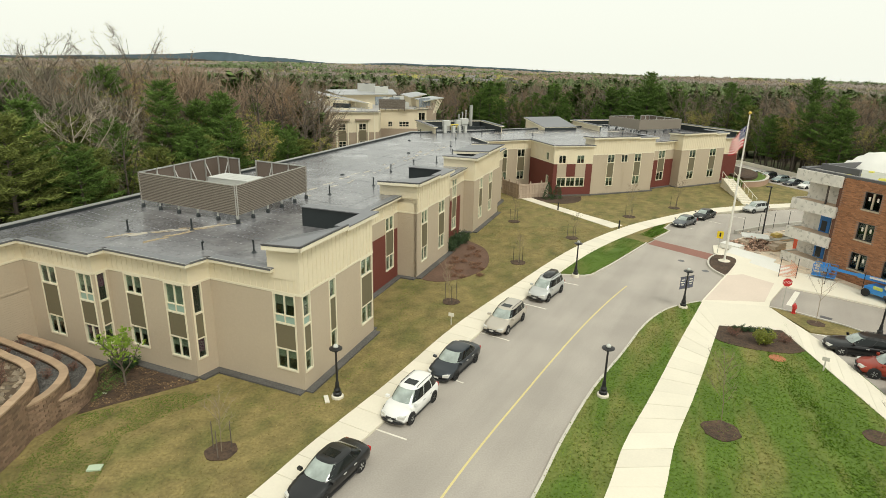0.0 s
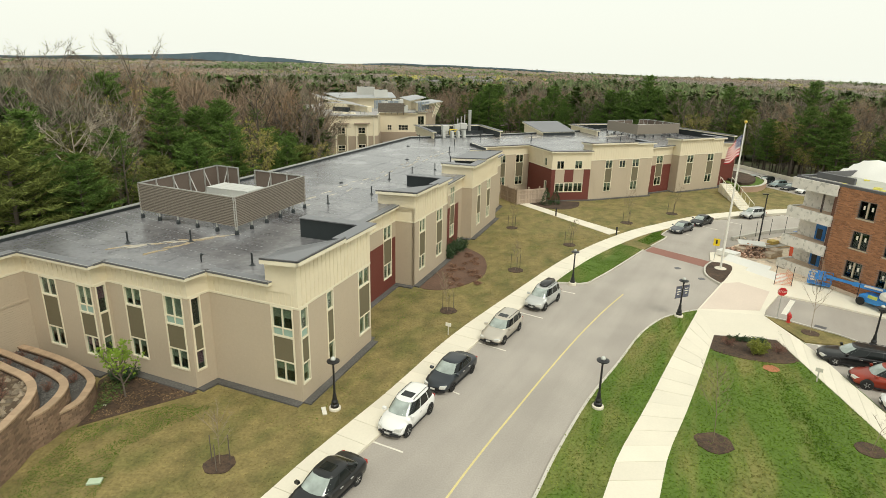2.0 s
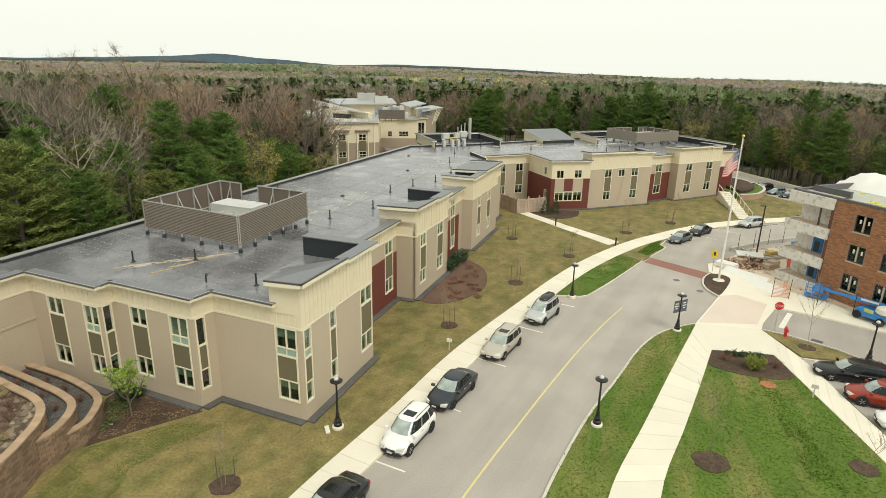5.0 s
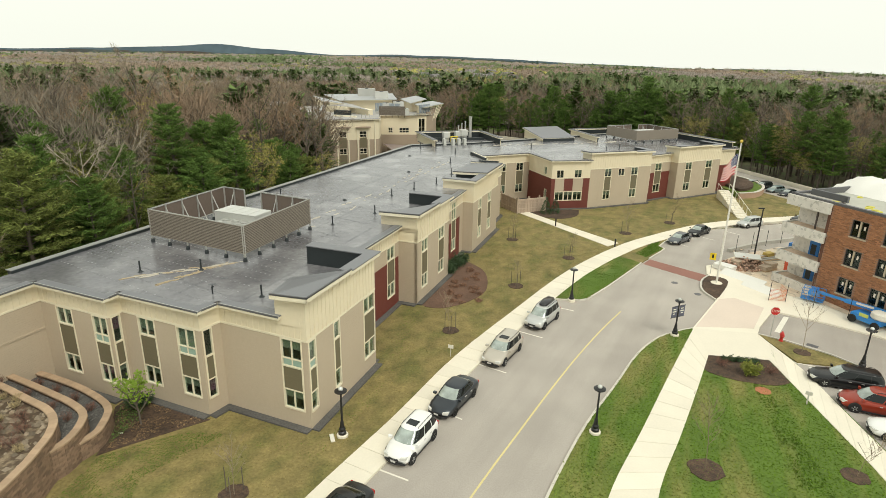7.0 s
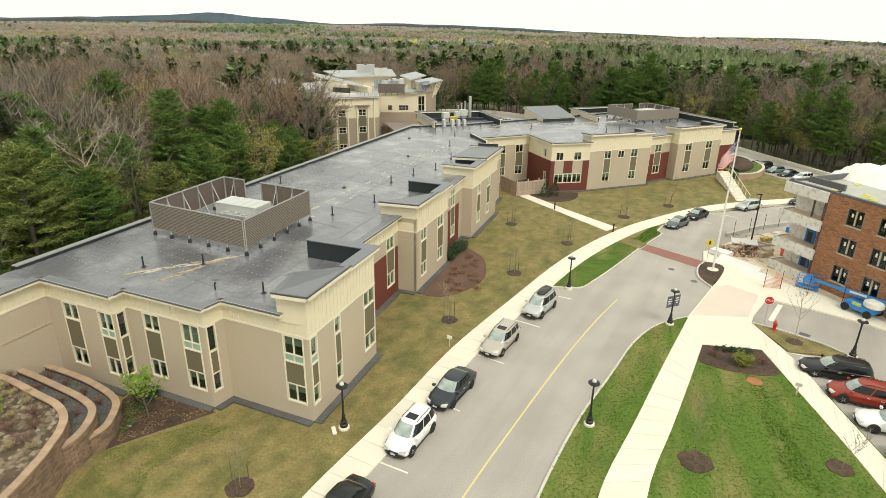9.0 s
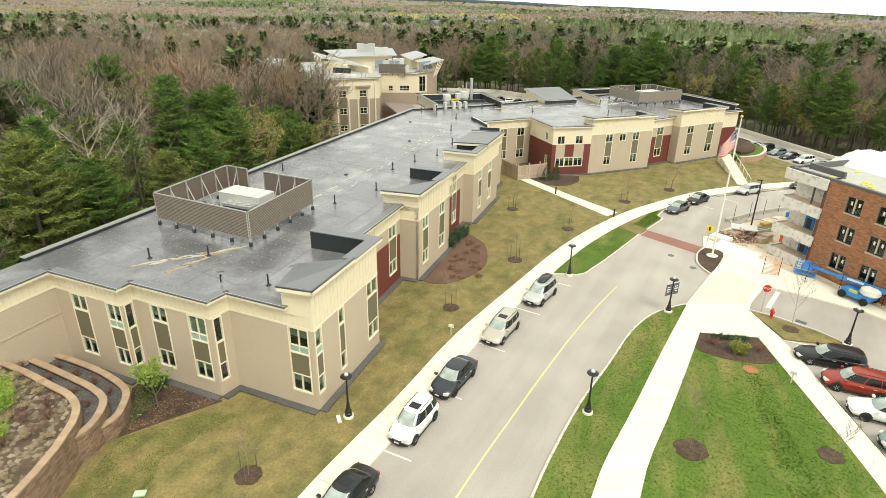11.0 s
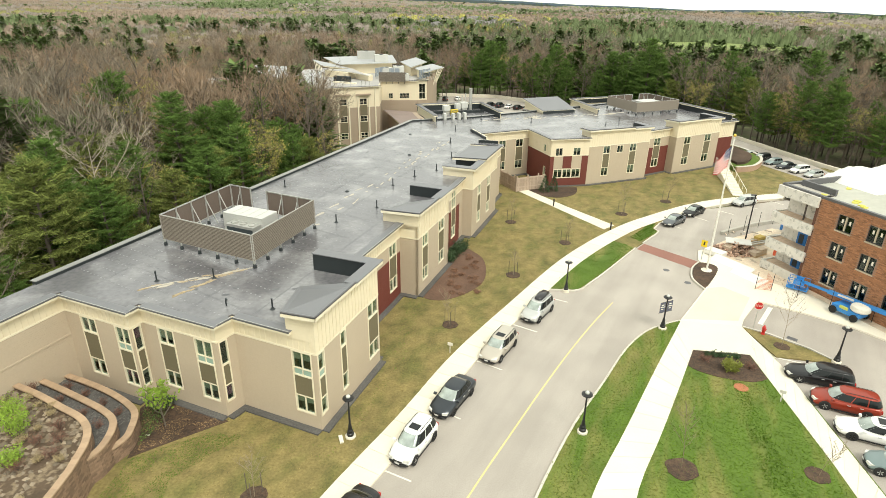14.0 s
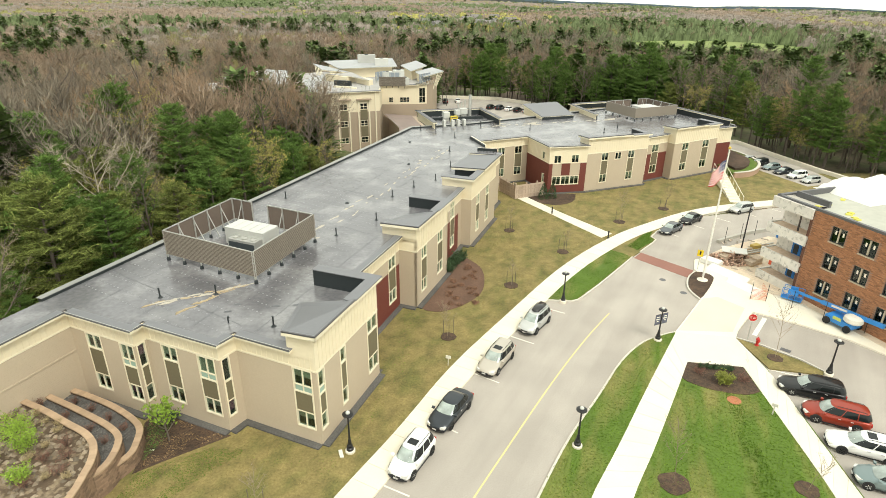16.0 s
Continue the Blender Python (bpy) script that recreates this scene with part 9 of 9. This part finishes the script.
def old_wall(p, q, z0, z1, cols, band=None, room=True):
    """A wall with windows; cols: (s0, s1, rows of sill and head)."""
    m = frame_at(p, q)
    w = part("wall", MB(), ob_tan, old)
    hs = []
    for s0, s1, rows in cols:
        for c, d in rows:
            f = MB()
            n = max(2, round((s1 - s0) / 0.85))
            pa, pb = along(p, q, s0, 0.03), along(p, q, s1, 0.03)
            cuts = [0.1 + (s1 - s0 - 0.16) * k / n for k in range(n + 1)]
            rail = c + (d - c) * 0.42
            wall_boxes(f, pa, pb, c, d, [(u0, u1 - 0.06, z0_, z1_) for u0, u1 in zip(cuts, cuts[1:]) for z0_, z1_ in ((c + 0.1, rail), (rail + 0.06, d - 0.1))], 0.18)
            wn_ = part("window", f, M["trim"], w)
            g = MB()
            obox(g, m, s0 + 0.1, s1 - 0.1, -0.12, -0.11, c + 0.1, d - 0.1)
            part("pane", g, glass2, wn_).visible_shadow = False
            hs.append((s0, s1, c, d))
    mb = MB()
    wall_boxes(mb, p, q, z0, z1 if band is None else band, hs)
    w.data = mb.mesh("wall", ob_tan)
    if band is not None:
        mb = MB()
        wall_boxes(mb, p, q, band, z1, hs, 0.23)
        part("upper_wall", mb, M["cream"], old)
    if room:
        # dark painted sheet in place of the shade inside
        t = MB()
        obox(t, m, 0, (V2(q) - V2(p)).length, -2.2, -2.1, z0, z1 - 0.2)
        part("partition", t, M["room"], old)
    return m


def roof_slab(pts, thick=0.22, material=None, label="pale upturned metal roof"):
    """A sloping roof over four corners with a cream fascia under its edge."""
    def slab(z0, z1, grow):
        c = sum((Vector(p) for p in pts), Vector()) / 4
        ring = [c + (Vector(p) - c) * grow for p in pts]
        s = MB()
        s.v = [(p.x, p.y, p.z + z0) for p in ring] + [(p.x, p.y, p.z + z1) for p in ring]
        s.f = [(3, 2, 1, 0), (4, 5, 6, 7), (0, 1, 5, 4), (1, 2, 6, 5), (2, 3, 7, 6), (3, 0, 4, 7)]
        return s
    r_ = part("wing_roof", slab(-0.08, 0.0, 1.0), material or metal_roof, old, label)
    part("fascia", slab(-thick, -0.084, 0.985), M["fascia"], r_)
    return r_


def upper(poly, z0, z1, material=None):
    """Walls of a storey set back on the roof."""
    return part("clerestory", MB().prism(poly, z0, z1), material or M["cream"], old)


ROWS3 = ((-4.3, -2.95), (-0.6, 0.75), (3.1, 4.5))
Q0, Q1, Q2, Q3 = Vector((-58, 115.9)), Vector((-26.9, 128.6)), Vector((-26.6, 128.0)), Vector((-16.4, 132.1))
old_wall(Q0, Q1, -6.5, 6.7, tuple((s, s + 2.8, ROWS3) for s in (2.0, 8.0, 14.0, 20.0)) + ((25.3, 27.1, ROWS3), (29.6, 32.4, ROWS3)))
mB = old_wall(Q2, Q3, -6.5, 7.0, ((2.0, 3.7, ROWS3), (6.5, 8.2, ROWS3)), 2.6)
mW = frame_at(Q0, Q1)
for mm, s0 in ((mB, 2.0), (mB, 6.5), (mW, 25.3)):
    for ds in (-0.5, 1.95):
        t = MB()
        obox(t, mm, s0 + ds, s0 + ds + 0.26, 0.0, 0.22, -6.5, 5.2)
        part("pilaster", t, M["trim"], old)
    t = MB()
    obox(t, mm, s0 - 0.8, s0 + 2.5, 0, 0.6, 5.2, 5.5)
    part("canopy", t, ob_tan, old)
    for za, zb in ((-2.9, -0.65), (0.8, 3.05)):
        t = MB()
        obox(t, mm, s0 + 0.05, s0 + 1.65, 0.0, 0.05, za, zb)
        part("spandrel", t, M["olive"], old)
t = MB()
obox(t, mB, 9.9, 10.15, 0.0, 0.2, -6.5, 6.8)
part("pilaster", t, M["trim"], old)
END = [Vector(p) for p in ((-17.0, 141.4), (-8.6, 142.5), (-6.4, 143.4), (-5.0, 145.0), (-4.3, 147.4), (-4.6, 160.0), (-20, 171), (-36, 164), (-58, 140))]
old_wall(Q3, END[0], -6.5, 7.0, (), 2.6, False)
old_wall(END[0], END[1], -6.5, 6.9, ((1.6, 2.7, ((2.8, 4.1),)), (4.2, 6.6, ((2.8, 4.1),))), 2.4)
old_wall(END[1], END[2], -6.5, 7.2, ((0.35, 2.05, ((2.6, 6.2),)),), 2.4)
old_wall(END[2], END[3], -6.5, 7.7, (), None, False)
old_wall(END[3], END[4], -6.5, 8.3, (), None, False)
for p, q in zip(END[4:], END[5:] + [Q0]):
    w = MB()
    wall_boxes(w, p, q, -6.5, 7.0, [])
    part("wall", w, ob_tan, old)
part("roof", MB().prism([tuple(p) for p in [Q0, Q1, Q2, Q3] + END], 6.75, 6.95), old_roof, old, "pale grey flat roof with standing water marks")
for p, q, z in ((Q0, Q1, 6.75), (Q2, Q3, 7.05), (END[0], END[1], 6.95), (END[1], END[2], 7.2)):
    t = MB()
    obox(t, frame_at(p, q), -0.3, (q - p).length + 0.3, -0.35, 0.5, z - 0.16, z)
    e = part("eave", t, M["fascia"], old)
    t = MB()
    obox(t, frame_at(p, q), -0.3, (q - p).length + 0.3, -0.4, 0.52, z, z + 0.05)
    part("drip_edge", t, M["edge"], e)
# upturned roofs and the set-back storey below them
roof_slab([(-9.8, 149.9, 9.0), (-7.0, 141.6, 8.9), (-2.4, 148.7, 9.4), (-5.7, 156.9, 9.3)])
upper([(-9.2, 149.5), (-6.9, 143.6), (-4.4, 147.6), (-6.4, 154.5)], 6.9, 8.75)
roof_slab([(-14.1, 158.9, 9.5), (-10.6, 148.4, 9.3), (-7.0, 156.6, 9.8), (-10.6, 167.8, 9.8)])
upper([(-13.2, 158.6), (-10.6, 150.6), (-8.2, 156.4), (-10.8, 165.0)], 6.9, 9.2)
roof_slab([(-34.7, 161.1, 10.1), (-28.8, 151.1, 9.4), (-14.6, 155.4, 9.6), (-17.2, 169.0, 10.2)])
upper([(-33.0, 159.6), (-28.2, 152.6), (-16.0, 156.4), (-17.8, 167.4)], 6.9, 9.25)
roof_slab([(-35.8, 153.3, 10.3), (-32.4, 148.3, 9.4), (-25.2, 150.2, 8.5), (-31.6, 155.0, 9.2)])
upper([(-31.5, 147.5), (-25.4, 142.6), (-23.6, 146.8), (-29.6, 151.0)], 6.9, 8.45)
roof_slab([(-30.9, 146.6, 8.6), (-24.3, 142.9, 8.6), (-19.5, 139.0, 8.3), (-25.2, 149.3, 8.7)], 0.2, old_roof)
upper([(-23.4, 143.9), (-19.8, 139.8), (-19.0, 141.4), (-22.4, 146.0)], 6.9, 8.2)
# solid black block stands in for the shade of a hollow
part("recess", MB().prism([(-27.9, 139.6), (-24.0, 138.4), (-23.7, 139.1), (-27.6, 140.3)], 6.9, 8.1), M["upstand"], old, "dark recess below the roof")
part("parapet", MB().prism([(-27.4, 136.5), (-22.0, 134.6), (-21.8, 135.0), (-27.2, 136.9)], 6.9, 7.3), M["fascia"], old)
roof_slab([(-36.3, 146.3, 7.4), (-34.3, 125.4, 7.0), (-29.1, 127.4, 7.1), (-31.6, 146.6, 8.6)])
roof_slab([(-55.8, 144.4, 8.2), (-50.4, 132.0, 7.5), (-42.5, 130.2, 7.0), (-45.5, 138.0, 7.4)])
roof_slab([(-50.9, 153.7, 8.8), (-44.5, 138.5, 7.6), (-38.6, 137.5, 7.3), (-42.0, 152.0, 8.6)])
upper([(-49.0, 151.0), (-44.8, 141.0), (-40.0, 141.0), (-42.6, 150.0)], 6.8, 7.6)
for k in range(5):
    part("bracket", MB().tube([(-34.2 + 0.55 * k, 150.4 - 0.9 * k, 6.9), (-35.0 + 0.6 * k, 152.2 - 0.95 * k, 9.9 - 0.18 * k)], 0.09, 5), M["trim"], old)
for k in range(4):
    part("bracket", MB().tube([(-5.0 + 0.2 * k, 145.2 + 1.0 * k, 5.6), (-3.9 + 0.35 * k, 146.2 + 1.0 * k, 9.0)], 0.1, 5), M["trim"], old)
lo2 = thing("louver_screen", "taupe equipment screen on the roof behind the trees", "equipment screen", at=pose(-13.9, 136.4, 6.95, 0, 0, 2))
spn = part("screen_panel", MB().box(-2.95, -0.05, 0.45, 2.95, 0.02, 2.5), M["louver_dark"], lo2)
for k in range(13):
    part("slat", MB().box(-3.0, -0.13, 0.46 + 0.157 * k, 3.0, -0.07, 0.55 + 0.157 * k), M["louver"], spn)
for x in (-2.8, -1.4, 0, 1.4, 2.8):
    part("leg", MB().box(x - 0.06, -0.06, 0, x + 0.06, 0.06, 0.45), M["upstand"], lo2)
frame_blue = mat("blue_grey_steel", (0.26, 0.3, 0.34), 0.5, 0.2, var=0.1)
for x, y, rz, n in ((-18.6, 144.4, 55, 4), (-15.2, 144.0, 5, 3), (-7.9, 141.6, 60, 5)):
    t = thing("screen_frame", "open steel back of an equipment screen on the roof", "equipment screen", "old roof screens", pose(x, y, 6.95, 0, 0, rz))
    for k in range(n):
        part("post", MB().box(k * 1.1 - 0.06, -0.05, 0, k * 1.1 + 0.06, 0.05, 2.5), M["galv"], t)
        part("brace", MB().tube([(k * 1.1, -1.2, 0.05), (k * 1.1, 0, 1.9)], 0.05, 4), M["galv"], t)
    part("panel", MB().box(-0.2, 0.05, 0.5, n * 1.1 - 0.9, 0.1, 2.5), frame_blue, t)
for x, y, w, h, col in ((-23.2, 160.6, 4.6, 4.9, "galv"), (-18.8, 157.0, 3.4, 4.4, "hvac"), (-16.4, 147.6, 2.4, 2.3, "hvac"), (-13.6, 148.4, 2.6, 2.6, "hvac"), (-11.6, 141.8, 2.0, 1.6, "hvac")):
    t = thing("rooftop_unit", "pale grey rooftop air handler on the older roof", "air conditioner", "old roof units", pose(x, y, 6.95, 0, 0, 12))
    part("body", MB().box(-w / 2, -0.9, 0.2, w / 2, 0.9, h), M[col], t)
    part("base_rail", MB().box(-w / 2 + 0.1, -0.8, 0, w / 2 - 0.1, 0.8, 0.2), M["galv"], t)
    part("fan_grille", MB().lathe([(0.5, 0), (0.5, 0.12), (0.42, 0.14)], 12, (0, 0, h)), M["upstand"], t)
for x, y in ((-24.2, 131.0), (-22.6, 131.6), (-20.4, 133.4), (-19.6, 133.7), (-18.8, 134.0)):
    t = thing("roof_vent", "small pipe vent on the older roof", "vent pipe", "old roof vents", pose(x, y, 6.95))
    part("pipe", MB().lathe([(0.08, 0), (0.08, 0.7), (0.14, 0.72), (0.14, 0.85)], 8), M["galv"], t)
# low link between the buildings
part("link_wall", MB().prism([(-15.4, 139.6), (-10.8, 125.8), (-8.8, 112.0), (-4.4, 112.0), (-5.4, 139.0)], -6.5, 0.1), ob_tan, old)
roof_slab([(-16.6, 140.8, 0.35), (-11.4, 125.0, 0.4), (-5.0, 112.0, 0.2), (-4.6, 139.5, -0.1)], 0.25, shingle, "brown-grey shingled link roof")
roof_slab([(-11.4, 125.0, 0.4), (-10.0, 108.0, 0.1), (-5.0, 104.0, 0.0), (-5.0, 112.0, 0.2)], 0.25, shingle, "brown-grey shingled link roof")

# lot behind the older building
setting("lot_north", MB().prism([(-9, 186), (-4, 196), (13, 194), (23, 186), (38, 164), (27, 158), (5, 160)], -8.5, -4.95), M["asphalt"], "pale asphalt lot behind the buildings", "road")
setting("lot_wall", MB().prism([(-6, 196.6), (13.4, 194.8), (23.6, 186.6), (38.6, 164.4), (39.0, 164.8), (24, 187.2), (13.6, 195.4), (-6, 197.2)], -8.5, -4.1), M["walk"], "low pale wall along the lot behind the buildings", "wall")
for k, (x, y, c) in enumerate(((-3.6, 187.2, BLACK), (0.3, 188.6, WHITE), (10.4, 178.6, BLACK), (13.0, 177.4, DARK), (15.6, 176.0, WHITE), (18.1, 174.4, BLACK), (20.6, 172.7, SILV2), (23.0, 171.0, BLACK), (25.4, 169.2, DARK), (27.8, 167.4, WHITE))):
    ob = car(("suv", "sedan", "wagon")[k % 3], c, "parked car in the lot behind the buildings")
    ob.matrix_basis = pose(x + 0.8, y, -4.95, 0, 0, 58 if k > 1 else 95) @ Matrix.Diagonal((0.88, 0.88, 0.88, 1))

# ---- slabs of the walks ----
slabs("sidewalk_west", WALK_L, offset(WALK_L, 2.0), "pale cream concrete sidewalk along the parked cars")
RW_L = catmull([(-1, 6), (3.3, 14.2), (7.4, 21.7), (9.3, 25.6), (12.1, 30.2), (16.1, 37.0), (20.75, 44.7)], 4)
RW_R = catmull([(2.2, 6), (6.0, 14.2), (10.0, 21.8), (11.9, 25.8), (14.3, 29.8), (17.4, 35.2), (20.2, 40.2)], 4)
slabs("sidewalk_east", RW_L, RW_R, "pale concrete walk with hairline cracks through the lawn")
setting("forecourt", MB().prism([(20.2, 40.15), (24.5, 39.6), (25.75, 44.05), (20.7, 44.8)], -0.5, ZW + 0.003), M["walk"], "pale concrete forecourt where the walks meet", "pavement")
DW_L = [Vector(p) for p in ((24.5, 39.7), (24.35, 34), (24.2, 28), (23.7, 20), (23.0, 8))]
DW_R = [Vector(p) for p in ((25.75, 44.0), (26.3, 38.4), (25.95, 32.0), (25.5, 20), (24.9, 8))]
slabs("sidewalk_lot", DW_L, DW_R, "pale concrete walk beside the parking lot")
slabs("garden_path", [Vector(p) for p in ((8.2, 84.5), (10.3, 80.6), (14.4, 74.0), (19.0, 66.6))], [Vector(p) for p in ((9.5, 85.2), (11.7, 81.3), (15.8, 74.8), (20.6, 68.0))], "pale concrete path from the sidewalk to the patio")

# ---- grass tufts on the lawns ----
def inside(px, py, poly):
    r = np.zeros(len(px), bool)
    n = len(poly)
    for i in range(n):
        x0, y0 = poly[i]
        x1, y1 = poly[(i + 1) % n]
        c = (y0 > py) != (y1 > py)
        with np.errstate(divide="ignore", invalid="ignore"):
            xi = (x1 - x0) * (py - y0) / (y1 - y0) + x0
        r ^= c & (px < xi)
    return r


def turf(name, n, box_, keep, drop, z, material, label, noise_lo=None, size=0.045):
    gr = np.random.default_rng(len(name) * 7 + n % 97)
    px, py = gr.uniform(box_[0], box_[2], n), gr.uniform(box_[1], box_[3], n)
    ok = inside(px, py, keep)
    for d in drop:
        ok &= ~inside(px, py, d)
    px, py = px[ok], py[ok]
    if noise_lo is not None:
        v = np.array([noise.noise((float(a) / 1.6, float(b) / 1.6, 4.2)) + 0.4 * gr.random() for a, b in zip(px, py)])
        px, py = px[v > noise_lo], py[v > noise_lo]
    k = len(px)
    c = np.stack([px, py, np.full(k, z)], axis=1)
    d = gr.normal(0, 1, (k, 2))
    d /= np.linalg.norm(d, axis=1, keepdims=True)
    s = size * gr.uniform(0.6, 1.6, (k, 1))
    a = c.copy()
    b = c.copy()
    t = c.copy()
    a[:, :2] -= d * s
    b[:, :2] += d * s
    t[:, :2] += gr.normal(0, size * 0.8, (k, 2))
    t[:, 2] += (size * gr.uniform(0.5, 1.5, k))
    ob = new(name, tri_mesh(name, np.stack([a, b, t], axis=1), material))
    return tagged(ob, label, "grass", "", "stuff")


straw = mat("straw_blade", (0.29, 0.235, 0.095), 0.9, var=0.15, island=0.4, spec=0.1)
green = mat("green_blade", (0.11, 0.18, 0.022), 0.9, var=0.15, island=0.4, spec=0.1, other=(0.25, 0.225, 0.075), other_at=(0.48, 0.74), other_scale=0.6, streak=(69, 4.5, 1.0))
walkp = [tuple(p) for p in offset(WALK_L, -0.05)] + [tuple(p) for p in offset(WALK_L, 2.05)][::-1]
keepw = [tuple(p) for p in WALK_L] + [(60, 96), (20, 100), (-6, 88), (-27, 34), (-32, 18), (-32, 5)]
house = [tuple(p) for p in deck]
terr = [tuple(p) for p in catmull(TIERS[0][2][:7] + TIERS[2][2][7:], 4)] + [(-32, 9), (-32, 30)]
bed1 = [(-13.9, 30.2), (-15.8, 28.9), (-17.6, 27.6), (-19.0, 26.6), (-21, 30), (-19.5, 33.5)]
bed3 = [tuple(p) for p in bedpts] + [(0.6, 57.5), (-2.7, 48.6)]
path_p = [(8.2, 84.5), (19.0, 66.6), (20.6, 68.0), (9.5, 85.2)]
dropw = [walkp, house, terr, bed1, bed3, path_p]
turf("grass", 110000, (-20, 15, 20, 66), keepw, dropw, ZL, mat("dry_blade", (0.235, 0.188, 0.07), 0.9, var=0.3, island=0.4, spec=0.1, other=(0.15, 0.14, 0.042), other_at=(0.44, 0.66), other_scale=0.6, streak=(66, 1.7, 1.0)), "short dry straw-coloured grass", None, 0.03)
turf("grass", 30000, (5, 60, 45, 96), keepw, dropw, ZL, straw, "short dry grass on the far lawn", None, 0.028)
keepe = [tuple(p) for p in KERB_E] + [(20.8, 44.6), (25.7, 44.2), (25.6, 20), (25.0, 7)]
walke = [tuple(p) for p in RW_L] + [tuple(p) for p in RW_R][::-1]
fore = [(20.2, 40.15), (24.5, 39.6), (27, 44.05), (20.7, 44.9)]
lotw = [(24.5, 39.7), (24.2, 28), (23.0, 8), (30, 8), (30, 44)]
bed2 = [(20.15, 40.2), (19.0, 38.0), (20.6, 36.6), (23.0, 36.0), (24.4, 36.4), (24.5, 39.6)]
drope = [walke, fore, lotw, bed2]
turf("grass", 80000, (2, 15, 26, 45), keepe, drope, ZL, green, "short mown green grass")
vg = [(9.75, 50.45), (13.2, 50.5), (21.2, 61.0), (20.6, 61.9), (19.3, 62.9), (14.4, 57.6)]
deep = mat("deep_green_blade", (0.08, 0.145, 0.016), 0.9, var=0.15, island=0.35, spec=0.1)
turf("grass", 40000, (9, 50, 22, 63), vg, [], ZL + 0.015, deep, "short green grass on the verge", -0.15, 0.028)
turf("grass", 30000, (-20, 18, 0, 62), [(-8.2, 28.4), (-6.8, 28.2), (-4.0, 36.2), (-3.6, 47.2), (-2.0, 47.0), (-2.9, 38.0), (-5.5, 29.2), (-7.0, 26.8), (-14.5, 29.2), (-18.6, 26.0), (-18.9, 24.5), (-13.5, 28.0)], dropw, ZL, green, "greener grass in the shade of the wall", 0.0, 0.03)

turf("grass", 26000, (15, 18, 24, 38), [(21.6, 36.2), (22.4, 35.8), (19.6, 18.0), (17.4, 18.0)], drope, ZL, deep, "darker green band in the mown lawn", -0.1)
turf("grass", 45000, (-19, 18, -9, 29), [(-18.7, 26.6), (-14.0, 29.6), (-12.6, 28.8), (-15.6, 25.0), (-14.6, 20.0), (-19.4, 18.5)], dropw, ZL, deep, "greener grass beside the terrace wall", -0.05, 0.026)
turf("grass", 14000, (2, 15, 21, 45), [(5.0, 22.4), (6.6, 22.4), (18.6, 42.6), (18.2, 43.6)], drope, ZL, deep, "darker green grass along the kerb", 0.0)
turf("grass", 9000, (21, 62.5, 26.5, 69.5), [(22.4, 63.0), (24.9, 65.6), (25.4, 66.4), (25.1, 67.3), (26.0, 69.0), (24.6, 68.1), (21.6, 64.2)], [], ZL + 0.015, deep, "short green grass on the corner verge")
